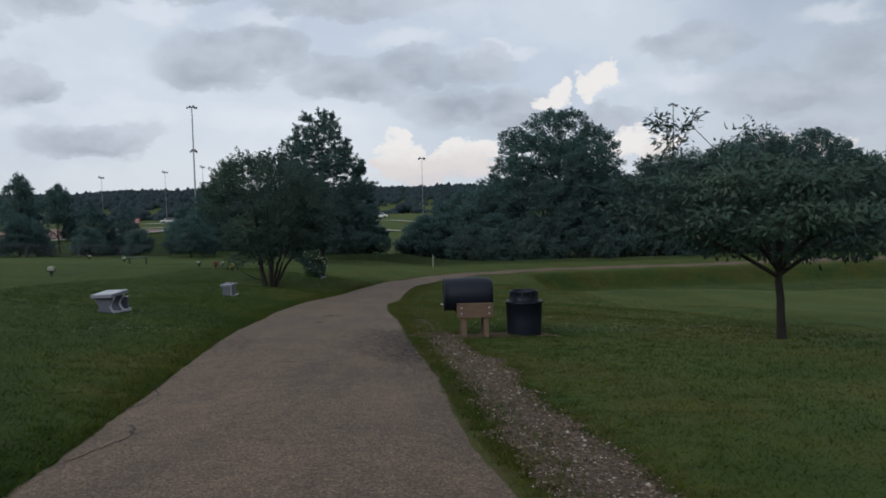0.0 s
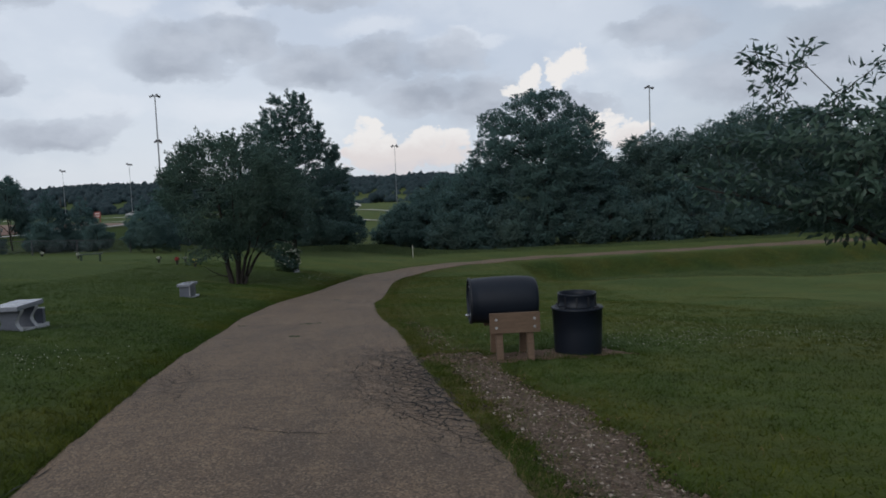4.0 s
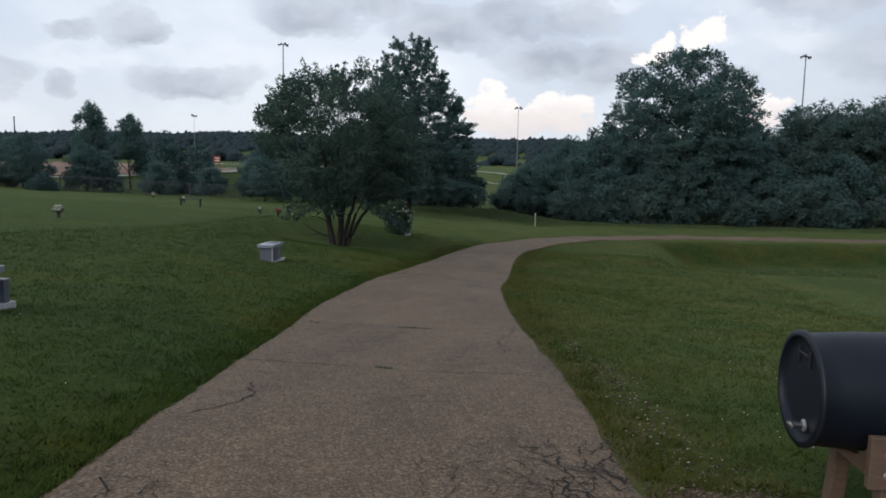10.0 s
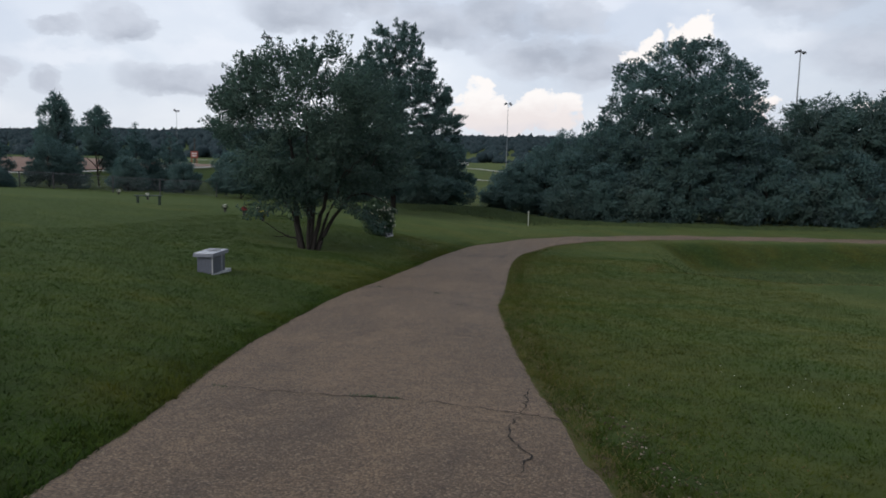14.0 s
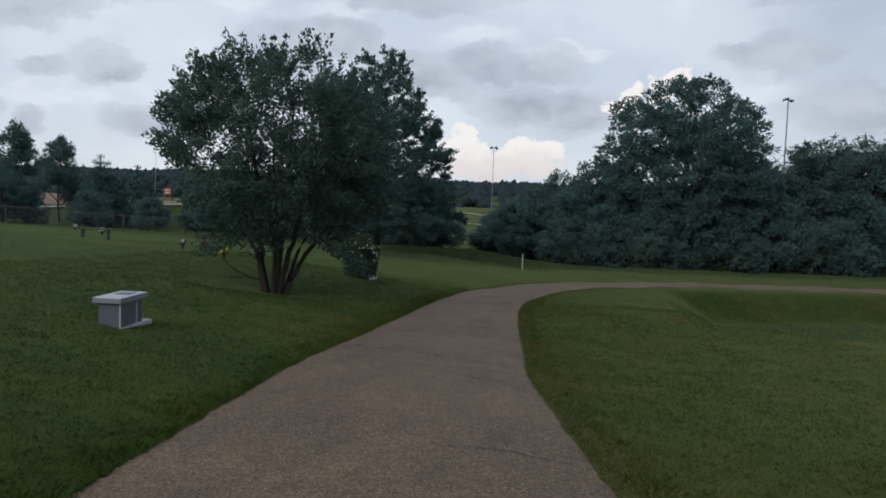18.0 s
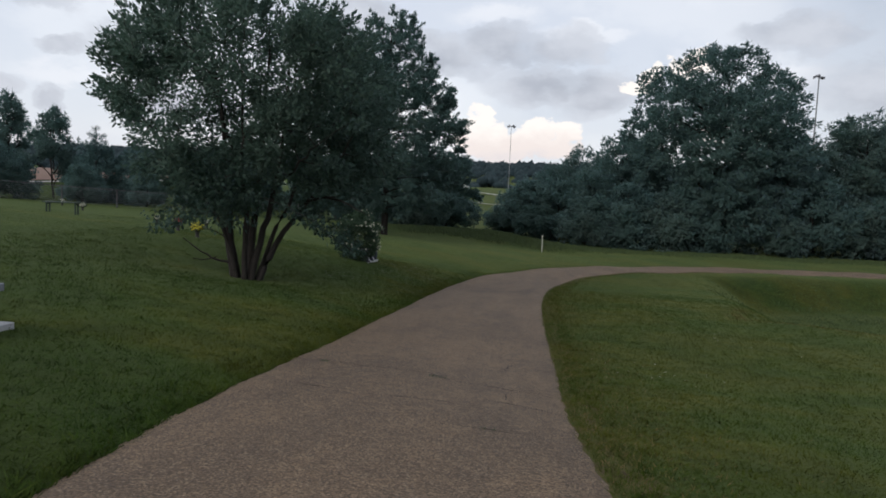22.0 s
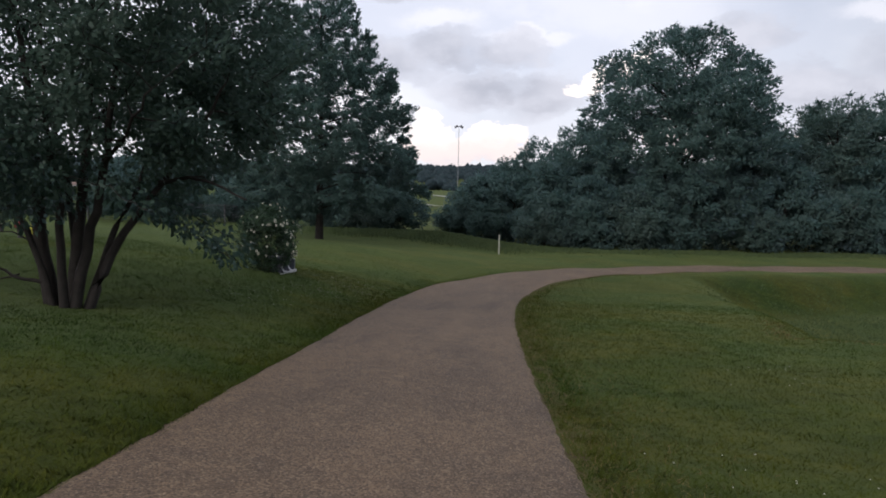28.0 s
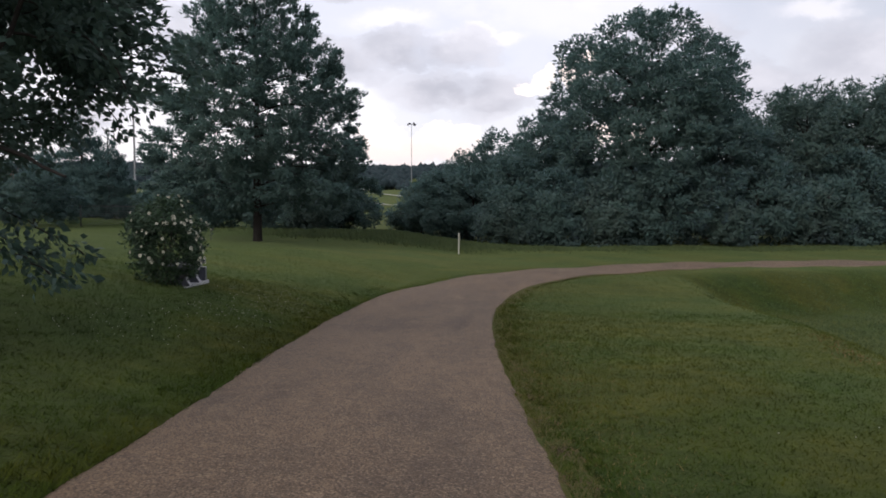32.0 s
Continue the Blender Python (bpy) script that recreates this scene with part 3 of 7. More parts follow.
def land(x, y):
    x, y = np.asarray(x, float), np.asarray(y, float)
    z = smooth_fall(y)
    d = np.interp(y, *LEFT_X) - x
    dl = np.clip(d, 0, 60)
    z = z + np.where(d > 0, np.interp(y, *BANK) * (1 - np.exp(-dl / 5)) + 0.028 * dl, 0) * np.exp(-np.clip(y - 75, 0, None) / 45)
    z = z - np.where(d < -3.2, 0.022 * np.clip(-d - 3.2, 0, 9), 0) * np.exp(-(np.clip(y - 30, 0, None) / 8) ** 2)
    # rising field beyond the fence
    ease = lambda v: np.clip(v, 0, 1) ** 2 * (3 - 2 * np.clip(v, 0, 1))
    z = z + 2.4 * ease((-x - 28) / 14) * ease((y - 72) / 20) * np.exp(-np.clip(y - 110, 0, None) / 60)
    # the lane tips a little towards the inside of the bend
    z = z - 0.16 * np.exp(-((y - 31) / 5.5) ** 2) * np.clip(-d / 3.1, 0, 1)
    z = z - 1.35 * ease(hollow_depth(x, y))
    # dip round the many-stemmed tree
    z = z - 0.25 * np.exp(-(((x + 13.9) / 2.4) ** 2) - ((y - 35.7) / 2.4) ** 2)
    # rough bank before the gap in the trees
    z = z + 0.38 * np.exp(-(((x + 15.5) / 4.5) ** 2) - ((y - 74.5) / 2.6) ** 2)
    z = z + 0.035 * np.sin(x * 0.55 + 1.3) * np.sin(y * 0.43) + 0.02 * np.sin(x * 1.3 + y * 0.7)
    return z


def ground_at(x, y):
    return float(land(x, y))


# road: stations of left and right edge
STATIONS = [((8.6, -40), (11.9, -39)), ((-0.7, -5), (2.45, -4.3)), ((-2.05, 0), (0.97, 0.7)), ((-3.4, 4.4), (-0.34, 4.8)), ((-4.45, 8.2), (-1.32, 8.7)),
            ((-5.5, 12.1), (-2.43, 12.8)), ((-6.35, 15.2), (-3.17, 15.9)), ((-7.2, 18.2), (-3.94, 18.8)), ((-7.95, 20.9), (-4.67, 21.6)), ((-8.75, 25), (-5.57, 25.8)),
            ((-9.15, 27.6), (-5.98, 28.2)), ((-9.5, 30.8), (-6.37, 31.4)), ((-10.08, 34.6), (-6.86, 34.9)), ((-10.6, 40), (-7.5, 40)), ((-10.88, 45), (-7.75, 45)), ((-10.7, 50), (-7.6, 49)),
            ((-9.7, 54.6), (-7.0, 52.3)), ((-7.9, 58), (-5.9, 55)), ((-5.6, 60.9), (-3.75, 57.9)), ((-1.7, 64.2), (-0.3, 61.1)),
            ((3.5, 66.8), (4.6, 63.9)), ((9.6, 69.2), (10.5, 66.2)), ((25, 75), (26, 72)), ((60, 88), (61, 85))]


def spline(points, per):
    P = np.array(points, float)
    out = []
    for i in range(len(P) - 1):
        p0, p1, p2, p3 = P[max(i - 1, 0)], P[i], P[i + 1], P[min(i + 2, len(P) - 1)]
        n = max(2, int(np.linalg.norm(p2 - p1) / per))
        for s in np.arange(n) / n:
            out.append(0.5 * (2 * p1 + (p2 - p0) * s + (2 * p0 - 5 * p1 + 4 * p2 - p3) * s * s + (3 * p1 - p0 - 3 * p2 + p3) * s ** 3))
    out.append(P[-1])
    return np.array(out)


edges2 = spline([(*a, *b) for a, b in STATIONS], 0.25)
EL, ER = edges2[:, :2], edges2[:, 2:]
CENTRE = (EL + ER) / 2


def road_side(x, y):
    """Signed metres from the road's nearest edge: negative on the road. Second: True to the right of the road."""
    p = np.stack([np.ravel(x), np.ravel(y)], 1).astype(float)
    out, right = np.empty(len(p)), np.empty(len(p), bool)
    C, HW = CENTRE[::2], np.linalg.norm(EL - ER, axis=1)[::2] / 2
    for s in range(0, len(p), 20000):
        q = p[s:s + 20000]
        dd = ((q[:, None] - C[None]) ** 2).sum(-1)
        k = dd.argmin(1)
        along = np.gradient(C, axis=0)[k]
        along /= np.linalg.norm(along, axis=1)[:, None]
        off = q - C[k]
        side = off[:, 0] * along[:, 1] - off[:, 1] * along[:, 0]
        out[s:s + 20000] = np.maximum(np.abs(side), np.sqrt(dd[np.arange(len(q)), k]) * 0.98) - HW[k]
        right[s:s + 20000] = side > 0
    return out, right


# the same, looked up from a fine grid for many points near the lane
SX, SY = np.arange(-26, 12.01, 0.1), np.arange(-2, 66.01, 0.1)
gxx, gyy = np.meshgrid(SX, SY)
side_d, side_r = road_side(gxx, gyy)
side_d, side_r = side_d.reshape(gxx.shape), side_r.reshape(gxx.shape)


def near_side(x, y):
    fx, fy = np.clip((x - SX[0]) / 0.1, 0, len(SX) - 1.01), np.clip((y - SY[0]) / 0.1, 0, len(SY) - 1.01)
    ix, iy = fx.astype(int), fy.astype(int)
    u, v = fx - ix, fy - iy
    s = (side_d[iy, ix] * (1 - u) + side_d[iy, ix + 1] * u) * (1 - v) + (side_d[iy + 1, ix] * (1 - u) + side_d[iy + 1, ix + 1] * u) * v
    return s, side_r[np.round(fy).astype(int), np.round(fx).astype(int)]


def axis(lo, hi, step, far, grow=1.35):
    core = list(np.arange(lo, hi + 1e-6, step))
    s, a = step, core[0]
    before = []
    while a > -far:
        s *= grow
        a -= s
        before.append(a)
    s, a = step, core[-1]
    after = []
    while a < far:
        s *= grow
        a += s
        after.append(a)
    return np.array(before[::-1] + core + after)


gx, gy = axis(-30, 30, 0.4, 2600), axis(-8, 82, 0.4, 2600)
X, Y = np.meshgrid(gx, gy)
Z = land(X, Y)
near = (X > -40) & (X < 62) & (Y > -42) & (Y < 92)
sd = np.full(X.shape, 9.0)
sd[near] = road_side(X[near], Y[near])[0]
Z = Z - 0.05 * np.clip(0.15 - sd, 0, 0.45) / 0.45
nx = len(gx)
i, j = np.meshgrid(np.arange(len(gy) - 1), np.arange(nx - 1), indexing="ij")
quads = np.stack([i * nx + j, i * nx + j + 1, (i + 1) * nx + j + 1, (i + 1) * nx + j], -1).reshape(-1, 4)
ground = link_mesh("ground", poly_mesh("ground", np.stack([X, Y, Z], -1).reshape(-1, 3), quads, True), M["lawn"])
tagged(ground, "mown green lawn sloping gently away, with dry yellowish patches", "lawn", kind="structure")

# road surface, with frayed edges, a shallow crown and a thin dark broken rim
rng = np.random.default_rng(4)
fray = np.cumsum(rng.normal(0, 0.006, (len(EL), 2)), 0)
k = np.ones(41) / 41
fray = fray - np.stack([np.convolve(np.pad(fray[:, c], 20, "edge"), k, "valid") for c in (0, 1)], 1)
fray += rng.normal(0, 0.007, fray.shape)
across = np.array([0, 0.03, 0.12, 0.3, 0.5, 0.7, 0.88, 0.97, 1.0])
rv = []
for a in range(len(EL)):
    w = ER[a] - EL[a]
    L, R = EL[a] + w * fray[a, 0] * 0.42, ER[a] - w * fray[a, 1] * 0.42
    for u in across:
        p = L + (R - L) * u
        rim = -0.03 if u in (0.0, 1.0) else 0.0
        rv.append((p[0], p[1], ground_at(p[0], p[1]) + 0.012 + 0.03 * (1 - (2 * u - 1) ** 2) + rim))
na = len(across)
i, j = np.meshgrid(np.arange(len(EL) - 1), np.arange(na - 1), indexing="ij")
quads = np.stack([i * na + j, i * na + j + 1, (i + 1) * na + j + 1, (i + 1) * na + j], -1).reshape(-1, 4)
road = link_mesh("road", poly_mesh("road", np.array(rv), quads, True), M["road"])
tagged(road, "narrow worn asphalt lane with brown stone chips, bending away", "road", kind="structure")


# ---- trees ----
def leaf_mesh(name, centres, dirs, length, width, seed, small=False, puffed=False):
    """Small folded leaves: one kite-shaped quad each, or a plain pointed one for far trees. puffed: normals that follow the clumps."""
    r = np.random.default_rng(seed)
    n = len(centres)
    d = dirs / (np.linalg.norm(dirs, axis=1)[:, None] + 1e-9)
    side = np.cross(d, r.normal(0, 1, (n, 3)))
    side /= np.linalg.norm(side, axis=1)[:, None] + 1e-9
    up = np.cross(side, d)
    l = length * r.uniform(0.65, 1.3, (n, 1))
    w = width * r.uniform(0.7, 1.3, (n, 1))
    base = centres
    tip = base + d * l - up * l * 0.08
    mid = base + d * l * 0.45 + up * l * 0.07
    if small:
        V = np.stack([base + side * w * 0.5, tip, base - side * w * 0.5], 1)
    else:
        V = np.stack([base, mid + side * w * 0.5, tip, mid - side * w * 0.5], 1)
    k = V.shape[1]
    if not puffed:
        return poly_mesh(name, V.reshape(-1, 3), np.arange(n * k).reshape(-1, k))
    core = np.array([centres[:, 0].mean(), centres[:, 1].mean(), np.percentile(centres[:, 2], 35)])
    out = centres - core
    out = d * 0.75 + 0.75 * out / (np.linalg.norm(out, axis=1)[:, None] + 1e-9) + np.array([0, 0, 0.25])
    out /= np.linalg.norm(out, axis=1)[:, None] + 1e-9
    face = np.cross(V[:, 1] - V[:, 0], V[:, 2] - V[:, 0])
    face /= np.linalg.norm(face, axis=1)[:, None] + 1e-9
    back = (face * out).sum(1) < 0
    V[back] = V[back][:, ::-1]
    face[back] *= -1
    N = out + 0.7 * face
    N /= np.linalg.norm(N, axis=1)[:, None]
    me = poly_mesh(name, V.reshape(-1, 3), np.arange(n * k).reshape(-1, k), True)
    me.normals_split_custom_set_from_vertices(np.repeat(N, k, 0).tolist())
    return me


def grow(nodes, targets, r_end, rng, sag=0.0):
    """Twigs from the nearest standing wood to each target. nodes: list of (point, radius). Returns tube paths."""
    P = np.array([p for p, _ in nodes])
    Rr = np.array([r for _, r in nodes])
    paths = []
    order = np.argsort([np.min(((P - t) ** 2).sum(1)) for t in targets])
    for o in order:
        t = targets[o]
        d = np.sqrt(((P - t) ** 2).sum(1)) + np.where(P[:, 2] > t[2] + 0.1, (P[:, 2] - t[2]) * 1.2, 0)
        k = int(d.argmin())
        a, ra = P[k], min(Rr[k] * 0.7, r_end * 3.2)
        L = np.linalg.norm(t - a)
        if L < 0.05:
            continue
        mid = (a + t) / 2 + rng.normal(0, 0.07 * L, 3) + np.array([0, 0, 0.06 * L - sag * L])
        ra = max(ra, r_end)
        paths.append([(*a, ra), (*mid, (ra + r_end) / 2), (*t, r_end)])
        P = np.concatenate([P, mid[None], t[None]])
        Rr = np.concatenate([Rr, [(ra + r_end) / 2, r_end]])
    return paths


def stem(points, r0, r1, n=9, wob=0.03, rng=None):
    S = spline(points, max(0.05, np.linalg.norm(np.array(points[-1]) - np.array(points[0])) / (n * 1.2)))
    t = np.linspace(0, 1, len(S))
    S = S + (rng.normal(0, wob, S.shape) * np.minimum(1, t * 3)[:, None] if rng is not None else 0)
    return [(*p, r0 + (r1 - r0) * a ** 0.8) for p, a in zip(S, t)]


def clusters(n, inside, bounds, rng, shell=0.5):
    """Points within a crown, thicker near its outside. inside(p) gives 0 at the core to 1 at the skin, above 1 outside."""
    out = []
    lo, hi = np.array(bounds[0]), np.array(bounds[1])
    while len(out) < n:
        p = rng.uniform(lo, hi)
        s = inside(p)
        if s < 1 and rng.random() < shell + (1 - shell) * s ** 2:
            out.append(p)
    return np.array(out)


def foliage(cl, per, spread, rng, out_from, droop=0.2, lift=0.0, flat=1.0):
    """Leaf places and directions round cluster points."""
    n = len(cl)
    size = rng.uniform(0.6, 1.35, n)
    c = np.repeat(cl, per, 0)
    ball = rng.normal(0, 1, (n * per, 3))
    ball *= (1.75 * rng.random((n * per, 1)) ** 0.45) / (np.linalg.norm(ball, axis=1)[:, None] + 1e-9)
    off = ball * np.array([1, 1, 0.75 * flat]) * spread * np.repeat(size, per)[:, None]
    d = off * 1.0 + rng.normal(0, spread * 0.8, off.shape) + (c - out_from) * 0.06
    d[:, 2] += spread * (lift - droop)
    return c + off, d


def sprigs(cl, core, n, reach, rng, up=0.5, steps=4):
    """Short shoots that stand out of the crown's skin: chains of small clusters."""
    far = np.argsort(-np.linalg.norm((cl - core) * np.array([1, 1, 0.8]), axis=1))[:max(n * 2, 10)]
    out = []
    for k in rng.choice(far, min(n, len(far)), replace=False):
        d = (cl[k] - core) / (np.linalg.norm(cl[k] - core) + 1e-9) + np.array([0, 0, up]) + rng.normal(0, 0.3, 3)
        d /= np.linalg.norm(d)
        L = reach * rng.uniform(0.5, 1.2)
        out += [cl[k] + d * L * (s + 1) / steps for s in range(steps)]
    return np.array(out)


def build_tree(name, base, label, stems, targets, leaves, leaf_size, bark, leafm, r_twig, seed, sides=7, sag=0.0, category="tree", group="", small=False):
    """base: place; stems: tube paths in local metres; targets: cluster points; leaves: (places, directions)."""
    rng = np.random.default_rng(seed)
    e = thing(name, pose(*base), label, category, group)
    nodes = [(np.array(p[:3]), p[3]) for s in stems for p in s[1:]]
    main = stems[:1] if len(stems) > 30 else stems
    link_mesh("trunk", poly_mesh("trunk", *tubes(main, sides), True), M[bark], e)
    if len(main) < len(stems):
        tagged(link_mesh("limbwork", poly_mesh("limbwork", *tubes(stems[1:], sides), True), M[bark], e), kind="stuff")
    twigs = grow(nodes, targets, r_twig, rng, sag)
    if twigs:
        tagged(link_mesh("branchwork", poly_mesh("branchwork", *tubes(twigs, 4), True), M[bark], e), kind="stuff")
    tagged(link_mesh("crown", leaf_mesh("crown", *leaves, *leaf_size, seed + 1, small, True), M[leafm], e), kind="stuff")
    return e


# the many-stemmed tree beside the lane
def main_tree():
    rng = np.random.default_rng(11)
    x0, y0 = -13.7, 35.7
    z0 = ground_at(x0, y0) - 0.05
    # stems: foot, knee, chest, fork and tip, with the radius at the foot
    STEMS = [((-0.22, 0.0), (-0.36, 0.02, 0.5), (-0.44, 0.0, 1.1), (-0.52, 0.05, 2.3), (-0.9, 0.1, 4.6), 0.125), ((-0.02, 0.10), (-0.02, 0.14, 0.5), (0.02, 0.18, 1.1), (0.12, 0.25, 2.4), (0.2, 0.4, 5.1), 0.105),
             ((0.09, -0.06), (0.22, -0.06, 0.5), (0.40, -0.10, 1.1), (0.72, -0.2, 2.2), (1.0, -0.3, 4.4), 0.088), ((0.18, 0.05), (0.44, 0.08, 0.5), (0.74, 0.10, 1.05), (1.25, 0.2, 1.75), (2.1, 0.3, 3.0), 0.084),
             ((0.02, -0.13), (0.06, -0.24, 0.55), (0.16, -0.38, 1.15), (0.2, -0.6, 2.3), (0.3, -0.9, 4.2), 0.070), ((-0.10, 0.14), (-0.14, 0.28, 0.6), (-0.26, 0.42, 1.2), (-0.7, 0.7, 2.4), (-1.5, 1.0, 4.2), 0.066),
             ((0.12, 0.14), (0.26, 0.28, 0.55), (0.42, 0.42, 1.1), (0.8, 0.8, 2.2), (1.5, 1.3, 3.7), 0.060), ((-0.14, -0.08), (-0.24, -0.18, 0.5), (-0.5, -0.35, 1.3), (-1.2, -0.6, 2.3), (-2.3, -0.8, 3.6), 0.055)]
    stems = []
    for (fx, fy), knee, chest, fork, tip, r0 in STEMS:
        stems.append(stem([(fx, fy, -0.1), knee, chest, fork, tip], r0, 0.014, 14, 0.016, rng))
    # side limbs off the stems, and dead snags low down
    for p in [[(-0.5, 0.05, 2.1), (-1.3, -0.2, 2.7), (-2.6, -0.5, 3.3)], [(-0.48, 0.0, 1.6), (-1.2, 0.3, 2.0), (-2.4, 0.6, 2.4)], [(0.6, -0.15, 1.9), (1.3, -0.7, 2.3), (2.0, -1.3, 2.7)], [(0.12, 0.25, 2.4), (0.6, 0.9, 3.2), (1.1, 1.7, 3.9)],
              [(-0.8, 0.1, 4.0), (-1.4, 0.2, 4.6), (-1.9, 0.2, 5.2)], [(1.2, 0.18, 1.7), (1.8, 0.1, 1.75), (2.5, 0.0, 1.5)]]:
        stems.append(stem(p, 0.034, 0.010, 8, 0.02, rng))
    stems.append(stem([(-0.34, -0.05, 0.36), (-0.8, -0.22, 0.52), (-1.25, -0.3, 0.80)], 0.030, 0.008, 7, 0.02, rng))
    stems.append(stem([(-0.62, -0.15, 0.47), (-0.85, -0.2, 0.40), (-1.1, -0.25, 0.42)], 0.014, 0.005, 5, 0.012, rng))
    stems.append(stem([(-0.4, 0.0, 0.8), (-0.75, -0.1, 1.0), (-1.0, -0.2, 1.05)], 0.018, 0.005, 5, 0.012, rng))

    def inside(p):
        lift = 0.40 * abs(p[0]) if p[0] < 0 else 0.36 * p[0]
        h = (p[2] - 1.02 - lift) / (4.98 - lift)
        if h < 0 or h > 1:
            return 2.0
        qx, qy = p[0] + 0.05, p[1] - 0.15
        th = math.atan2(qy, qx)
        R = np.interp(h, [0, 0.1, 0.3, 0.5, 0.7, 0.85, 1.0], [1.3, 2.05, 2.8, 2.9, 2.55, 1.9, 0.9])
        R *= 1 + 0.10 * math.sin(3 * th + 1.0 + 4 * h) + 0.08 * math.sin(5 * th + 9 * h) + (0.09 - 0.45 * max(0.0, h - 0.45)) * math.cos(th - 0.5)
        R *= 0.94 if qx < 0 else 1.0
        hole = noise.noise(Vector(p) * 1.25)
        return 2.0 if hole < -0.05 or h < 0.06 + 0.14 * noise.noise(Vector(p) * 2.1) else math.hypot(qx, qy) / R

    cl = clusters(950, inside, ((-3.7, -3.6, 0.75), (3.8, 3.8, 6.0)), rng, 0.30)
    # upright shoots along the top, hanging sprays below
    tops = []
    for a in range(40):
        th, r = rng.uniform(0, 6.28), rng.uniform(0.2, 2.3)
        b = np.array([r * math.cos(th) - 0.3, r * math.sin(th) - 0.15, 5.45 - 0.28 * r * r])
        hgt = rng.uniform(0.3, 0.8)
        tops += [b + np.array([0.06 * s * math.cos(th), 0.06 * s * math.sin(th), s * hgt / 4]) for s in range(5)]
    cl_all = np.concatenate([cl, np.array(tops)])
    p1, d1 = foliage(cl, 74, 0.17, rng, np.array([0, 0, 2.5]), 0.35)
    p2, d2 = foliage(np.array(tops), 24, 0.065, rng, np.array([0, 0, 2.5]), 0.0, 0.5)
    # low branches with hanging sprays
    low = np.array([(1.1 + 0.11 * s, 0.1 + 0.09 * s, 1.45 - 0.10 * s) for s in range(9)] + [(1.0 + 0.14 * s, 0.0 + 0.04 * s, 1.45 - 0.09 * s) for s in range(9)] + [(1.1 + 0.1 * s, 0.5 + 0.08 * s, 1.5 - 0.085 * s) for s in range(9)]
                   + [(1.3 + 0.3 * s, -1.2 - 0.15 * s, 1.65 - 0.08 * s) for s in range(4)] + [(-0.8 - 0.2 * s, -0.5, 1.35 - 0.06 * s) for s in range(6)] + [(-0.5 - 0.18 * s, -1.0, 1.4 - 0.08 * s) for s in range(5)] + [(-0.6 - 0.21 * s, -0.15, 1.8 - 0.075 * s) for s in range(8)] + [(-0.6 - 0.2 * s, 0.35, 1.55 - 0.05 * s) for s in range(8)])
    sp = sprigs(cl, np.array([0, 0, 3.0]), 170, 0.52, rng, 0.35)
    p4, d4 = foliage(sp, 12, 0.06, rng, np.array([0, 0, 2.5]), 0.1, 0.3)
    p3, d3 = foliage(low, 26, 0.11, rng, np.array([0, 0, 2.5]), 0.6)
    over = []
    for a in range(16):
        th = rng.uniform(-0.35, 1.35)
        r0, zz = rng.uniform(1.7, 2.1), rng.uniform(2.35, 3.4)
        L = rng.uniform(0.5, 0.9)
        over += [np.array([(r0 + L * s / 5) * math.cos(th) + 0.2, (r0 + L * s / 5) * math.sin(th) + 0.2, zz + 0.10 * s - 0.035 * s * s]) for s in range(6)]
    over = np.array(over)
    p5, d5 = foliage(over, 30, 0.12, rng, np.array([0, 0, 2.8]), 0.55)
    cl_all = np.concatenate([cl_all, over])
    cl_all = cl_all[rng.permutation(len(cl_all))]
    tree = build_tree("leafy_tree", (x0, y0, z0), "many-stemmed dark green leafy tree standing on the lawn", stems, np.concatenate([cl_all, low]),
                      (np.concatenate([p1, p2, p3, p4, p5]), np.concatenate([d1, d2, d3, d4, d5])), (0.086, 0.050), "bark_dark", "leaf_main", 0.006, 11)
    tree.scale = (1.1, 1.1, 1.1)
    return tree


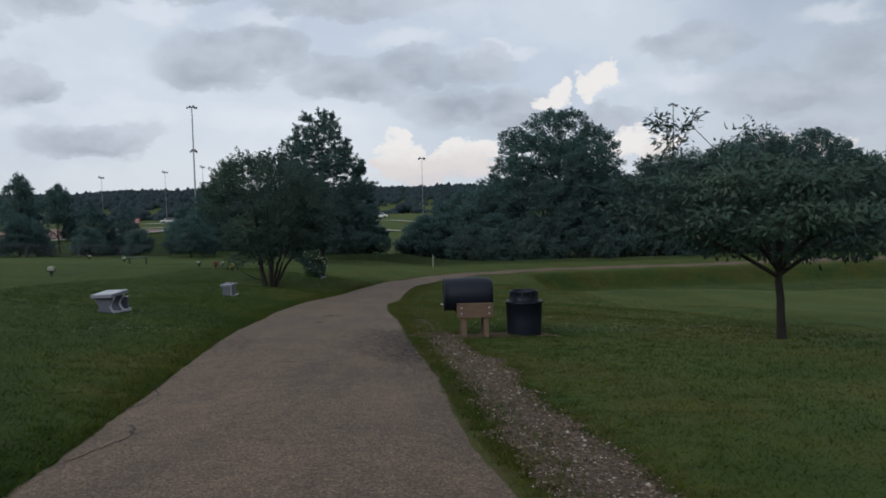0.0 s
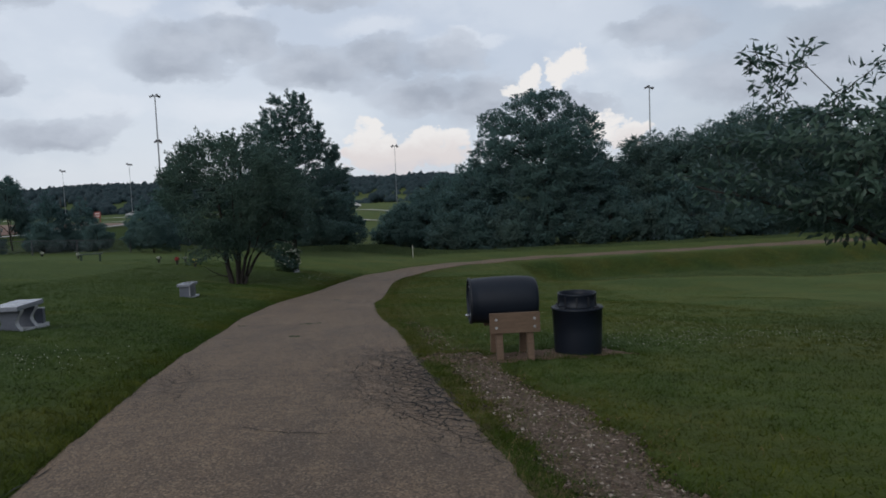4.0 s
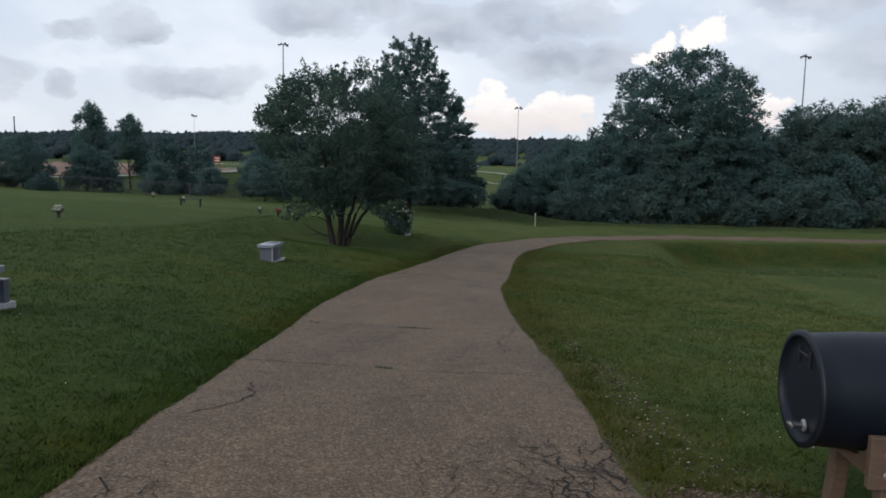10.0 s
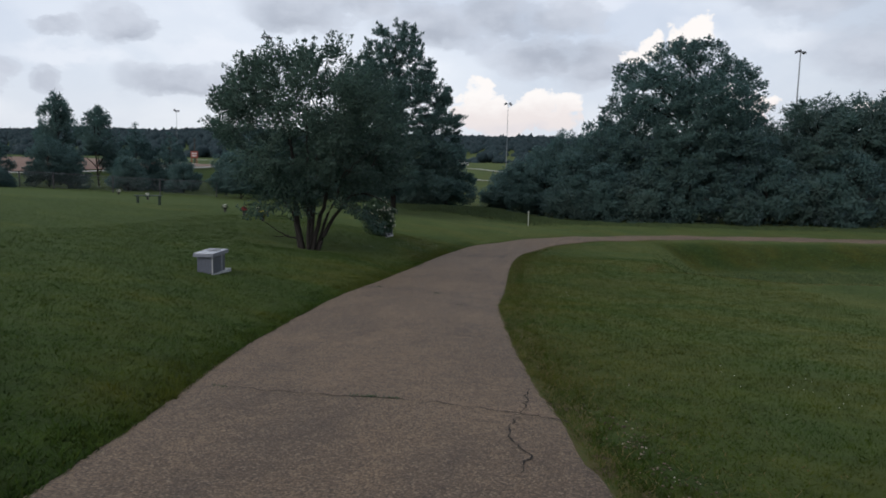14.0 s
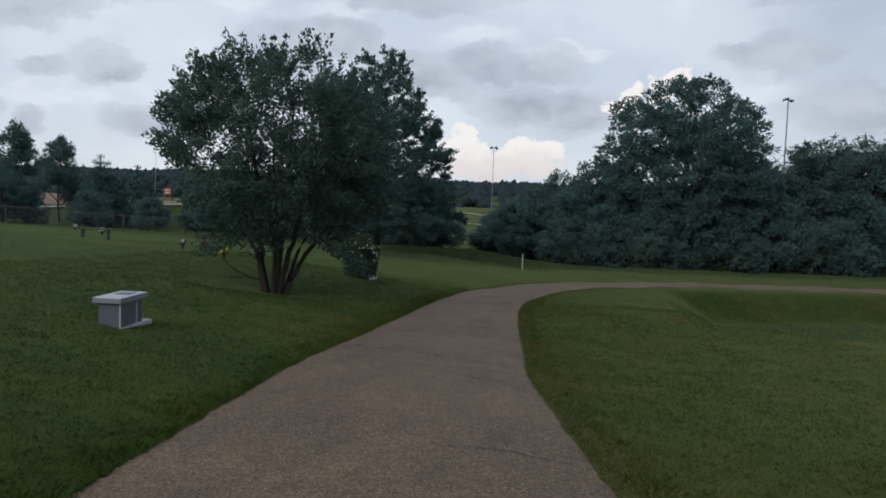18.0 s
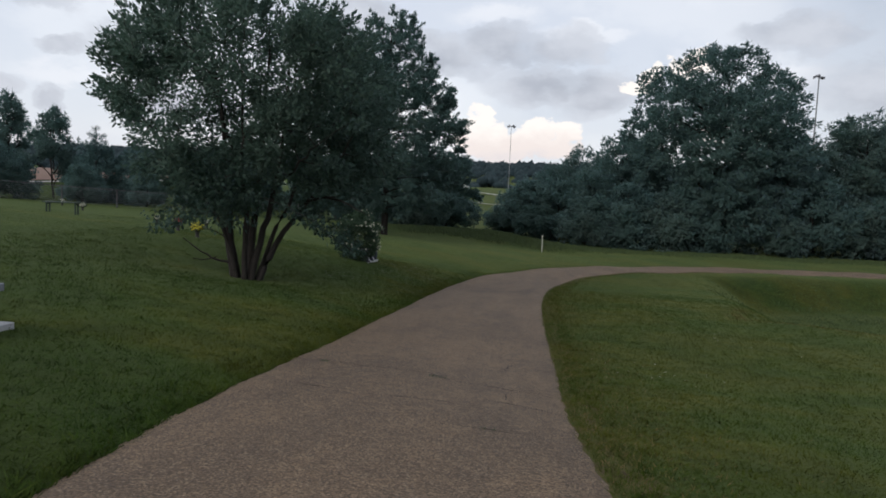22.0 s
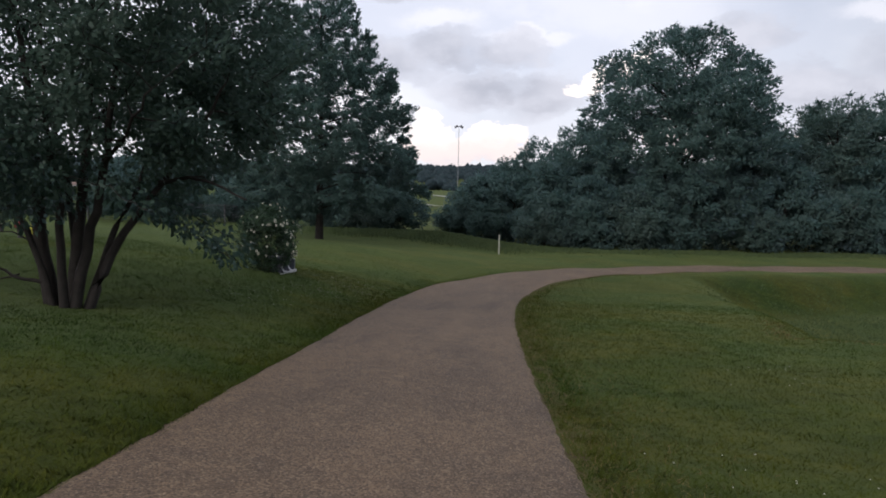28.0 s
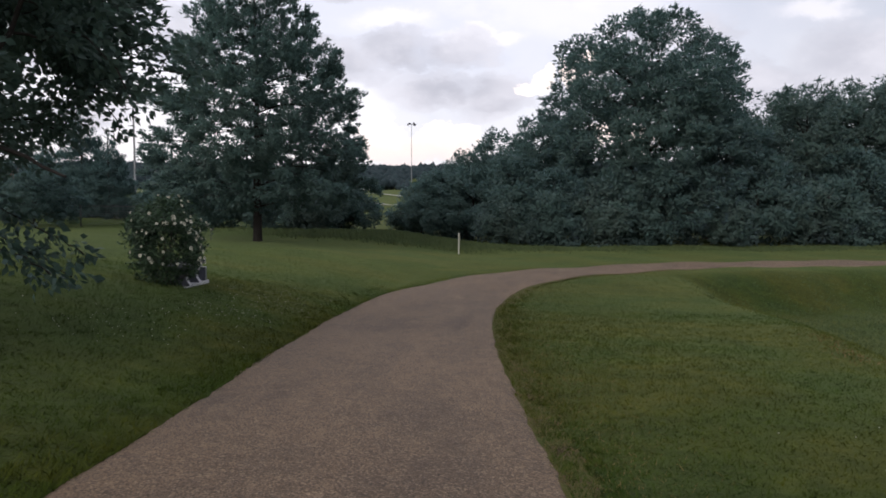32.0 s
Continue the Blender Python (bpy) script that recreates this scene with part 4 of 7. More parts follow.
# young cherry tree on the right-hand lawn
def cherry_tree():
    rng = np.random.default_rng(21)
    x0, y0 = 3.9, 13.45
    z0 = ground_at(x0, y0) - 0.03
    stems = [stem([(0, 0, -0.05), (-0.02, 0.02, 0.7), (-0.05, 0, 1.3), (0.05, 0.05, 2.0), (0.2, 0.1, 2.9)], 0.085, 0.03, 12, 0.01, rng)]
    for tx, ty, tz in [(-2.9, -0.3, 2.2), (-1.5, 0.5, 3.9), (2.2, 0.3, 2.8), (1.2, -1.8, 2.6), (-0.8, 1.9, 2.8), (-1.6, -1.6, 2.2), (2.9, 1.0, 2.3), (-0.6, -0.4, 3.1)]:
        h = rng.uniform(0.95, 1.4)
        stems.append(stem([(-0.03, 0, h), (tx * 0.3, ty * 0.3, h + (tz - h) * 0.45), (tx * 0.7, ty * 0.7, h + (tz - h) * 0.8), (tx, ty, tz)], 0.042 if tz < 3.5 else 0.022, 0.010 if tz < 3.5 else 0.005, 10, 0.012, rng))

    def inside(p):
        h = (p[2] - 1.3) / 1.75
        if h < 0 or h > 1 or p[2] < 1.4 + 0.32 * max(0.0, math.hypot(p[0], p[1]) - 0.8):
            return 2.0
        R = np.interp(h, [0, 0.2, 0.5, 0.8, 1.0], [1.4, 2.3, 2.7, 2.6, 1.9]) * (1 + 0.10 * math.cos(math.atan2(p[1], p[0]))) * (1 + 0.12 * math.sin(4 * math.atan2(p[1], p[0]) + 5 * h))
        tier = math.sin(p[2] * 11 + 1.4 * math.sin(2 * math.atan2(p[1], p[0])) - 1.6 * math.hypot(p[0], p[1]))
        return 2.0 if noise.noise(Vector(p) * 1.3 + Vector((7, 3, 1))) < -0.18 or tier < -0.1 else math.hypot(p[0] + 0.1, p[1]) / R

    cl = clusters(370, inside, ((-3.4, -3.3, 1.35), (3.5, 3.3, 3.1)), rng, 0.5)
    spray = np.array([(-1.75 + 0.14 * s * math.cos(a) * 0.5, 0.4, 3.1 + 0.14 * s) for a in (0.2, 2.2) for s in range(7)]
                     + [(-1.1 + 0.13 * s, 0.3, 3.2 + 0.10 * s) for s in range(6)] + [(-1.6 - 0.11 * s, 0.4, 3.7 + 0.03 * s) for s in range(5)]
                     + [(-2.1 - 0.2 * s, 0.0, 2.25 + 0.02 * s) for s in range(6)] + [(-1.9 - 0.2 * s, -0.5, 2.05) for s in range(5)] + [(-2.0 - 0.17 * s, 0.4, 2.75) for s in range(5)])
    p1, d1 = foliage(cl, 48, 0.23, rng, np.array([0, 0, 2.0]), 0.55, 0.0, 0.4)
    p2, d2 = foliage(spray, 15, 0.11, rng, np.array([-1.4, 0.3, 3.2]), 0.6)
    return build_tree("cherry_tree", (x0, y0, z0), "young spreading cherry tree with slim dark trunk on the lawn", stems, np.concatenate([cl, spray]),
                      (np.concatenate([p1, p2]), np.concatenate([d1, d2])), (0.135, 0.046), "bark_dark", "leaf_cherry", 0.006, 21)


# tall cone-shaped oak
def cone_tree():
    rng = np.random.default_rng(31)
    x0, y0 = -19.9, 64.3
    z0 = ground_at(x0, y0) - 0.05
    H = 13.0
    stems = [stem([(0, 0, -0.1), (0.02, 0, 3), (0.05, 0.05, 8), (0.0, 0.0, H - 0.4)], 0.24, 0.025, 16, 0.02, rng)]
    for a in range(46):
        h = 1.9 + (a / 46) ** 1.05 * (H - 3.0)
        R = np.interp(h, [1.8, 3.0, 5, 8, 10.5, H], [3.2, 4.2, 4.1, 2.9, 1.8, 0.4]) * rng.uniform(0.8, 1.08)
        th = a * 2.4 + rng.uniform(-0.3, 0.3)
        stems.append(stem([(0, 0, h - 0.25), (R * 0.5 * math.cos(th), R * 0.5 * math.sin(th), h + 0.05 * R), (R * math.cos(th), R * math.sin(th), h + rng.uniform(-0.15, 0.25) * R * 0.6)], 0.05, 0.012, 6, 0.02, rng))

    def inside(p):
        h = p[2]
        th = math.atan2(p[1], p[0])
        R = np.interp(h, [1.5, 2.2, 3.4, 5, 8, 10.5, 12, H], [3.2, 4.8, 5.0, 4.6, 3.8, 2.6, 1.9, 1.2])
        R *= 1 + 0.10 * math.sin(5 * th + 2.2 * h) + 0.10 * math.sin(3.1 * h)
        return 2.0 if noise.noise(Vector(p) * 0.75 + Vector((3, 8, 2))) < -0.22 else math.hypot(p[0], p[1]) / R

    cl = clusters(1650, inside, ((-5.8, -5.8, 1.5), (5.8, 5.8, H)), rng, 0.25)
    p1, d1 = foliage(cl, 66, 0.19, rng, np.array([0, 0, 5]), 0.1, 0.0, 0.8)
    sp = sprigs(cl, np.array([0, 0, 4.5]), 420, 0.55, rng, 0.2)
    p2, d2 = foliage(sp, 12, 0.08, rng, np.array([0, 0, 4]), 0.0, 0.3)
    p1, d1 = np.concatenate([p1, p2]), np.concatenate([d1, d2])
    return build_tree("cone_shaped_oak", (x0, y0, z0), "tall cone-shaped dark green oak with straight trunk on the lawn", stems, cl, (p1, d1), (0.15, 0.09), "bark_dark", "leaf_oak", 0.010, 31, small=True)


main_tree()
cherry_tree()
cone_tree()


# woodland trees and shrubs beyond the lane: a few forms, repeated
def wood_tree(name, H, R, seed, leafm, low=0.05, n=430, per=34, leaf=(0.30, 0.15), lobes=9, spread=0.34, bark="bark_dark", shape=None, tufts=0.5, tuft_leaf=(0.40, 0.12)):
    """A crown of lobes on limbs; shape: its lobes as (x, y, z, radius), where they are known. tufts: star-shaped leaf tufts standing on the skin."""
    rng = np.random.default_rng(seed)
    stems = [stem([(0, 0, -0.3), (rng.normal(0, 0.15), rng.normal(0, 0.15), H * 0.35), (rng.normal(0, 0.4), rng.normal(0, 0.4), H * 0.8)], 0.028 * H * 0.6, 0.04, 9, 0.03, rng)]
    blobs = []
    if shape:
        blobs = [(np.array(b[:3], float), b[3]) for b in shape]
    else:
        for a in range(lobes):
            th, u = a * 2.4 + rng.uniform(-0.4, 0.4), (a + 0.6) / lobes
            h = H * (low + 0.15 + (0.86 - low - 0.15) * u)
            rr = R * np.interp(u, [0, 0.3, 0.7, 1.0], [0.72, 0.74, 0.62, 0.42]) * rng.uniform(0.7, 1.1)
            blobs.append((np.array([rr * math.cos(th), rr * math.sin(th), h]), R * rng.uniform(0.36, 0.56) * (1.0 - 0.3 * u)))
        blobs.append((np.array([0, 0, H * 0.86]), R * 0.45))
    for c, _ in blobs[:24]:
        stems.append(stem([(0, 0, max(0.2, c[2] - 0.18 * H)), tuple(c * np.array([0.5, 0.5, 0.9])), tuple(c)], 0.010 * H, 0.02, 6, 0.03, rng))

    def inside(p):
        if p[2] < H * low:
            return 2.0
        s = min(np.linalg.norm((p - c) / np.array([1, 1, 0.8])) / r for c, r in blobs)
        return 2.0 if noise.noise(Vector(p) * 0.75 + Vector((seed, 0, 0))) < -0.25 else s

    cl = clusters(n, inside, ((-R * 1.3, -R * 1.3, 0), (R * 1.3, R * 1.3, H * 1.05)), rng, 0.16)
    mid = np.array([0, 0, H * 0.42])
    p, d = foliage(cl, per, spread, rng, mid, 0.25, 0.0, 0.85)
    size = np.full((len(p), 1), leaf[0])
    wide = np.full((len(p), 1), leaf[1])
    # star-shaped tufts on the skin
    skin = cl[np.argsort(-np.array([inside(c) for c in cl]))[:int(n * tufts)]]
    out = (skin - mid) / (np.linalg.norm(skin - mid, axis=1)[:, None] + 1e-9)
    k = 10
    tp = np.repeat(skin + out * spread * rng.uniform(0.7, 1.9, (len(skin), 1)), k, 0)
    td = np.repeat(out, k, 0) * 0.5 + rng.normal(0, 0.75, (len(tp), 3))
    td[:, 2] = td[:, 2] * 0.6 - 0.08
    p, d = np.concatenate([p, tp]), np.concatenate([d, td])
    size = np.concatenate([size, np.full((len(tp), 1), tuft_leaf[0])])
    wide = np.concatenate([wide, np.full((len(tp), 1), tuft_leaf[1])])
    keep = p[:, 2] > 0.05
    return build_tree(name, (0, 0, 0), "", stems, cl[::4], (p[keep], d[keep]), (size[keep], wide[keep]), bark, leafm, 0.02, seed, small=True)


# the lobed crown of the tallest tree beyond the lane
BIG_LOBES = [(-1.2, 0, 13.3, 2.5), (0.8, 0.4, 13.2, 2.4), (-3.9, -0.3, 12.3, 2.1), (-5.2, 0.3, 10.6, 1.5), (-4.6, 0.5, 8.8, 2.3), (2.9, -0.2, 11.9, 2.3), (4.4, 0.2, 11.4, 1.6), (4.9, 0, 9.0, 1.8), (-2.5, -2.8, 10.2, 2.8),
             (2.0, -3.0, 9.8, 2.8), (0, 3.0, 10.4, 3.0), (-3.5, 2.5, 8.0, 2.8), (3.5, 2.5, 8.0, 2.7), (-4.0, -2.5, 6.2, 2.8), (0, -3.8, 6.4, 3.0), (4.0, -2.7, 6.2, 2.8), (-4.8, 0, 4.6, 2.7), (4.8, 0.5, 4.8, 2.7), (-2.0, -3.8, 3.0, 2.7),
             (2.5, -3.8, 3.0, 2.7), (0, 0, 4.0, 3.4)]
FORMS = {
    "big": wood_tree("woodland_tree", 15.8, 6.6, 41, "leaf_wood", 0.04, 1350, 56, (0.24, 0.16), 20, 0.36, shape=BIG_LOBES, tufts=0.42),
    "round": wood_tree("woodland_tree", 9.5, 4.6, 42, "leaf_wood", 0.03, 520, 44, (0.26, 0.16), 13, 0.36, tuft_leaf=(0.34, 0.12)),
    "tall": wood_tree("woodland_tree", 11.5, 4.2, 43, "leaf_wood2", 0.03, 520, 42, (0.28, 0.14), 13, 0.36, tufts=0.75, tuft_leaf=(0.48, 0.12)),
    "shrub": wood_tree("woodland_shrub", 3.4, 2.6, 44, "leaf_wood2", 0.0, 280, 36, (0.20, 0.12), 9, 0.26, tufts=0.3, tuft_leaf=(0.26, 0.09)),
    "hedge": wood_tree("woodland_shrub", 4.8, 2.7, 45, "leaf_wood", 0.0, 320, 38, (0.21, 0.13), 10, 0.29, tufts=0.3, tuft_leaf=(0.28, 0.09)),
    "small": wood_tree("small_tree", 5.6, 1.9, 46, "leaf_wood", 0.14, 260, 36, (0.22, 0.09), 9, 0.22, tuft_leaf=(0.34, 0.08)),
}


def conifer(name, H, R, seed):
    rng = np.random.default_rng(seed)
    stems = [stem([(0, 0, -0.2), (0, 0, H * 0.5), (0, 0, H - 0.1)], 0.12, 0.02, 8, 0.01, rng)]

    def inside(p):
        h = p[2] / H
        Rr = R * np.interp(h, [0, 0.08, 0.3, 0.7, 1.0], [0.8, 1.0, 0.92, 0.5, 0.06]) * (1 + 0.1 * math.sin(h * 38) + 0.08 * math.sin(5 * math.atan2(p[1], p[0])))
        return math.hypot(p[0], p[1]) / Rr

    cl = clusters(420, inside, ((-R, -R, 0.05), (R, R, H)), rng, 0.15)
    p, d = foliage(cl, 44, 0.15, rng, np.array([0, 0, H * 0.3]), 0.1, 0.6)
    keep = p[:, 2] > 0.03
    return build_tree(name, (0, 0, 0), "", stems, cl[::4], (p[keep], d[keep]), (0.20, 0.06), "bark_dark", "leaf_conifer", 0.012, seed, small=True)


FORMS["conifer"] = conifer("conifer", 6.2, 1.9, 51)
LABELS = {"big": ("broad dark green woodland tree towering beyond the lane", "tree"), "round": ("round-headed dark green woodland tree in the thicket", "tree"),
          "tall": ("slender woodland tree with long light green leaves", "tree"), "shrub": ("low light green shrub at the edge of the thicket", "shrub"),
          "hedge": ("dense dark green shrub in the thicket", "shrub"), "small": ("small young tree with tufted top beside the fence", "tree"),
          "conifer": ("dense dark cone-shaped evergreen", "conifer")}


def plant(form, x, y, s=1.0, turn=0.0, sz=None, label=""):
    o = FORMS[form]
    m = pose(x, y, ground_at(x, y) - 0.05, 0, 0, turn) @ Matrix.Diagonal((s, s, sz or s, 1))
    c = copy_thing(o, m)
    c.scale = (s, s, sz or s)
    tagged(c, label or LABELS[form][0], LABELS[form][1], {"big": "thicket", "round": "thicket", "tall": "thicket", "shrub": "thicket", "hedge": "thicket",
                                                          "small": "trees along the fence", "conifer": "evergreens"}[form])
    return c


# thicket to the right of the gap: form, x, y, scale, turn
THICKET_TREES = [("big", 1.2, 84.5, 1.05, 0), ("round", -6.2, 84.4, 0.9, 70), ("round", -9.2, 84.0, 0.78, 150), ("round", -12.0, 84.2, 0.62, 260), ("tall", 9.0, 86.0, 0.78, 60), ("round", 6.6, 89.0, 0.8, 200),
                 ("tall", 12.7, 87.5, 0.98, 10), ("tall", 16.6, 88.5, 1.0, 130), ("tall", 20.4, 90.0, 1.06, 220), ("tall", 24.2, 91.0, 1.2, 300), ("round", 14.6, 91.5, 1.0, 330), ("round", 27.5, 94.0, 1.3, 20),
                 ("big", 32.0, 97.0, 0.92, 110), ("round", 37.5, 95.5, 1.1, 40), ("tall", 43.0, 98.0, 1.1, 150), ("big", 50.0, 102.0, 0.95, 260), ("round", 58.0, 103.0, 1.2, 350), ("round", 66.0, 106.0, 1.2, 30)]
UNDERGROWTH = [("hedge", -8.2, 80.6, 1.2, 80), ("hedge", -11.0, 81.6, 1.05, 190), ("hedge", -13.2, 82.8, 0.95, 20), ("hedge", -14.9, 84.0, 0.76, 140), ("shrub", -16.2, 85.0, 0.6, 60),
               ("hedge", -5.6, 78.8, 1.0, 300), ("shrub", -2.2, 79.0, 1.15, 100), ("hedge", 1.4, 80.0, 1.1, 240), ("shrub", 4.6, 80.6, 1.15, 10),
               ("hedge", 7.8, 82.0, 1.2, 140), ("shrub", 11.2, 82.8, 1.25, 60), ("hedge", 14.6, 84.2, 1.3, 270), ("shrub", 18.0, 85.0, 1.25, 200),
               ("hedge", 21.6, 86.4, 1.4, 20), ("shrub", 25.4, 87.6, 1.3, 120), ("hedge", 29.4, 89.2, 1.5, 310), ("hedge", 34.0, 90.6, 1.5, 80),
               ("hedge", 39.0, 92.4, 1.4, 170), ("hedge", 44.5, 94.6, 1.4, 30), ("shrub", -8.6, 77.8, 0.85, 50), ("hedge", 50.0, 97.0, 1.4, 110),
               ("hedge", 56.0, 99.0, 1.4, 240)]
for form, x, y, s, turn in THICKET_TREES + UNDERGROWTH:
    plant(form, x, y, s, turn)
# hedge and evergreens behind the cone-shaped oak
for form, x, y, s, turn in [("hedge", -19.5, 78.6, 0.85, 100), ("hedge", -22.0, 78.0, 0.8, 220), ("hedge", -25.0, 77.6, 0.85, 330), ("hedge", -28.2, 77.0, 0.8, 60),
                            ("shrub", -20.4, 76.4, 0.9, 140), ("conifer", -37.8, 79.0, 1.2, 0), ("conifer", -35.4, 78.2, 0.95, 80), ("conifer", -40.4, 78.6, 0.8, 40), ("hedge", -31.0, 76.6, 0.6, 20), ("hedge", -62.5, 58.5, 0.6, 40), ("hedge", -58.0, 60.8, 0.55, 130), ("hedge", -54.5, 62.4, 0.55, 250), ("hedge", -49.0, 66.6, 0.6, 10),
                            ("hedge", -44.6, 68.2, 0.6, 100), ("hedge", -40.6, 70.2, 0.55, 200)]:
    plant(form, x, y, s, turn)
# young trees, evergreens and bushes along the fence
for form, x, y, s, turn, sz in [("small", -54.4, 71.6, 1.0, 0, 1.42), ("small", -50.2, 71.8, 0.95, 90, 1.25), ("conifer", -46.6, 72.2, 1.1, 10, 0.98), ("conifer", -44.0, 73.4, 1.05, 120, 0.86),
                                ("round", -52.0, 60.5, 0.5, 40, 0.46), ("conifer", -47.4, 57.6, 0.62, 60, 0.26), ("round", -65.6, 57.0, 0.85, 70, 0.95), ("round", -60.2, 57.6, 0.66, 250, 0.80), ("conifer", -55.6, 58.0, 0.8, 200, 0.58),
                                ("round", -72.0, 52.0, 0.6, 170, 0.5), ("round", -50.0, 65.5, 0.45, 240, 0.42), ("round", -34.5, 69.0, 0.55, 20, 0.42),
                                ("big", -80.0, 44.0, 0.6, 120, 0.5), ("round", -88.0, 36.0, 0.9, 20, 0.9), ("big", -98.0, 24.0, 0.8, 250, 0.8)]:
    plant(form, x, y, s, turn, sz)
for o in FORMS.values():
    for p in list(o.children_recursive):
        bpy.data.objects.remove(p)
    bpy.data.objects.remove(o)

# ---- things near the lane ----
def drum_stand():
    """Timber cradle: four legs, two long beams, two notched end boards."""
    cx, cy = -1.325, 13.005
    z0 = ground_at(cx, cy)
    e = thing("timber_stand", pose(cx, cy, z0, 0, 0, 10), "brown treated timber cradle with bolted beams, carrying a drum", "stand")
    for x in (-0.19, 0.19):
        for y in (-0.23, 0.23):
            bm = bmesh.new()
            box(bm, -0.042, 0.042, -0.042, 0.042, -0.60, 0.02, 0.010, pose(x, y * 0.92, 0.50, 9 if y > 0 else -9))
            part("leg", bm, M["timber"], e)
    for y in (-0.30, 0.30):
        bm = bmesh.new()
        box(bm, -0.31, 0.31, y - 0.021, y + 0.021, 0.36, 0.61, 0.006)
        beam = part("beam", bm, M["timber"], e)
        for x in (-0.23, 0.24):
            for z in (0.43, 0.53):
                bm = bmesh.new()
                s = -1 if y < 0 else 1
                lathe(bm, [(0, 0.006), (0.014, 0.005), (0.017, 0.0), (0.017, -0.004)], 10, pose(x, y + s * 0.021, z, 90 if s < 0 else -90))
                part("bolt", bm, M["steel"], beam, "dull steel bolt head")
    for x in (-0.243, 0.243):
        bm = bmesh.new()
        top = [(0.275 * math.sin(a), 0.73 - 0.302 * math.cos(a)) for a in np.linspace(-0.95, 0.95, 15)]
        outline = [(-0.278, 0.38), (0.278, 0.38), (0.278, 0.56)] + top[::-1] + [(-0.278, 0.56)]
        lo = [bm.verts.new((x - 0.02, y, z)) for y, z in outline]
        hi = [bm.verts.new((x + 0.02, y, z)) for y, z in outline]
        bm.faces.new(lo)
        bm.faces.new(hi[::-1])
        for a in range(len(lo)):
            b = (a + 1) % len(lo)
            bm.faces.new((lo[a], lo[b], hi[b], hi[a]))
        part("end_board", bm, M["timber"], e)
    return z0, cx, cy


def drum():
    cx, cy = -1.395, 13.0
    z0 = ground_at(cx, cy)
    e = thing("plastic_drum", pose(cx, cy, z0 + 0.73, 0, 90, 10), "black plastic drum lying on a timber cradle", "drum")
    bm = bmesh.new()
    prof = [(0.262, -0.455), (0.284, -0.452), (0.288, -0.43), (0.276, -0.41), (0.280, -0.34), (0.288, -0.2), (0.2925, 0.0), (0.290, 0.16), (0.281, 0.28), (0.268, 0.345), (0.252, 0.38), (0.236, 0.394), (0.218, 0.398)]
    lathe(bm, prof, 56)
    body = part("shell", bm, M["black_plastic"], e, smooth=True)
    for s in (-1, 1):
        bm = bmesh.new()
        k, q = (0.0, -0.455) if s < 0 else (0.044, 0.398)
        lathe(bm, [(0.262 - k, q), (0.258 - k, q - s * 0.03), (0.2, q - s * 0.027), (0.0, q - s * 0.025)], 48)
        end = part("end_panel", bm, M["black_plastic"], e, smooth=True)
        if s < 0:
            # moulded grip and drain tap on the end that faces the lane's start
            bm = bmesh.new()
            box(bm, -0.185, -0.165, -0.06, 0.06, -0.446, -0.43, 0.006)
            box(bm, -0.20, -0.115, -0.075, -0.06, -0.44, -0.428, 0.004)
            box(bm, -0.20, -0.115, 0.06, 0.075, -0.44, -0.428, 0.004)
            part("grip", bm, M["black_rim"], end, "moulded black grip")
            bm = bmesh.new()
            lathe(bm, [(0.014, -0.43), (0.030, -0.432), (0.032, -0.440), (0.022, -0.444), (0.014, -0.442)], 24, pose(0.17, -0.06, 0))
            part("washer", bm, M["steel"], end, "dull metal washer")
            bm = bmesh.new()
            lathe(bm, [(0.0, -0.44), (0.015, -0.44), (0.015, -0.475), (0.02, -0.476), (0.02, -0.50), (0.0, -0.502)], 16, pose(0.17, -0.06, 0))
            box(bm, 0.162, 0.178, -0.10, -0.02, -0.506, -0.498, 0.002)
            part("tap", bm, M["chrome"], end, "small metal drain tap")
    z = -0.44
    bm = bmesh.new()
    lathe(bm, [(0.284, z - 0.009), (0.290, z - 0.007), (0.291, z), (0.290, z + 0.007), (0.284, z + 0.009)], 56)
    part("rim", bm, M["black_rim"], e, "thin black rim", smooth=True)


def litter_bin():
    cx, cy = -0.47, 13.42
    e = thing("litter_bin", pose(cx, cy, ground_at(cx, cy), 0, 0, 8), "black plastic litter bin with open collar on worn soil", "litter bin")
    bm = bmesh.new()
    lathe(bm, [(0.0, 0.0), (0.298, 0.0), (0.302, 0.02), (0.312, 0.3), (0.322, 0.585), (0.332, 0.59), (0.334, 0.612), (0.322, 0.62), (0.25, 0.625), (0.242, 0.60), (0.238, 0.05), (0.0, 0.05)], 48)
    part("body", bm, M["black_plastic"], e, smooth=True)
    bm = bmesh.new()
    lathe(bm, [(0.25, 0.60), (0.256, 0.625), (0.254, 0.65), (0.246, 0.66), (0.244, 0.70), (0.244, 0.765), (0.250, 0.772), (0.252, 0.795), (0.246, 0.802), (0.234, 0.80), (0.231, 0.74), (0.236, 0.62)], 48)
    part("collar", bm, M["black_plastic"], e, "black ribbed collar", smooth=True)
    for a in range(10):
        th = a * 36 + 5
        bm = bmesh.new()
        box(bm, 0.235, 0.258, -0.012, 0.012, 0.64, 0.76, 0.004, pose(0, 0, 0, 0, 0, th))
        part("rib", bm, M["black_rim"], e)
    for a in range(4):
        bm = bmesh.new()
        box(bm, 0.27, 0.322, -0.045, 0.045, 0.612, 0.64, 0.008, pose(0, 0, 0, 0, 0, a * 90 + 40))
        part("lug", bm, M["black_rim"], e)


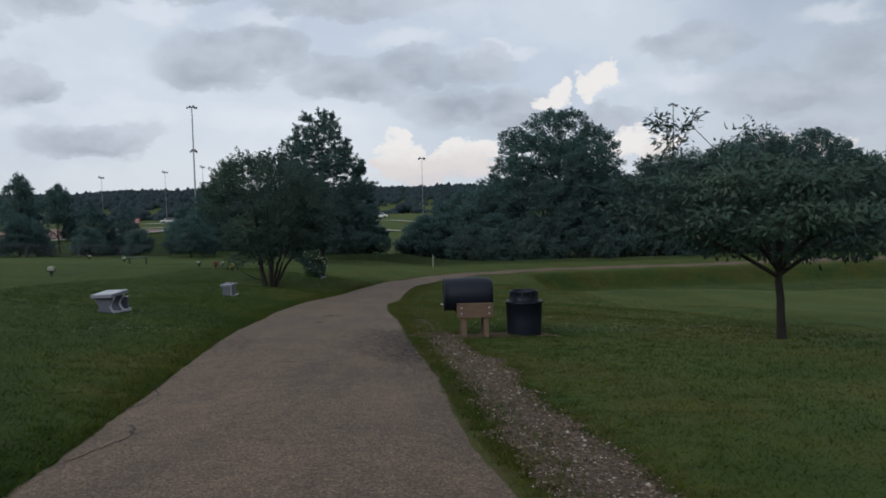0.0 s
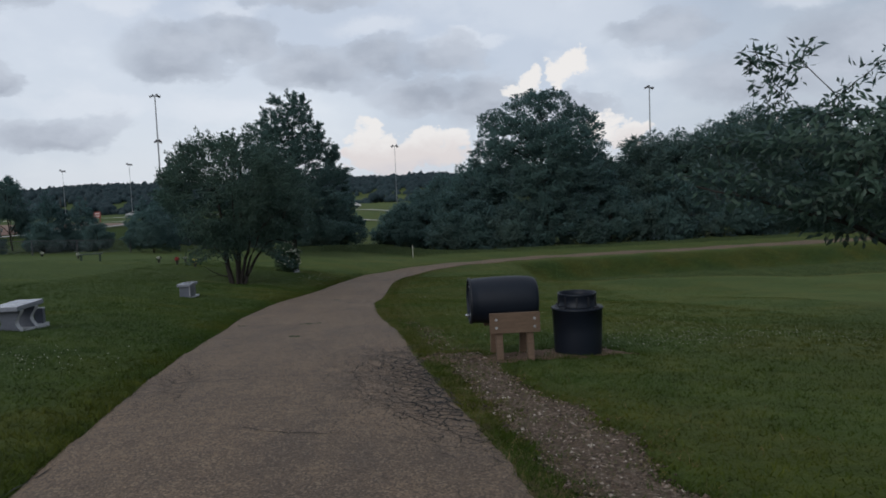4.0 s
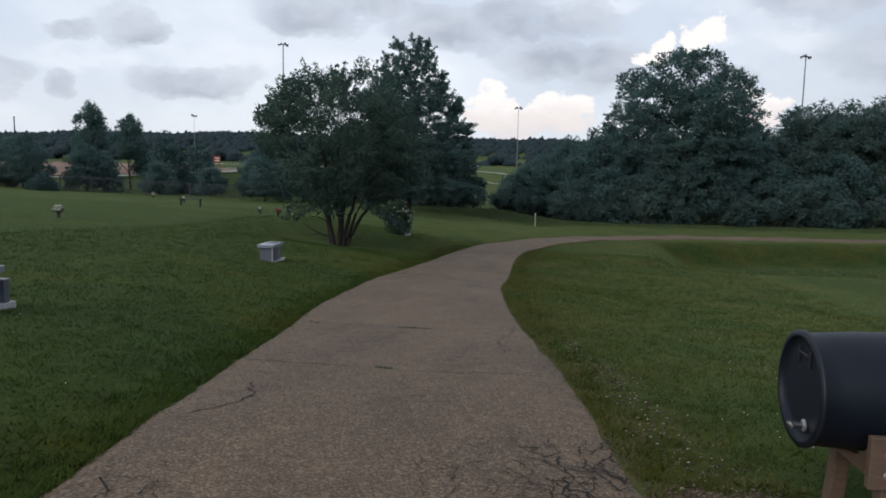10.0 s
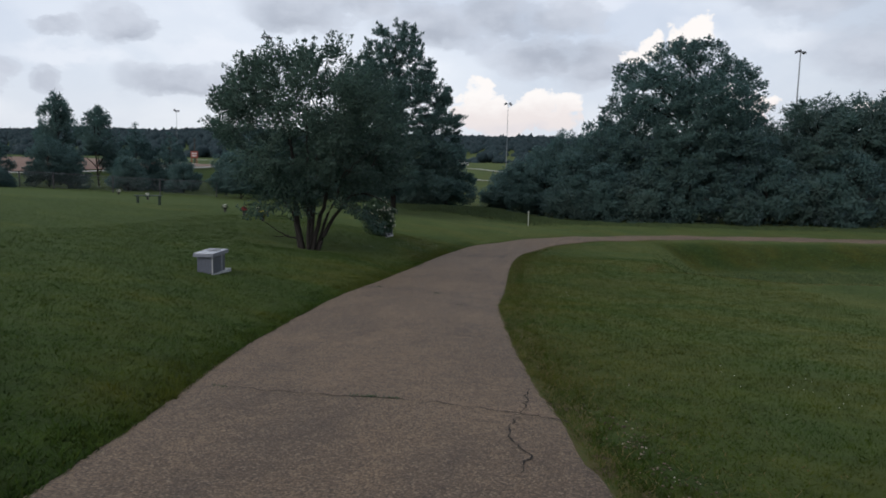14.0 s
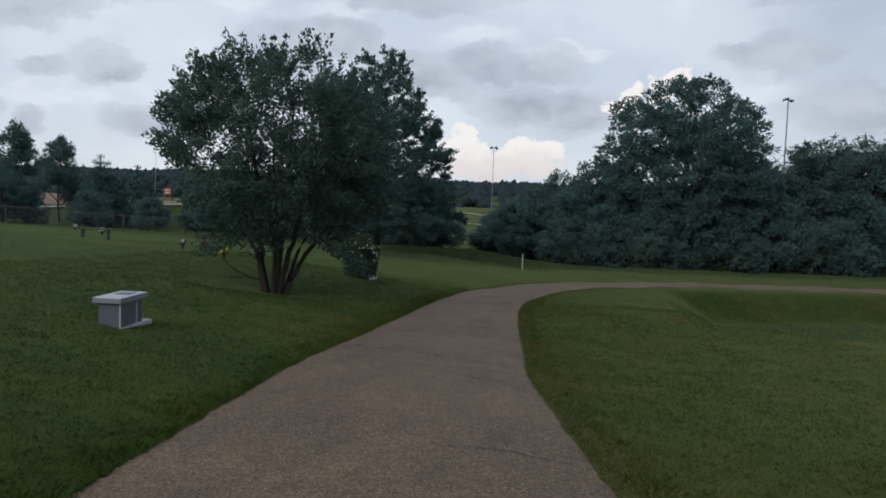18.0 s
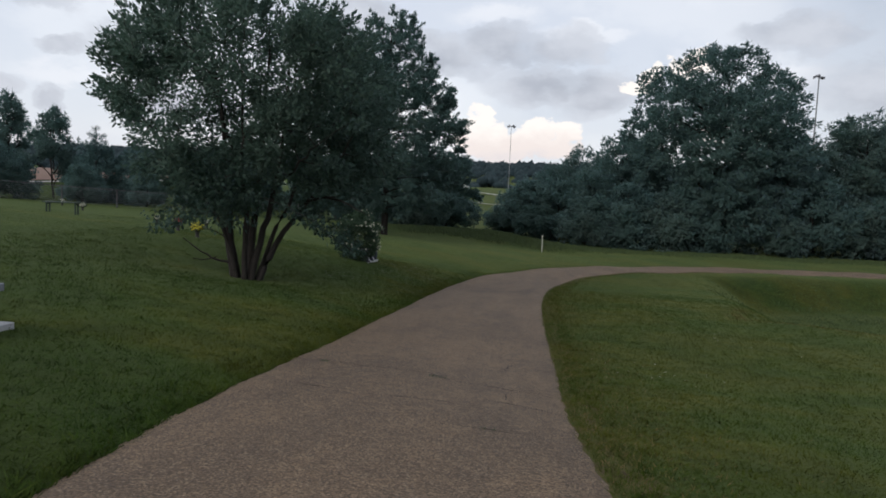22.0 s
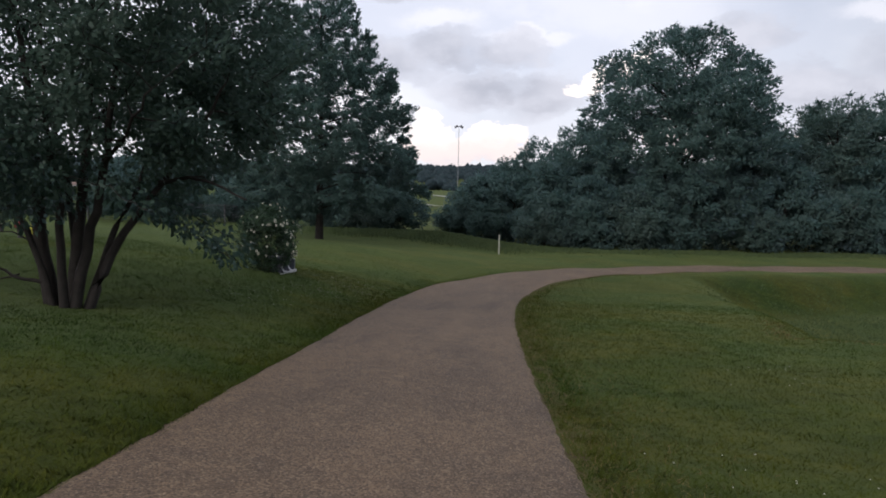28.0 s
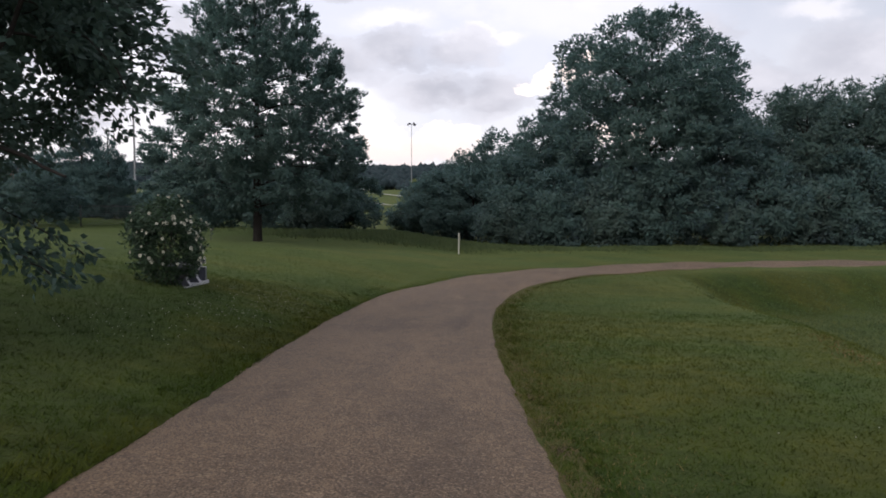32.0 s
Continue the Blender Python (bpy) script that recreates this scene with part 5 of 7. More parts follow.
def slab(bm, lx, ly, z0, z1, bev=0.008):
    return box(bm, -lx / 2, lx / 2, -ly / 2, ly / 2, z0, z1, bev)


def hourglass_leg(x, half, z0, z1, thick):
    bm = bmesh.new()
    prof = []
    for s in np.linspace(0, 1, 15):
        w = half * (1 - 0.42 * math.sin(math.pi * min(1, s * 1.15)) ** 1.4 + (0.06 if s > 0.9 else 0))
        prof.append((w, z0 + (z1 - z0) * s))
    out = [(w, z) for w, z in prof] + [(-w, z) for w, z in prof[::-1]]
    a = [bm.verts.new((x - thick / 2, y, z)) for y, z in out]
    b = [bm.verts.new((x + thick / 2, y, z)) for y, z in out]
    bm.faces.new(a)
    bm.faces.new(b[::-1])
    for i in range(len(a)):
        j = (i + 1) % len(a)
        bm.faces.new((a[i], a[j], b[j], b[i]))
    return bm


def granite_bench(x, y, turn, scrolled, label, length=1.07, width=0.5):
    z = ground_at(x, y) - 0.02
    e = thing("granite_bench", pose(x, y, z, 0, 0, turn), label, "bench", "memorial benches")
    bm = bmesh.new()
    box(bm, -length * 0.62, length * 0.70, -width * 0.47, width * 0.47, -0.12, 0.026, 0.006)
    part("plinth", bm, M["granite_rough"], e, "pale sawn granite plinth")
    if scrolled:
        for s in (-0.27, 0.24):
            leg = part("leg", hourglass_leg(s, width * 0.42, 0.015, 0.375, 0.12), M["granite_dark"], e, "dark scroll-cut granite leg")
            part("leg_edge", hourglass_leg(s, width * 0.42 + 0.004, 0.016, 0.374, 0.114), M["granite_rough"], leg, "pale sawn edge")
        bm = bmesh.new()
        box(bm, length * 0.53, length * 0.53 + 0.09, -0.18, -0.03, 0.015, 0.28, 0.006)
        vase = part("vase_block", bm, M["granite_dark"], e, "dark granite vase block")
        bm = bmesh.new()
        box(bm, length * 0.53 - 0.004, length * 0.53 + 0.094, -0.184, -0.026, 0.28, 0.292, 0.003)
        part("vase_lid", bm, M["granite_rough"], vase, "pale stone lid")
    else:
        for a, b in ((-0.40, 0.17), (0.21, 0.40)):
            bm = bmesh.new()
            box(bm, a * length, b * length, -width * 0.38, width * 0.38, 0.015, 0.375, 0.004)
            part("pedestal", bm, M["granite_dark"], e, "dark polished granite pedestal")
        for a, b, c in ((-0.404, -0.375, -0.34), (0.17, 0.21, 0.385)):
            bm = bmesh.new()
            box(bm, a * length, b * length, -width * 0.387, width * c, 0.015, 0.374, 0.002)
            part("spacer", bm, M["granite_rough"], e, "pale sawn stone strip")
    bm = bmesh.new()
    slab(bm, length, width, 0.376, 0.455, 0.008)
    top = part("seat_slab", bm, M["granite"], e, "polished grey granite slab")
    if not scrolled:
        bm = bmesh.new()
        box(bm, 0.02, 0.27, -0.10, 0.10, 0.4555, 0.461, 0.002)
        pl = part("plaque", bm, M["black_rim"], top, "dark engraved plaque")
        for r in range(3):
            bm = bmesh.new()
            box(bm, 0.06, 0.23, -0.065 + r * 0.05, -0.045 + r * 0.05, 0.4612, 0.4625)
            part("lettering", bm, M["granite"], pl, "worn illegible lettering")
    return e


drum_stand()
drum()
litter_bin()
granite_bench(-9.47, 15.13, 100, True, "grey granite bench with scroll-cut legs on a pale plinth", 0.93, 0.44)
granite_bench(-11.70, 26.28, 98, False, "grey granite bench with dark pedestals and a plaque on top", 0.80, 0.42)
granite_bench(-13.58, 43.4, 95, True, "granite bench half hidden behind the flowering rose bush", 0.95, 0.42)


def rose_bush():
    rng = np.random.default_rng(61)
    x0, y0 = -13.75, 42.95
    z0 = ground_at(x0, y0)
    stems = []
    for a in range(12):
        th, h = a * 2.4, rng.uniform(0.8, 1.4)
        r = rng.uniform(0.15, 0.55)
        stems.append(stem([(0.1 * math.cos(th), 0.1 * math.sin(th), -0.03), (r * 0.5 * math.cos(th), r * 0.5 * math.sin(th), h * 0.55), (r * math.cos(th), r * math.sin(th), h)], 0.014, 0.005, 6, 0.008, rng))

    def inside(p):
        R = np.interp(p[2], [0.0, 0.15, 0.6, 1.1, 1.4, 1.55], [0.30, 0.45, 0.66, 0.61, 0.43, 0.13]) * (1 + 0.15 * math.sin(4 * math.atan2(p[1], p[0]) + 5 * p[2]))
        return math.hypot(p[0], p[1]) / R

    cl = clusters(300, inside, ((-0.9, -0.9, 0.05), (0.9, 0.9, 1.55)), rng, 0.3)
    p, d = foliage(cl, 44, 0.07, rng, np.array([0, 0, 0.6]), 0.1)
    keep = p[:, 2] > 0.02
    e = build_tree("rose_bush", (x0, y0, z0), "rose bush covered in small white blooms beside a granite bench", stems, cl[::2], (p[keep], d[keep]), (0.055, 0.034), "bark", "leaf_rose", 0.004, 61, category="bush")
    # white blooms
    skin = [c for c in cl if inside(c) > 0.72 and c[2] > 0.35]
    skin.sort(key=lambda c: -c[0] - 0.5 * c[2] + rng.normal(0, 0.35))
    petal = bmesh.new()
    for ring, (n, tilt, r) in enumerate(((6, 25, 0.022), (5, 55, 0.016), (3, 78, 0.010))):
        for a in range(n):
            m = pose(0, 0, 0.004 * ring, 0, 0, a * 360 / n + ring * 20) @ pose(0, 0, 0, 0, -tilt, 0)
            vs = [petal.verts.new(m @ Vector(v)) for v in ((0, 0, 0), (r * 0.7, r * 0.55, 0.003), (r * 1.2, 0, 0.006), (r * 0.7, -r * 0.55, 0.003))]
            petal.faces.new(vs)
    first = part("bloom", petal, M["petal"], e, "small white rose bloom")
    for a, c in enumerate(skin[:95]):
        o = first if a == 0 else first.copy()
        if a:
            scene.collection.objects.link(o)
        out = Vector((c[0], c[1], 0.25 * (c[2] - 0.5))).normalized()
        q = out.to_track_quat("Z", "Y").to_matrix().to_4x4()
        s = rng.uniform(1.1, 2.0)
        o.matrix_local = Matrix.Translation(Vector(c) + out * 0.09) @ q @ Matrix.Scale(s, 4)
    return e


rose_bush()


def marker_post():
    x, y = -10.82, 69.55
    e = thing("marker_post", pose(x, y, ground_at(x, y), 0, 0, 15), "slim white marker post standing in the grass", "post")
    bm = bmesh.new()
    box(bm, -0.036, 0.036, -0.036, 0.036, -0.2, 1.08, 0.006)
    part("shaft", bm, M["post_white"], e)
    bm = bmesh.new()
    lathe(bm, [(0.060, 1.08), (0.060, 1.095), (0.0, 1.13)], 4, pose(0, 0, 0, 0, 0, 45))
    part("cap", bm, M["post_white"], e)


marker_post()


def flower_pot(x, y, head, label, h=0.34, r=0.16, petals="petal", lean=0):
    """A bronze vase with a domed bunch of blooms."""
    rng = np.random.default_rng(int(abs(x * 97 + y * 31)))
    e = thing("flower_vase", pose(x, y, ground_at(x, y), lean, 0, head), label, "flowers", "grave flowers")
    bm = bmesh.new()
    lathe(bm, [(0.0, -0.02), (0.06, -0.02), (0.064, 0.02), (0.048, 0.06), (0.078, h * 0.58), (0.086, h * 0.60), (0.066, h * 0.58), (0.0, h * 0.5)], 14)
    part("vase", bm, M["pot"], e, smooth=True)
    n = 60
    th, ph = rng.uniform(0, 6.283, n), np.arccos(rng.uniform(-0.6, 1, n))
    dirs = np.stack([np.cos(th) * np.sin(ph), np.sin(th) * np.sin(ph), np.cos(ph)], 1)
    pts = dirs * r * rng.uniform(0.6, 1.05, (n, 1)) * np.array([1, 1, 0.8]) + np.array([0, 0, h * 0.60 + r * 0.42])
    link_mesh("foliage", leaf_mesh("foliage", np.repeat(pts * np.array([0.9, 0.9, 0.92]), 3, 0), np.repeat(dirs, 3, 0) + rng.normal(0, 0.5, (n * 3, 3)), 0.07, 0.03, 3), M["leaf_rose"], e)
    V, F = [], []
    for p, d in zip(pts, dirs):
        u = np.cross(d, [0.3, 0.5, 0.8])
        u /= np.linalg.norm(u)
        w = np.cross(d, u)
        for a in range(5):
            c, s = math.cos(a * 1.2566), math.sin(a * 1.2566)
            v = u * c + w * s
            k = np.cross(d, v)
            o = len(V)
            V += [p, p + v * 0.022 + k * 0.014 + d * 0.006, p + v * 0.04 + d * 0.012, p + v * 0.022 - k * 0.014 + d * 0.006]
            F.append((o, o + 1, o + 2, o + 3))
    tagged(link_mesh("bloom_dome", poly_mesh("bloom_dome", V, F), M[petals], e), kind="stuff")
    return e


flower_pot(-21.6, 30.2, 10, "vase with a dome of white flowers set in the lawn", 0.40, 0.17)
flower_pot(-17.5, 39.8, 40, "vase with bright yellow flowers set in the lawn", 0.38, 0.19, "yellow_petal")
flower_pot(-19.3, 41.6, 80, "vase with pink and red flowers set in the lawn", 0.42, 0.12, "red_petal")
flower_pot(-21.0, 43.0, 20, "small vase with faded white flowers in the lawn", 0.36, 0.11)
flower_pot(-20.6, 45.4, 20, "small vase with white flowers in the lawn", 0.34, 0.10)
flower_pot(-39.0, 59.6, 60, "vase with white flowers far across the lawn", 0.36, 0.16)
flower_pot(-31.0, 51.6, 60, "vase with pale flowers beside a green bench", 0.36, 0.15)
flower_pot(-36.8, 35.3, 0, "vase with white flowers leaning in the lawn", 0.42, 0.17, "petal", 14)
flower_pot(-26.6, 27.6, 0, "vase with pale flowers set in the lawn", 0.36, 0.12)
flower_pot(-25.8, 26.4, 0, "tall vase with pale flowers set in the lawn", 0.46, 0.11)
flower_pot(-25.2, 24.9, 120, "low spread of white flowers on the lawn", 0.16, 0.22)


def garden_bench(x, y, turn):
    e = thing("garden_bench", pose(x, y, ground_at(x, y), 0, 0, turn), "low dark green backless bench on the lawn", "bench")
    for a in range(4):
        bm = bmesh.new()
        box(bm, -0.62, 0.62, -0.20 + a * 0.105, -0.115 + a * 0.105, 0.38, 0.42, 0.005)
        part("slat", bm, M["green_paint"], e)
    for s in (-0.48, 0.48):
        for q in (-0.16, 0.16):
            bm = bmesh.new()
            box(bm, s - 0.027, s + 0.027, q - 0.027, q + 0.027, -0.05, 0.38, 0.005)
            part("leg", bm, M["green_paint"], e)
        bm = bmesh.new()
        box(bm, s - 0.025, s + 0.025, -0.2, 0.2, 0.33, 0.378, 0.004)
        part("bearer", bm, M["green_paint"], e)


garden_bench(-25.3, 43.6, 24)


def garden_stake(x, y):
    e = thing("garden_stake", pose(x, y, ground_at(x, y), 0, 0, 30), "small dark stake with a bent ornament beside the oak", "ornament")
    link_mesh("rod", poly_mesh("rod", *tubes([[(0, 0, -0.1, 0.012), (0, 0, 0.25, 0.012), (0.02, 0, 0.42, 0.01)]], 6), True), M["lamp_head"], e)
    bm = bmesh.new()
    lathe(bm, [(0, -0.11), (0.03, -0.08), (0.045, 0.0), (0.03, 0.08), (0, 0.12)], 10, pose(0.05, 0, 0.47, 0, 60, 0))
    part("ornament", bm, M["lamp_head"], e, smooth=True)


garden_stake(-20.9, 61.3)

# ---- the distance ----
def flood_lamp(x, y, top, heads=4, second=0.0, arm=0.8, label="tall steel floodlight mast over the far sports ground"):
    z0 = ground_at(x, y)
    H = top - z0
    e = thing("floodlight_mast", pose(x, y, z0, 0, 0, 20), label, "floodlight", "sports ground floodlights")
    r = 0.0068 * H if H > 20 else 0.0048 * H
    link_mesh("mast", poly_mesh("mast", *tubes([[(0, 0, -0.5, r * 1.15), (0, 0, H * 0.5, r * 0.85), (0, 0, H - 0.3, r * 0.6)]], 10), True), M["lamp_steel"], e)
    for lvl in ([H - 0.3] + ([second * H] if second else [])):
        k = arm if lvl > H * 0.8 else arm * 0.7
        bm = bmesh.new()
        box(bm, -1.5 * k, 1.5 * k, -0.12, 0.12, lvl - 0.10, lvl + 0.10, 0.02)
        part("crossarm", bm, M["lamp_head"], e)
        for a in range(heads):
            th = a * 360 / heads + 30
            px, py = (1.25 * k * math.cos(radians(th)), 0.75 * k * math.sin(radians(th)))
            bm = bmesh.new()
            lathe(bm, [(0.0, 0.14), (0.12, 0.12), (0.32, -0.17), (0.30, -0.2), (0.0, -0.15)], 14, pose(px, py, lvl + (0.30 if a % 2 else -0.1), 26, 0, th + 90))
            part("lamp_head", bm, M["lamp_head"], e, "grey floodlight housing")
    return e


flood_lamp(-79.9, 163.3, 24.6, 4, 0.63)
flood_lamp(-36.9, 220.4, 14.8, 4)
flood_lamp(29.0, 183.5, 23.2, 5)
flood_lamp(-128.5, 204.0, 11.3, 3, 0.0, 0.55)
flood_lamp(-112.0, 210.0, 12.6, 3, 0.0, 0.55)
flood_lamp(-106.0, 222.0, 14.5, 3, 0.0, 0.55)
flood_lamp(-158.6, 130.0, 22.0, 4, 0.0, 0.7)
flood_lamp(52.0, 190.0, 12.5, 3, 0.0, 0.55)


def utility_pole(x, y, top):
    z0 = ground_at(x, y)
    e = thing("utility_pole", pose(x, y, z0), "thin dark utility pole far off", "pole")
    link_mesh("shaft", poly_mesh("shaft", *tubes([[(0, 0, -0.5, 0.2), (0, 0, (top - z0) * 0.5, 0.16), (0, 0, top - z0, 0.12)]], 8), True), M["bark"], e)


utility_pole(-137.0, 147.7, 7.7)
utility_pole(-108.0, 170.0, 3.2)
utility_pole(-103.0, 172.0, 3.0)

# chain-link fence along the far side of the lawn
FENCE = spline([(-110, 20, 0), (-80, 40, 0), (-60, 55, 0), (-47, 62.5, 0), (-40, 66, 0), (-33, 71, 0), (-28, 76.5, 0)], 3.0)
fence = thing("chain_link_fence", pose(0, 0, 0), "low rusty chain-link fence behind the young trees", "fence")
post_mesh = None
for a, p in enumerate(FENCE):
    if post_mesh is None:
        post_mesh = poly_mesh("post", *tubes([[(0, 0, -0.2, 0.045), (0, 0, 0.6, 0.045), (0, 0, 1.25, 0.045)]], 6), True)
        post_mesh.materials.append(M["lamp_head"])
    o = new("post", post_mesh)
    o.parent = fence
    o.location = (p[0], p[1], ground_at(p[0], p[1]))
rail = [(p[0], p[1], ground_at(p[0], p[1]) + 1.2, 0.022) for p in FENCE]
link_mesh("top_rail", poly_mesh("top_rail", *tubes([rail], 5)), M["lamp_head"], fence)
wires = []
for a in range(0, 9):
    wires.append([(x, y, z - 0.13 * a - 0.05, 0.006) for x, y, z, _ in rail])
link_mesh("mesh_wire", poly_mesh("mesh_wire", *tubes(wires, 3)), M["lamp_steel"], fence)


def strip(name, mat, pts, half, lift, label, category):
    """A ribbon laid on the land."""
    C = spline(pts, 2.5)[:, :2]
    d = np.gradient(C, axis=0)
    d /= np.linalg.norm(d, axis=1)[:, None]
    n = np.stack([d[:, 1], -d[:, 0]], 1)
    cols = 9
    V = []
    for c, k in zip(C, n):
        for u in np.linspace(-1, 1, cols):
            q = c + k * half * u
            V.append((q[0], q[1], ground_at(q[0], q[1]) + lift))
    i, j = np.meshgrid(np.arange(len(C) - 1), np.arange(cols - 1), indexing="ij")
    F = np.stack([i * cols + j, i * cols + j + 1, (i + 1) * cols + j + 1, (i + 1) * cols + j], -1).reshape(-1, 4)
    ob = link_mesh(name, poly_mesh(name, V, F, True), M[mat])
    return tagged(ob, label, category, kind="structure")


strip("road_field", "clay", [(-190, 40, 0), (-95, 72, 0), (-62, 88, 0), (-48, 98, 0)], 7.0, 0.22, "broad reddish dirt track beyond the fence", "dirt track")
strip("kerb_far", "concrete", [(-190, 31, 0), (-92, 63.5, 0), (-57, 80.5, 0), (-44, 90.5, 0)], 0.35, 0.32, "pale concrete kerb along the dirt track", "kerb")
strip("road_far", "concrete", [(-120, 160, 0), (-55, 150, 0), (0, 146, 0), (90, 150, 0)], 1.0, 0.25, "pale far-off service road across the fields", "road")
strip("road_farther", "concrete", [(-150, 205, 0), (-60, 190, 0), (0, 186, 0), (90, 190, 0)], 1.4, 0.25, "pale far-off path across the fields", "road")


def signboard(x, y, z0):
    e = thing("signboard", pose(x, y, z0, 0, 0, 30), "small faded red signboard on posts beside the track", "sign")
    bm = bmesh.new()
    box(bm, -0.42, 0.42, -0.04, 0.04, 0.7, 1.5, 0.02)
    part("board", bm, M["red_paint"], e)
    for s in (-0.3, 0.3):
        bm = bmesh.new()
        box(bm, s - 0.05, s + 0.05, -0.05, 0.05, -0.3, 0.7, 0.01)
        part("leg", bm, M["red_paint"], e)
    for a in range(2):
        bm = bmesh.new()
        box(bm, -0.28, 0.28, -0.05, -0.04, 0.88 + a * 0.3, 1.0 + a * 0.3)
        part("lettering", bm, M["white_paint"], e, "illegible pale lettering")


signboard(-55.0, 95.0, ground_at(-55, 95) + 0.2)


def far_car(x, y, turn):
    e = thing("parked_car", pose(x, y, ground_at(x, y) + 0.25, 0, 0, turn), "white parked car far off across the fields", "car", "far parked cars")
    bm = bmesh.new()
    prof = [(-2.2, 0.35), (-2.2, 0.85), (-1.3, 0.95), (-0.7, 1.45), (0.9, 1.45), (1.5, 0.95), (2.2, 0.85), (2.25, 0.35)]
    lo, hi = [bm.verts.new((a, -0.85, b)) for a, b in prof], [bm.verts.new((a, 0.85, b)) for a, b in prof]
    bm.faces.new(lo)
    bm.faces.new(hi[::-1])
    for i in range(len(prof)):
        j = (i + 1) % len(prof)
        bm.faces.new((lo[i], lo[j], hi[j], hi[i]))
    part("body", bm, M["car_white"], e)
    for s in (-0.86, 0.86):
        bm = bmesh.new()
        vs = [bm.verts.new((a, s, b)) for a, b in ((-1.1, 0.98), (-0.62, 1.38), (0.82, 1.38), (1.25, 0.98))]
        bm.faces.new(vs)
        part("window", bm, M["car_glass"], e)
        for a in (-1.4, 1.4):
            bm = bmesh.new()
            lathe(bm, [(0, -0.1), (0.32, -0.1), (0.34, 0), (0.32, 0.1), (0, 0.1)], 16, pose(a, s * 0.95, 0.34, 90))
            wheel = part("wheel", bm, M["rubber"], e)


for x, y, t_ in ((-48.5, 214, 10), (-104.0, 196, 30)):
    far_car(x, y, t_)

# wooded ridge on the horizon: many small crowns on a rising slope
rng = np.random.default_rng(77)
ico = bmesh.new()
bmesh.ops.create_icosphere(ico, subdivisions=1, radius=1.0)
IV1 = np.array([v.co for v in ico.verts])
IF1 = np.array([[v.index for v in f.verts] for f in ico.faces])
ico.free()


def ridge(name, dist, rows, depth, degrees, rise, size, n, label):
    V, F = [], []
    for a in range(n):
        az_ = radians(rng.uniform(*degrees))
        u = rng.random() ** 0.8 if a % 4 else rng.random() * 0.12
        dd = dist + u * depth
        wave = np.interp(math.degrees(az_), [-60, -20, 0, 8, 16, 25, 40, 70], rise)
        top = dd * math.tan(radians(wave)) * u ** 0.5 + 1.5 * math.sin(math.degrees(az_) * 1.9) + 0.8 * math.sin(math.degrees(az_) * 4.7)
        s = size * rng.uniform(0.6, 1.25)
        c = np.array([-math.sin(az_) * dd, math.cos(az_) * dd, top - s * 0.7 - 1.0])
        w = IV1 * (1 + 0.2 * rng.normal(0, 1, (len(IV1), 1))) * np.array([s, s, s * rng.uniform(0.8, 1.2)])
        F.append(IF1 + len(V) * len(IV1))
        V.append(c + w)
    ob = link_mesh(name, poly_mesh(name, np.concatenate(V), np.concatenate(F), True), M["far_wood_hazed"])
    return tagged(ob, label, "woods", kind="stuff")


# the ridge itself: a slope thickly set with crowns
def wooded_slope(name, x0, x1, y0, y1, n, size, label):
    px, py = rng.uniform(x0, x1, n), y0 + (y1 - y0) * rng.random(n) ** 0.7
    roll = 1.6 * np.sin(px * 0.011 + 0.6) + 1.0 * np.sin(px * 0.027) + 0.7 * np.sin(px * 0.071 + py * 0.02)
    s = size * rng.uniform(0.6, 1.3, (n, 1, 1))
    V = IV1[None] * s * (1 + rng.normal(0, 0.16, (n, len(IV1), 1))) * np.stack([np.ones(n), np.ones(n), rng.uniform(0.9, 1.5, n)], 1)[:, None]
    V = V + np.stack([px, py, land(px, py) + roll + size * 0.6], 1)[:, None]
    F = (IF1[None] + len(IV1) * np.arange(n)[:, None, None]).reshape(-1, 3)
    ob = link_mesh(name, poly_mesh(name, V.reshape(-1, 3), F), M["far_wood_hazed"])
    return tagged(ob, label, "woods", kind="stuff")


wooded_slope("far_woods", -1500, 900, 545, 790, 14000, 3.3, "low wooded ridge on the horizon, dark green tinted blue as haze")
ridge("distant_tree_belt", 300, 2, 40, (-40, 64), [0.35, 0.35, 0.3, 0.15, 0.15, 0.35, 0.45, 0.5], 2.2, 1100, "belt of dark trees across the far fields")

# ---- gravel, cracks, grass ----
rng = np.random.default_rng(91)


def in_poly(px, py, poly):
    inside = np.zeros(len(px), bool)
    for (x0, y0), (x1, y1) in zip(poly, poly[1:] + poly[:1]):
        hit = ((y0 > py) != (y1 > py)) & (px < (x1 - x0) * (py - y0) / (y1 - y0 + 1e-12) + x0)
        inside ^= hit
    return inside


GRAVEL = [(1.0, 0.6), (0.0, 4.2), (-0.42, 5.7), (-0.83, 7.45), (-1.3, 9.2), (-1.72, 11.06), (-2.0, 12.3), (-2.3, 13.2), (-1.75, 13.3), (-1.45, 12.0), (-1.2, 11.0), (-0.69, 10.1), (-0.42, 9.1), (-0.18, 7.8), (0.18, 6.5), (0.48, 5.4), (0.66, 4.6), (0.95, 3.6), (1.9, 1.0)]


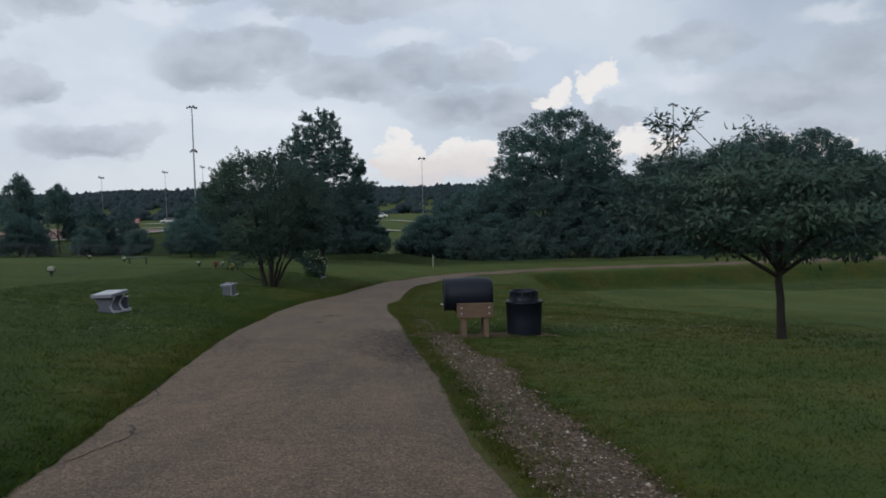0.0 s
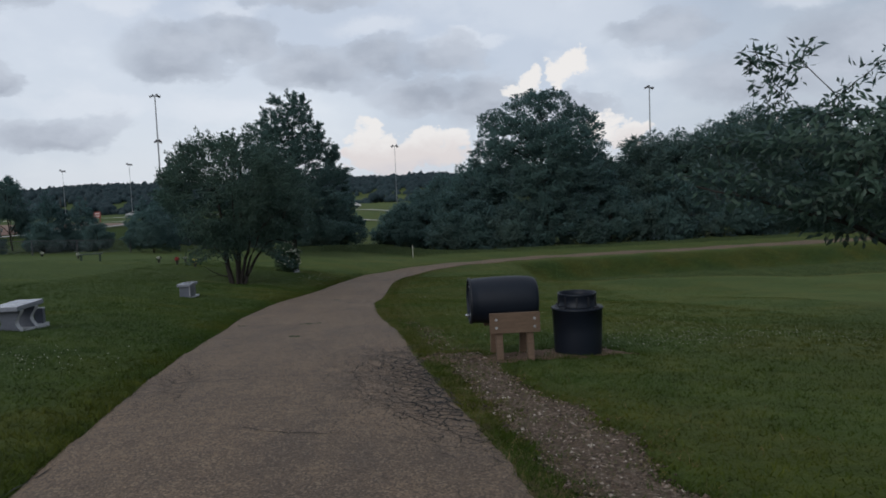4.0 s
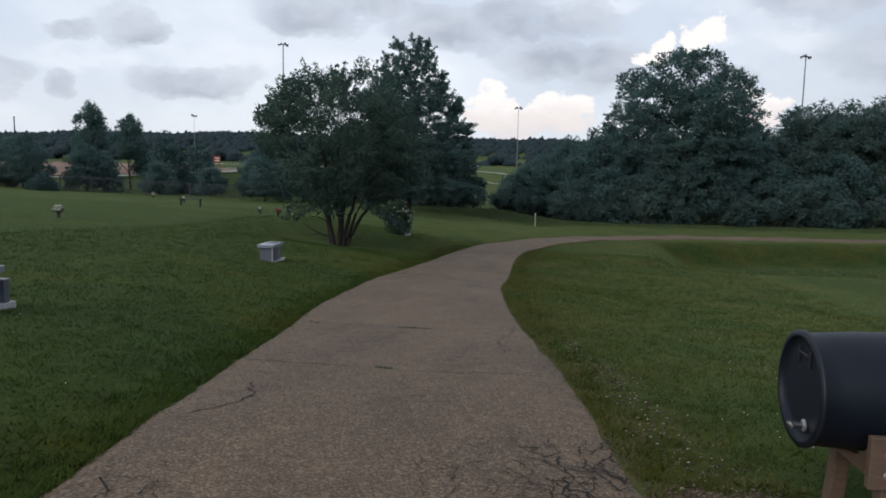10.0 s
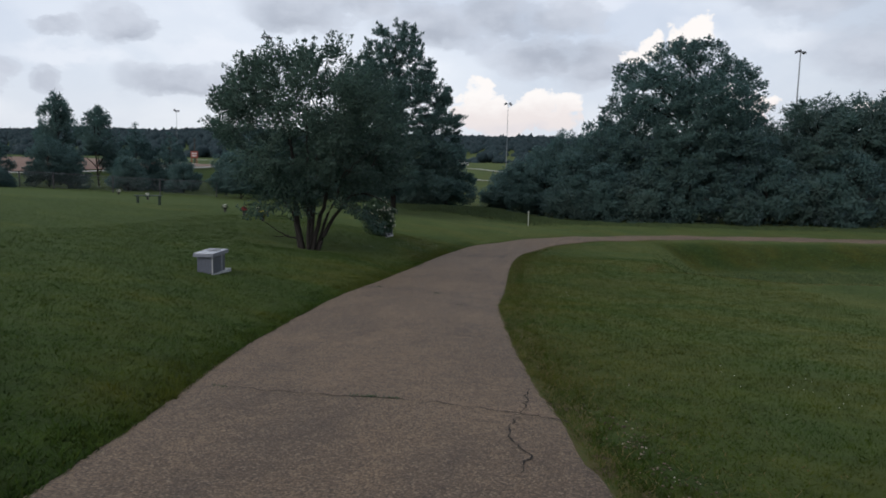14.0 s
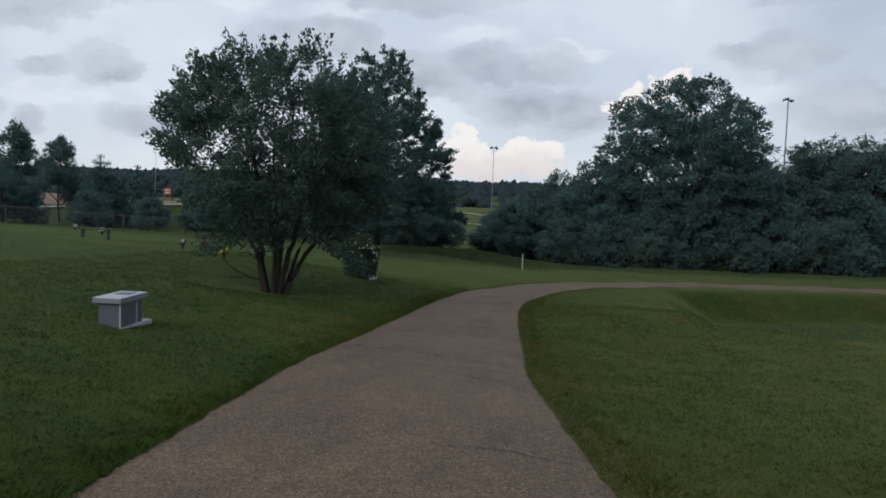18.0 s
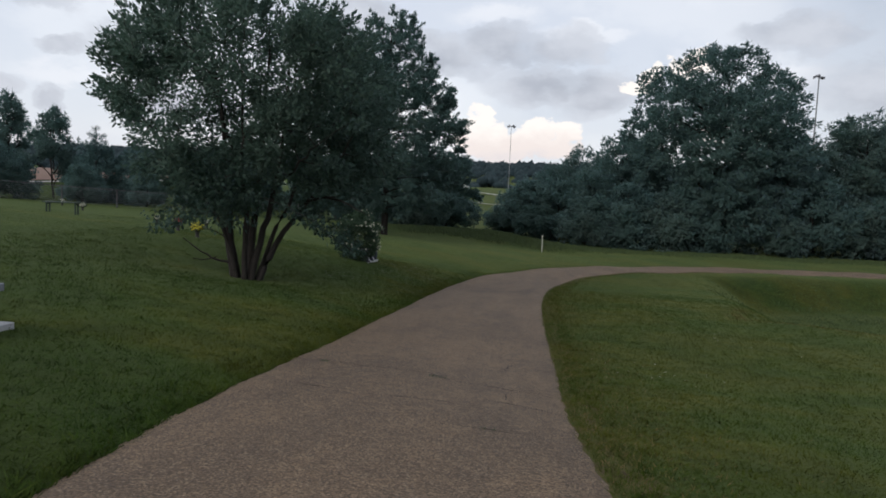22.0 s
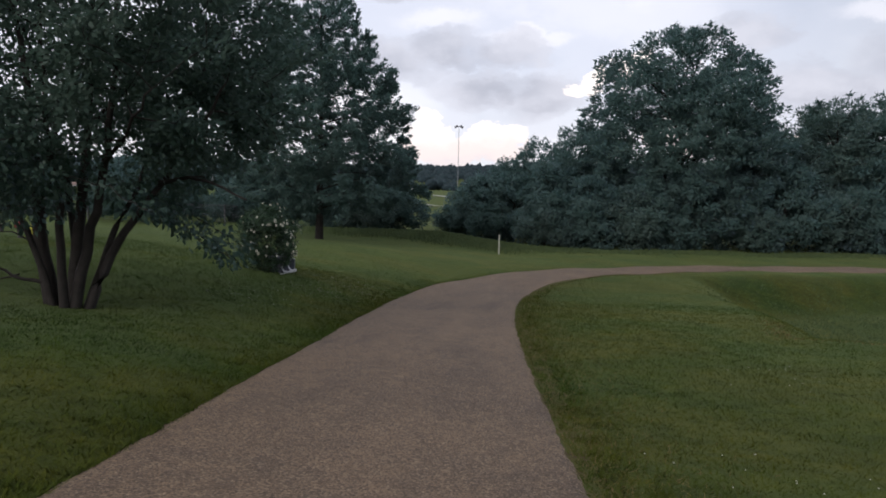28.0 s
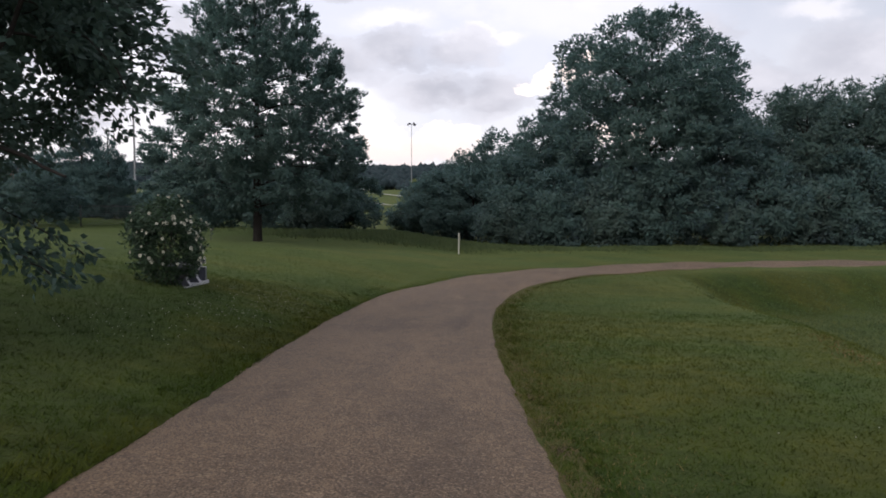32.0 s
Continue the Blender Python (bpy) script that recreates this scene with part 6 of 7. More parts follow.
def outline_side(px, py, poly, ragged, seed=3):
    """Signed metres from an outline, made uneven; negative within it."""
    best = np.full(len(px), 1e9)
    for (x0, y0), (x1, y1) in zip(poly, poly[1:] + poly[:1]):
        dx, dy = x1 - x0, y1 - y0
        u = np.clip(((px - x0) * dx + (py - y0) * dy) / (dx * dx + dy * dy), 0, 1)
        best = np.minimum(best, np.hypot(px - x0 - u * dx, py - y0 - u * dy))
    s = np.where(in_poly(px, py, poly), -best, best)
    k = seed * 1.7
    wave = np.sin(px * 2.1 + py * 1.3 + k) + 0.8 * np.sin(px * 4.7 - py * 3.9 + 2 * k) + 0.6 * np.sin(px * 9.1 + py * 10.7 + k) + 0.45 * np.sin(px * 23 - py * 17 + k) + 0.35 * np.sin(px * 41 + py * 37)
    return s + ragged * wave


def patch(name, poly, mat, lift, label, step=0.06, ragged=0.05, seed=3, on_lane=False):
    """An uneven sheet on the land that thins out at its edge."""
    P = np.array(poly)
    xs, ys = np.arange(P[:, 0].min() - 0.4, P[:, 0].max() + 0.4, step), np.arange(P[:, 1].min() - 0.4, P[:, 1].max() + 0.4, step)
    XX, YY = np.meshgrid(xs, ys)
    sd = outline_side(XX.ravel(), YY.ravel(), poly, ragged, seed).reshape(XX.shape)
    gy_, gx_ = np.gradient(sd, step)
    gl = np.hypot(gx_, gy_) + 0.3
    ok = sd < 0
    move = np.where((sd > 0) & (sd < 2 * step), sd / gl, 0)
    XX, YY = XX - move * gx_ / gl, YY - move * gy_ / gl
    ZZ = land(XX, YY) + lift * np.clip(0.15 - sd / 0.12, 0, 1) + 0.002
    if on_lane:
        u = np.clip(-near_side(XX.ravel(), YY.ravel())[0].reshape(XX.shape) / 3.15, 0, 0.5)
        ZZ = land(XX, YY) + 0.0145 + 0.03 * (1 - (2 * u - 1) ** 2)
        ok &= near_side(XX.ravel(), YY.ravel())[0].reshape(XX.shape) < -0.03
    n = len(xs)
    i, j = np.meshgrid(np.arange(len(ys) - 1), np.arange(n - 1), indexing="ij")
    keep = (ok[:-1, :-1] & ok[1:, 1:]) | (ok[1:, :-1] & ok[:-1, 1:])
    F = np.stack([i * n + j, i * n + j + 1, (i + 1) * n + j + 1, (i + 1) * n + j], -1)[keep]
    ob = link_mesh(name, poly_mesh(name, np.stack([XX, YY, ZZ], -1).reshape(-1, 3), F, True), M[mat])
    return tagged(ob, label, "ground", kind="structure")


patch("ground_gravel", GRAVEL, "gravel", 0.012, "strip of brown gravel washed out beside the lane", 0.05, 0.045, 3)
SOIL = [(-2.55, 13.3), (-2.2, 13.15), (-1.55, 13.2), (-0.75, 13.75), (-0.1, 14.1), (0.35, 13.5), (-0.3, 13.05), (-1.25, 12.65), (-1.65, 12.3), (-2.15, 12.2), (-2.45, 12.6)]
patch("ground_soil", SOIL, "soil", 0.012, "bare reddish soil worn round the drum and bin", 0.05, 0.06, 5)
SHOULDER = [(-2.3, 13.4), (-2.65, 14.6), (-3.0, 16.0), (-3.3, 17.3), (-3.75, 19.2), (-3.45, 18.9), (-3.0, 17.4), (-2.6, 16.4), (-2.25, 14.6), (-2.0, 13.5)]


def verge(name, edge, other, width, label, seed):
    """A ragged ribbon of worn ground along one edge of the lane."""
    r = np.random.default_rng(seed)
    E = spline([(*p, 0) for p in edge[::2]], 0.07)[:, :2]
    O = spline([(*p, 0) for p in other[::2]], 0.07)[:, :2]
    O = O[np.clip((np.arange(len(E)) * len(O) / len(E)).astype(int), 0, len(O) - 1)]
    out = (E - O) / np.linalg.norm(E - O, axis=1)[:, None]
    n = len(E)
    k = np.arange(n) * 0.07
    rough_ = np.convolve(r.normal(0, 1, n), np.ones(5) / 5, "same") * 1.4
    wave = 0.5 + 0.3 * np.sin(k * 0.9 + seed) * np.sin(k * 0.37) + 0.22 * np.sin(k * 3.1 + seed) + 0.3 * rough_
    w = width * np.clip(wave, 0.08, 1.5)
    V = np.stack([np.column_stack([E + out * (o[:, None] if o is not None else -0.16), land(*(E + out * (o[:, None] if o is not None else -0.16)).T) + z]) for o, z in ((None, 0.002), (w * 0.4, 0.008), (w, 0.001))], 1)
    i, j = np.meshgrid(np.arange(n - 1), np.arange(2), indexing="ij")
    F = np.stack([i * 3 + j, i * 3 + j + 1, (i + 1) * 3 + j + 1, (i + 1) * 3 + j], -1).reshape(-1, 4)
    ob = link_mesh(name, poly_mesh(name, V.reshape(-1, 3), F, True), M["verge"])
    return tagged(ob, label, "ground", kind="structure")


run = (CENTRE[:, 1] > -1) & (CENTRE[:, 1] < 62) & (CENTRE[:, 0] < 2)
verge("ground_verge_1", ER[run], EL[run], 0.34, "worn verge of brown soil and dry grass along the lane", 31)


def scatter_stones(name, poly, n, lo, hi, label, fade=0.12):
    P = np.array(poly)
    px, py = rng.uniform(P[:, 0].min() - 0.3, P[:, 0].max() + 0.3, n * 14), rng.uniform(P[:, 1].min() - 0.3, P[:, 1].max() + 0.3, n * 14)
    sd = outline_side(px, py, poly, 0.045, 3)
    ok = (rng.random(len(px)) < np.clip(0.35 - sd / fade, 0, 1)) & (near_side(px, py)[0] > -0.12)
    px, py = px[ok][:n], py[ok][:n]
    base = np.array([(1, 0, 0), (-0.5, 0.87, 0), (-0.5, -0.87, 0), (0, 0, 0.75), (0, 0, -0.6)])
    tri = np.array([(0, 1, 3), (1, 2, 3), (2, 0, 3), (1, 0, 4), (2, 1, 4), (0, 2, 4)])
    k = len(px)
    s = rng.uniform(lo, hi, (k, 1, 1)) * (1 + rng.exponential(0.25, (k, 1, 1)))
    th = rng.uniform(0, 6.283, k)
    V = np.repeat(base[None], k, 0) * s * rng.uniform(0.7, 1.3, (k, 5, 1))
    c, sn = np.cos(th)[:, None], np.sin(th)[:, None]
    V = np.stack([V[..., 0] * c - V[..., 1] * sn, V[..., 0] * sn + V[..., 1] * c, V[..., 2] * 0.7], -1)
    V[..., 0] += px[:, None]
    V[..., 1] += py[:, None]
    V[..., 2] += (land(px, py) + 0.010)[:, None] + s[:, 0] * 0.2
    F = (tri[None] + 5 * np.arange(k)[:, None, None]).reshape(-1, 3)
    ob = link_mesh(name, poly_mesh(name, V.reshape(-1, 3), F), M["pebble"])
    return tagged(ob, label, "gravel", kind="stuff")


scatter_stones("gravel_stones", GRAVEL, 15000, 0.006, 0.014, "loose brown and grey gravel stones")
scatter_stones("verge_stones", SHOULDER, 800, 0.005, 0.012, "loose stones spilled on the verge", 0.3)
scatter_stones("soil_stones", SOIL, 700, 0.005, 0.012, "loose stones on bare soil", 0.2)


# cracks: thin jagged dark ribbons laid just above the asphalt
def crack(points, width, parent, seed, jag=0.05):
    r = np.random.default_rng(seed)
    C = spline([(*p, 0) for p in points], 0.07)[:, :2]
    C = C + np.cumsum(r.normal(0, jag * 0.25, C.shape), 0) * 0.25 + r.normal(0, jag * 0.25, C.shape)
    d = np.gradient(C, axis=0)
    d /= np.linalg.norm(d, axis=1)[:, None] + 1e-9
    n = np.stack([d[:, 1], -d[:, 0]], 1)
    w = width * np.abs(r.normal(0.8, 0.4, (len(C), 1))) * np.minimum(1, np.minimum(np.arange(len(C)), np.arange(len(C))[::-1]) / 3)[:, None] + 0.001
    s = road_side(C[:, 0], C[:, 1])[0]
    u = np.clip(-s / 3.15, 0, 0.5)
    z = land(C[:, 0], C[:, 1]) + 0.016 + 0.03 * (1 - (2 * u - 1) ** 2)
    on = s < 0.0
    V = np.concatenate([np.column_stack([C - n * w, z]), np.column_stack([C + n * w, z])])
    k = len(C)
    F = [(a, a + 1, k + a + 1, k + a) for a in range(k - 1) if on[a] and on[a + 1]]
    if not F:
        return
    link_mesh("crack", poly_mesh("crack", V, np.array(F)), M["crack"], parent)


NEAR_CRACKS = [[(-4.39, 11.0), (-4.12, 11.12), (-3.63, 11.39), (-3.2, 11.5)], [(-5.07, 11.25), (-4.8, 10.95), (-4.73, 10.86), (-4.39, 11.01)],
               [(-5.29, 12.18), (-4.99, 11.66), (-4.76, 11.28)], [(-3.16, 12.55), (-3.08, 12.24), (-3.06, 11.68), (-2.85, 11.1)],
               [(-3.0, 13.3), (-2.92, 12.66), (-2.82, 11.88)], [(-4.0, 6.3), (-3.9, 6.9), (-4.25, 7.6), (-4.3, 8.3)], [(-3.4, 4.6), (-3.3, 5.4), (-3.6, 5.9)],
               [(-5.6, 13.3), (-5.45, 13.9), (-5.75, 14.5)], [(-2.5, 9.0), (-3.0, 8.95), (-3.5, 9.1)]]
MIDDLE_CRACKS = [[(-4.5, 15.65), (-4.97, 15.66), (-5.6, 15.55), (-6.3, 15.45)], [(-3.3, 15.9), (-3.9, 15.85), (-4.5, 15.65)],
                 [(-5.2, 18.72), (-5.6, 18.7), (-6.3, 18.6), (-6.95, 18.55)], [(-3.75, 18.5), (-4.4, 18.6), (-5.2, 18.72)],
                 [(-4.3, 18.5), (-4.25, 17.9), (-4.05, 17.4), (-4.1, 17.0)], [(-4.35, 19.6), (-4.3, 18.9), (-4.3, 18.5)], [(-5.0, 22.3), (-5.6, 22.4), (-6.3, 22.3)]]
FAR_CRACKS = [[(-9.11, 28.42), (-8.8, 28.5), (-8.24, 28.56), (-7.69, 28.75), (-7.34, 28.51), (-6.94, 28.45), (-6.57, 28.46), (-6.17, 28.41)],
              [(-7.66, 27.02), (-7.33, 27.1), (-6.95, 27.15), (-6.77, 27.19)], [(-6.8, 27.62), (-6.48, 27.63), (-6.05, 27.49)],
              [(-6.63, 28.23), (-6.59, 27.92), (-6.5, 27.66)], [(-6.5, 28.42), (-6.46, 28.68), (-6.19, 28.88)], [(-8.71, 27.13), (-8.21, 27.0), (-8.09, 27.01)],
              [(-6.93, 30.49), (-6.93, 30.01), (-6.86, 29.6)], [(-6.97, 26.22), (-6.4, 26.3), (-5.94, 26.41)]]
for a, c in enumerate(NEAR_CRACKS + MIDDLE_CRACKS + FAR_CRACKS):
    crack(c, 0.0055, road, 200 + a, 0.07)
# a net of cracks on the broken side
STEP = 0.11
net = {}
for iy in range(62):
    for ix in range(13):
        y = 7.2 + iy * STEP
        x = np.interp(y, [4.8, 8.7, 12.8, 15.9], [-0.25, -1.3, -2.4, -3.25]) - 0.04 - (ix + 0.5 * (iy % 2)) * STEP
        net[ix, iy] = (x + rng.normal(0, 0.031), y + rng.normal(0, 0.031))
NV, NF = [], []


def net_line(p, q, w):
    """One jagged tapering crack between two knots of the net."""
    p, q = np.array(p), np.array(q)
    d = (q - p) / (np.linalg.norm(q - p) + 1e-9)
    n = np.array([d[1], -d[0]])
    k = 5
    C = np.array([p + (q - p) * a / (k - 1) + n * (rng.normal(0, 0.011) if 0 < a < k - 1 else 0) for a in range(k)])
    s = near_side(C[:, 0], C[:, 1])[0]
    if (s > -0.01).any():
        return
    u = np.clip(-s / 3.15, 0, 0.5)
    z = land(C[:, 0], C[:, 1]) + 0.0185 + 0.03 * (1 - (2 * u - 1) ** 2)
    ww = w * rng.uniform(0.6, 1.4, (k, 1))
    o = len(NV)
    NV.extend(np.concatenate([np.column_stack([C - n * ww, z]), np.column_stack([C + n * ww, z])]).tolist())
    NF.extend((o + a, o + a + 1, o + k + a + 1, o + k + a) for a in range(k - 1))


for (ix, iy), p in net.items():
    for q in ((ix + 1, iy), (ix + (iy % 2), iy + 1), (ix - 1 + (iy % 2), iy + 1)):
        if q in net:
            c = net[q]
            edge_ = -float(near_side(np.array([p[0]]), np.array([p[1]]))[0][0])
            worn = math.exp(-((p[1] - 11.3) / 2.5) ** 4) * math.exp(-(max(edge_ - 0.25, 0) / 0.8) ** 2)
            if rng.random() < 0.92 * worn:
                net_line(p, c, (0.0014 + 0.0052 * worn * max(0.25, 1 - edge_ / 0.9)) * rng.uniform(0.4, 1.8))
# a smaller net on the opposite edge
for iy in range(24):
    for ix in range(5):
        y = 9.4 + iy * 0.13
        a_ = (ix + 0.5 * (iy % 2)) * 0.13 + 0.05
        net[100 + ix, iy] = (np.interp(y, [8.2, 12.1], [-4.45, -5.5]) + a_ + rng.normal(0, 0.036), y + rng.normal(0, 0.036))
for (ix, iy), p in net.items():
    if ix >= 100:
        for q in ((ix + 1, iy), (ix + (iy % 2), iy + 1), (ix - 1 + (iy % 2), iy + 1)):
            if q in net and rng.random() < 0.55 * math.exp(-((p[1] - 10.9) / 1.3) ** 2):
                net_line(p, net[q], 0.0026 * rng.uniform(0.4, 1.7))
tagged(link_mesh("crack_net", poly_mesh("crack_net", np.array(NV), np.array(NF)), M["crack"], road, "net of dark cracks in the broken asphalt"), kind="stuff")


# grass: blades near the lane, coarser tufts farther off
def grass(name, px, py, h, w, mat, label, lean=0.5, seed=1):
    r = np.random.default_rng(seed)
    n = len(px)
    th = r.uniform(0, 6.283, n)
    hh = h * r.uniform(0.5, 1.3, n)
    ww = w * r.uniform(0.7, 1.3, n)
    z = land(px, py)
    lx, ly = r.normal(0, lean, n) * hh, r.normal(0, lean, n) * hh
    dx, dy = np.cos(th) * ww / 2, np.sin(th) * ww / 2
    V = np.stack([np.stack([px - dx, py - dy, z - 0.01], 1), np.stack([px + dx, py + dy, z - 0.01], 1), np.stack([px + lx, py + ly, z + hh], 1)], 1).reshape(-1, 3)
    ob = link_mesh(name, poly_mesh(name, V, np.arange(3 * n).reshape(-1, 3)), M[mat])
    return tagged(ob, label, "grass", kind="stuff")


def lawn_points(n, x0, x1, y0, y1, d0, thin, floor, seed, side=None, bare_share=0.10):
    """Places on the lawn, thick at the lane's edge and thinning out over so many metres."""
    r = np.random.default_rng(seed)
    px, py = r.uniform(x0, x1, n), r.uniform(y0, y1, n)
    s, right = near_side(px, py)
    p = np.exp(-np.clip(s, 0, None) / thin) * np.exp(-np.clip(py - 40, 0, None) / 7) + floor * np.exp(-np.clip(py - 45, 0, None) / 9)
    p = p * np.clip((px + 30) / 12, 0, 1)
    ok = (s > d0) & (r.random(n) < p)
    if side is not None:
        ok &= right == side
    px, py = px[ok], py[ok]
    keep = np.ones(len(px))
    for poly, share in [(GRAVEL, bare_share), (SOIL, 0.25), (SHOULDER, 0.16)]:
        sd = outline_side(px, py, poly, 0.06, 3)
        keep = np.minimum(keep, np.clip(0.45 + sd / 0.16, share, 1))
    ok = r.random(len(px)) < keep
    return px[ok], py[ok]


def tuft_points(n, per, spread, x0, x1, y0, y1, lo, hi, seed, side=None):
    """Clumps of blades in a band beside the lane."""
    r = np.random.default_rng(seed)
    px, py = r.uniform(x0, x1, n), r.uniform(y0, y1, n)
    s, right = near_side(px, py)
    ok = (s > lo) & (s < hi)
    if side is not None:
        ok &= right == side
    px, py = np.repeat(px[ok], per), np.repeat(py[ok], per)
    return px + r.normal(0, spread, len(px)), py + r.normal(0, spread, len(px))


grass("grass_blades", *lawn_points(2700000, -30, 7, 1.5, 60, -0.04, 2.8, 0.16, 5), 0.024, 0.013, "blade", "short mown grass beside the lane", 1.7, 6)
grass("grass_edge_tufts", *lawn_points(1500000, -13, 3, 1.5, 62, -0.05, 0.16, 0.0, 7, None, 0.02), 0.045, 0.010, "blade", "longer grass fringing the asphalt", 1.1, 8)
grass("grass_dry_fringe", *lawn_points(1400000, -13, 3, 5, 62, -0.05, 0.38, 0.0, 9, True, 0.15), 0.028, 0.012, "dry", "dry yellowish grass along the verge", 1.5, 10)
grass("grass_verge_clumps", *tuft_points(16000, 14, 0.035, -12, 3, 1.5, 50, -0.02, 0.45, 21), 0.060, 0.010, "blade", "clumps of longer grass along the lane", 0.7, 22)
grass("grass_gravel_tufts", *tuft_points(9000, 16, 0.04, -4, 3, 1.5, 16, -0.03, 0.16, 23, True), 0.055, 0.010, "blade", "tufts growing between asphalt and gravel", 0.7, 24)


grass("lawn_tufts", *tuft_points(40000, 8, 0.06, -20, 7, 1.5, 46, 0.25, 9.0, 27), 0.038, 0.013, "blade", "uneven tufts standing in the lawn", 1.2, 28)


def rim_tufts(poly, n, per, seed, reach=0.13):
    """Clumps scattered over the ragged rim of a bare patch."""
    r = np.random.default_rng(seed)
    P = np.array(poly)
    px, py = r.uniform(P[:, 0].min() - 0.3, P[:, 0].max() + 0.3, n), r.uniform(P[:, 1].min() - 0.3, P[:, 1].max() + 0.3, n)
    sd = outline_side(px, py, poly, 0.045, 3)
    ok = (np.abs(sd) < reach * r.uniform(0.1, 1.4, n)) & (near_side(px, py)[0] > 0.0)
    px, py = np.repeat(px[ok], per), np.repeat(py[ok], per)
    return px + r.normal(0, 0.04, len(px)), py + r.normal(0, 0.04, len(px))


grass("gravel_rim_tufts", *rim_tufts(GRAVEL, 5200, 16, 41, 0.15), 0.040, 0.010, "blade", "tufts straggling over the gravel's rim", 1.0, 42)
grass("gravel_rim_dry_tufts", *rim_tufts(GRAVEL, 2600, 14, 43, 0.22), 0.034, 0.010, "dry", "dry tufts straggling over the gravel", 1.2, 44)
grass("soil_rim_tufts", *rim_tufts(SOIL, 900, 16, 45, 0.14), 0.045, 0.010, "blade", "tufts round the worn soil", 0.9, 46)
r_ = np.random.default_rng(13)
bx, by = r_.normal(-15.5, 3.6, 26000), r_.normal(74.5, 1.7, 26000)
grass("tall_grass", bx, by, 0.17, 0.06, "rough_grass", "uncut tall grass on the bank before the gap", 0.35, 14)
bx = r_.uniform(-12, 60, 30000)
by = np.interp(bx, [-12, -5, 3, 10, 26, 60], [74.6, 74.6, 76.6, 78.0, 82.6, 93.6]) + r_.normal(0, 1.0, 30000)
grass("thicket_grass", bx, by, 0.12, 0.06, "rough_grass", "rough grass at the foot of the thicket", 0.4, 15)


r_ = np.random.default_rng(71)
bx, by = r_.uniform(-3, 34, 420000), r_.uniform(38, 74, 420000)
dep = hollow_depth(bx, by)
comb = np.sin(bx * 2.3 + 0.5 * by) + 0.7 * np.sin(bx * 5.1 - 0.6 * by + 2)
ok = (r_.random(len(bx)) < np.clip((dep - 0.12) * 0.8, 0, 1) * np.where(by > 50, 0.62, 0.30) * np.where(comb > -0.7, 1.0, 0.45))
grass("hollow_grass", bx[ok], by[ok], 0.06, 0.05, "rough_grass", "longer uncut grass on the slopes of the hollow", 0.6, 72)
lip = np.abs(hollow_depth(bx, by) - 0.02) < np.abs(r_.normal(0, 0.045, len(bx)))
grass("crest_dry_grass", bx[lip & (by < 43)], by[lip & (by < 43)], 0.026, 0.03, "dry", "dry pale grass along the hollow's lip", 1.5, 73)


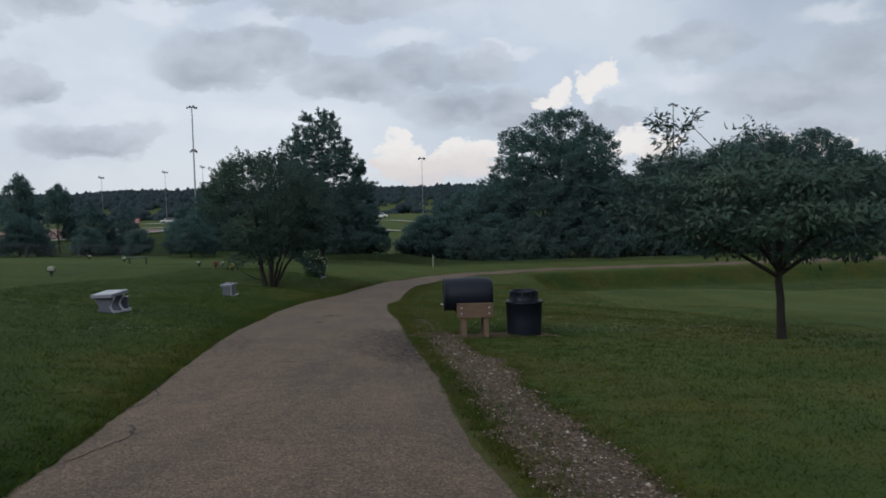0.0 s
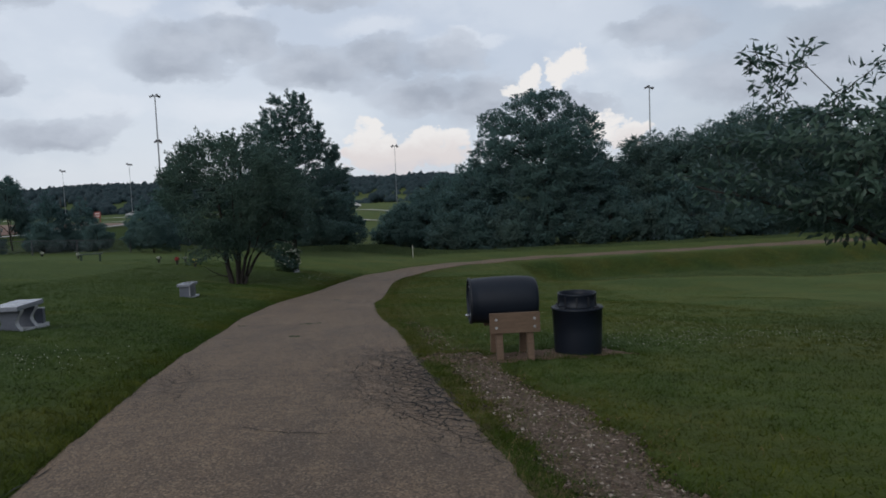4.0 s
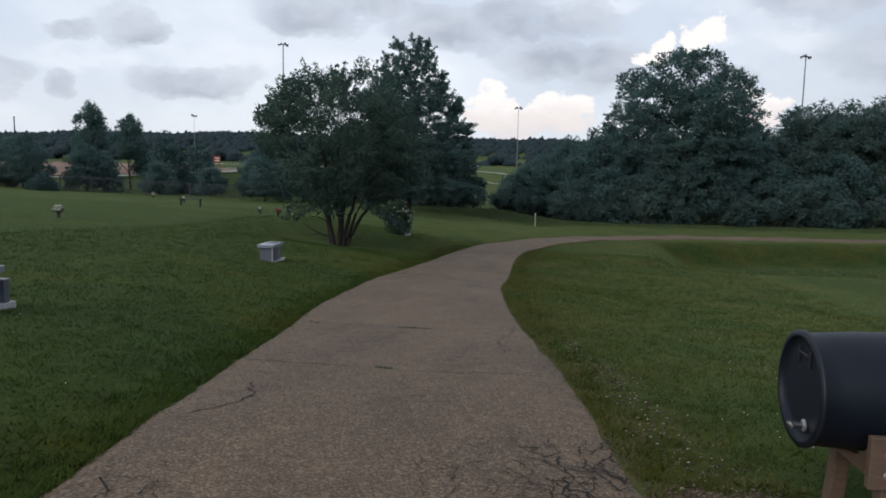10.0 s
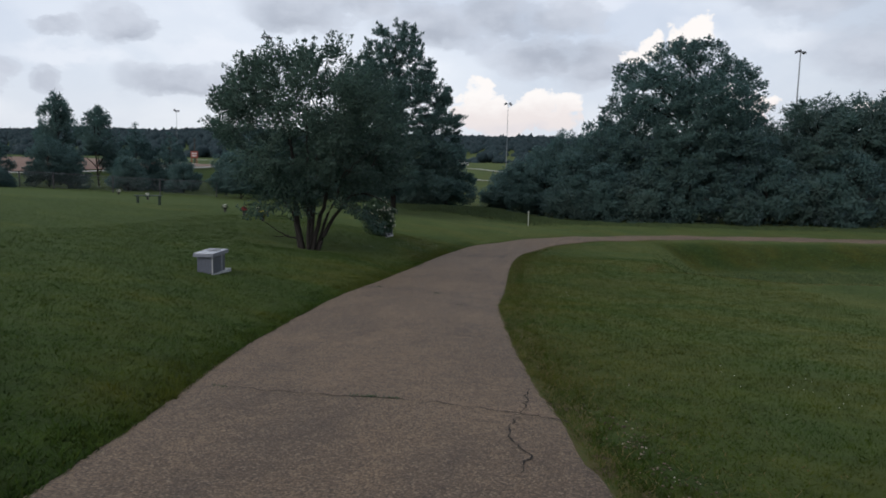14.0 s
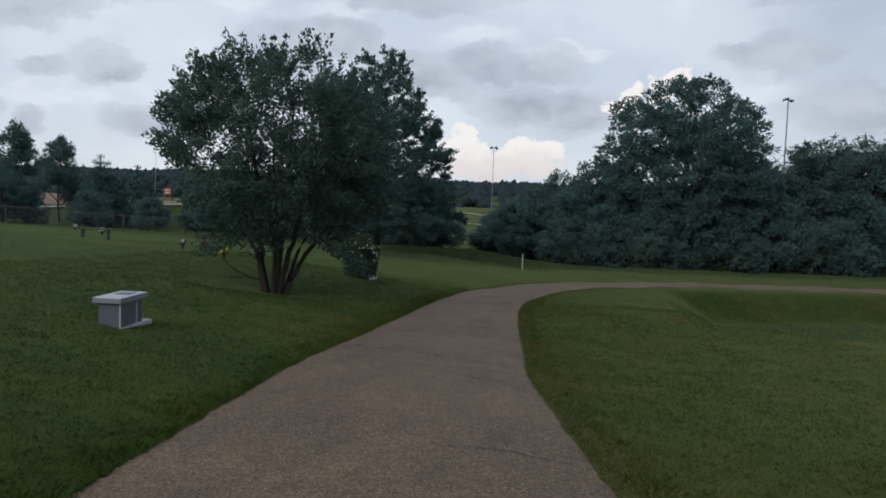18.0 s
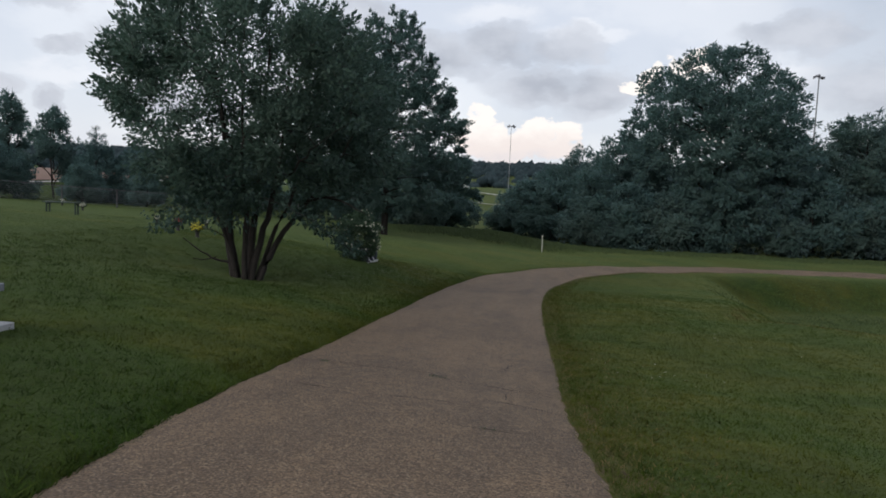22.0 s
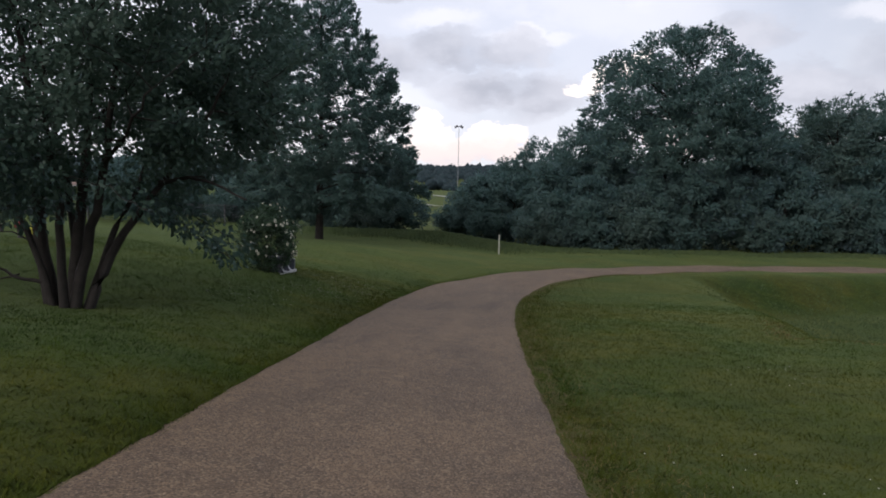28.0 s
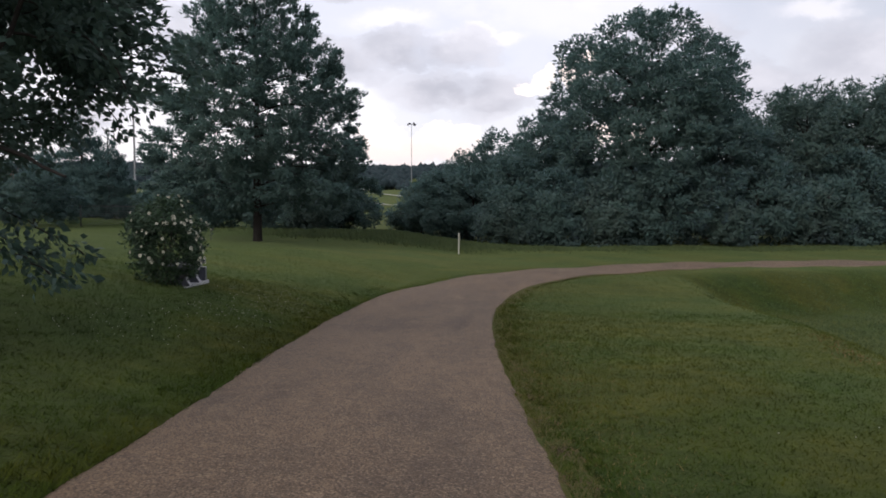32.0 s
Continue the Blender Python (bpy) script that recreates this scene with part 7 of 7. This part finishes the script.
# white clover heads in drifts
def clover(name, drifts, seed):
    r = np.random.default_rng(seed)
    pts = []
    for x, y, sx, sy, n in drifts:
        pts.append(np.column_stack([r.normal(x, sx, n), r.normal(y, sy, n)]))
    P = np.concatenate(pts)
    s = road_side(P[:, 0], P[:, 1])[0]
    P = P[s > 0.15]
    n = len(P)
    base = np.array([(1, 0, 0), (0, 1, 0), (-1, 0, 0), (0, -1, 0), (0, 0, 0.9), (0, 0, -0.8)])
    tri = np.array([(0, 1, 4), (1, 2, 4), (2, 3, 4), (3, 0, 4), (1, 0, 5), (2, 1, 5), (3, 2, 5), (0, 3, 5)])
    V = base[None] * r.uniform(0.005, 0.0085, (n, 1, 1))
    V = V + np.column_stack([P, land(P[:, 0], P[:, 1]) + r.uniform(0.035, 0.06, n)])[:, None]
    ob = link_mesh(name, poly_mesh(name, V.reshape(-1, 3), (tri[None] + 6 * np.arange(n)[:, None, None]).reshape(-1, 3)), M["clover"])
    return tagged(ob, "white clover heads scattered in the lawn", "clover", kind="stuff")


clover("clover_flowers", [(1.2, 14.8, 1.3, 0.6, 240), (2.6, 15.6, 1.6, 0.5, 160), (0.9, 17.6, 0.9, 0.5, 60), (-7.2, 11.9, 0.5, 0.45, 110), (-12.5, 38.8, 0.6, 0.5, 60),
                          (-11.9, 41.6, 0.5, 1.0, 160), (-11.8, 44.0, 0.5, 0.9, 110), (-4.8, 31.5, 0.7, 0.5, 22), (-3.5, 36, 0.9, 0.6, 20), (-0.6, 17.9, 0.7, 0.5, 40), (-1.4, 21.0, 0.8, 0.5, 24), (-9.6, 13.6, 1.2, 0.8, 30)], 17)


# weeds rooted in the cross cracks
r_ = np.random.default_rng(57)
wx, wy = [], []
for x, y, n in ((-4.97, 15.65, 60), (-5.6, 18.7, 70), (-5.4, 18.72, 25), (-5.75, 18.68, 20), (-7.0, 18.55, 20), (-7.5, 28.6, 30), (-8.85, 28.5, 15), (-6.5, 15.45, 25), (-6.5, 26.3, 10)):
    wx.append(r_.normal(x, 0.05, n))
    wy.append(r_.normal(y, 0.014, n))
wx, wy = np.concatenate(wx), np.concatenate(wy)
th, hh = r_.uniform(0, 6.283, len(wx)), r_.uniform(0.012, 0.035, len(wx))
u_ = np.clip(-near_side(wx, wy)[0] / 3.15, 0, 0.5)
wz = land(wx, wy) + 0.010 + 0.03 * (1 - (2 * u_ - 1) ** 2)
V = np.stack([np.stack([wx - 0.005 * np.cos(th), wy - 0.005 * np.sin(th), wz], 1), np.stack([wx + 0.005 * np.cos(th), wy + 0.005 * np.sin(th), wz], 1),
              np.stack([wx + r_.normal(0, 0.015, len(wx)), wy + r_.normal(0, 0.015, len(wx)), wz + hh], 1)], 1).reshape(-1, 3)
tagged(link_mesh("crack_weeds", poly_mesh("crack_weeds", V, np.arange(len(V)).reshape(-1, 3)), M["leaf_rose"]), "small dark weeds rooted in the cracks", "weeds", kind="stuff")
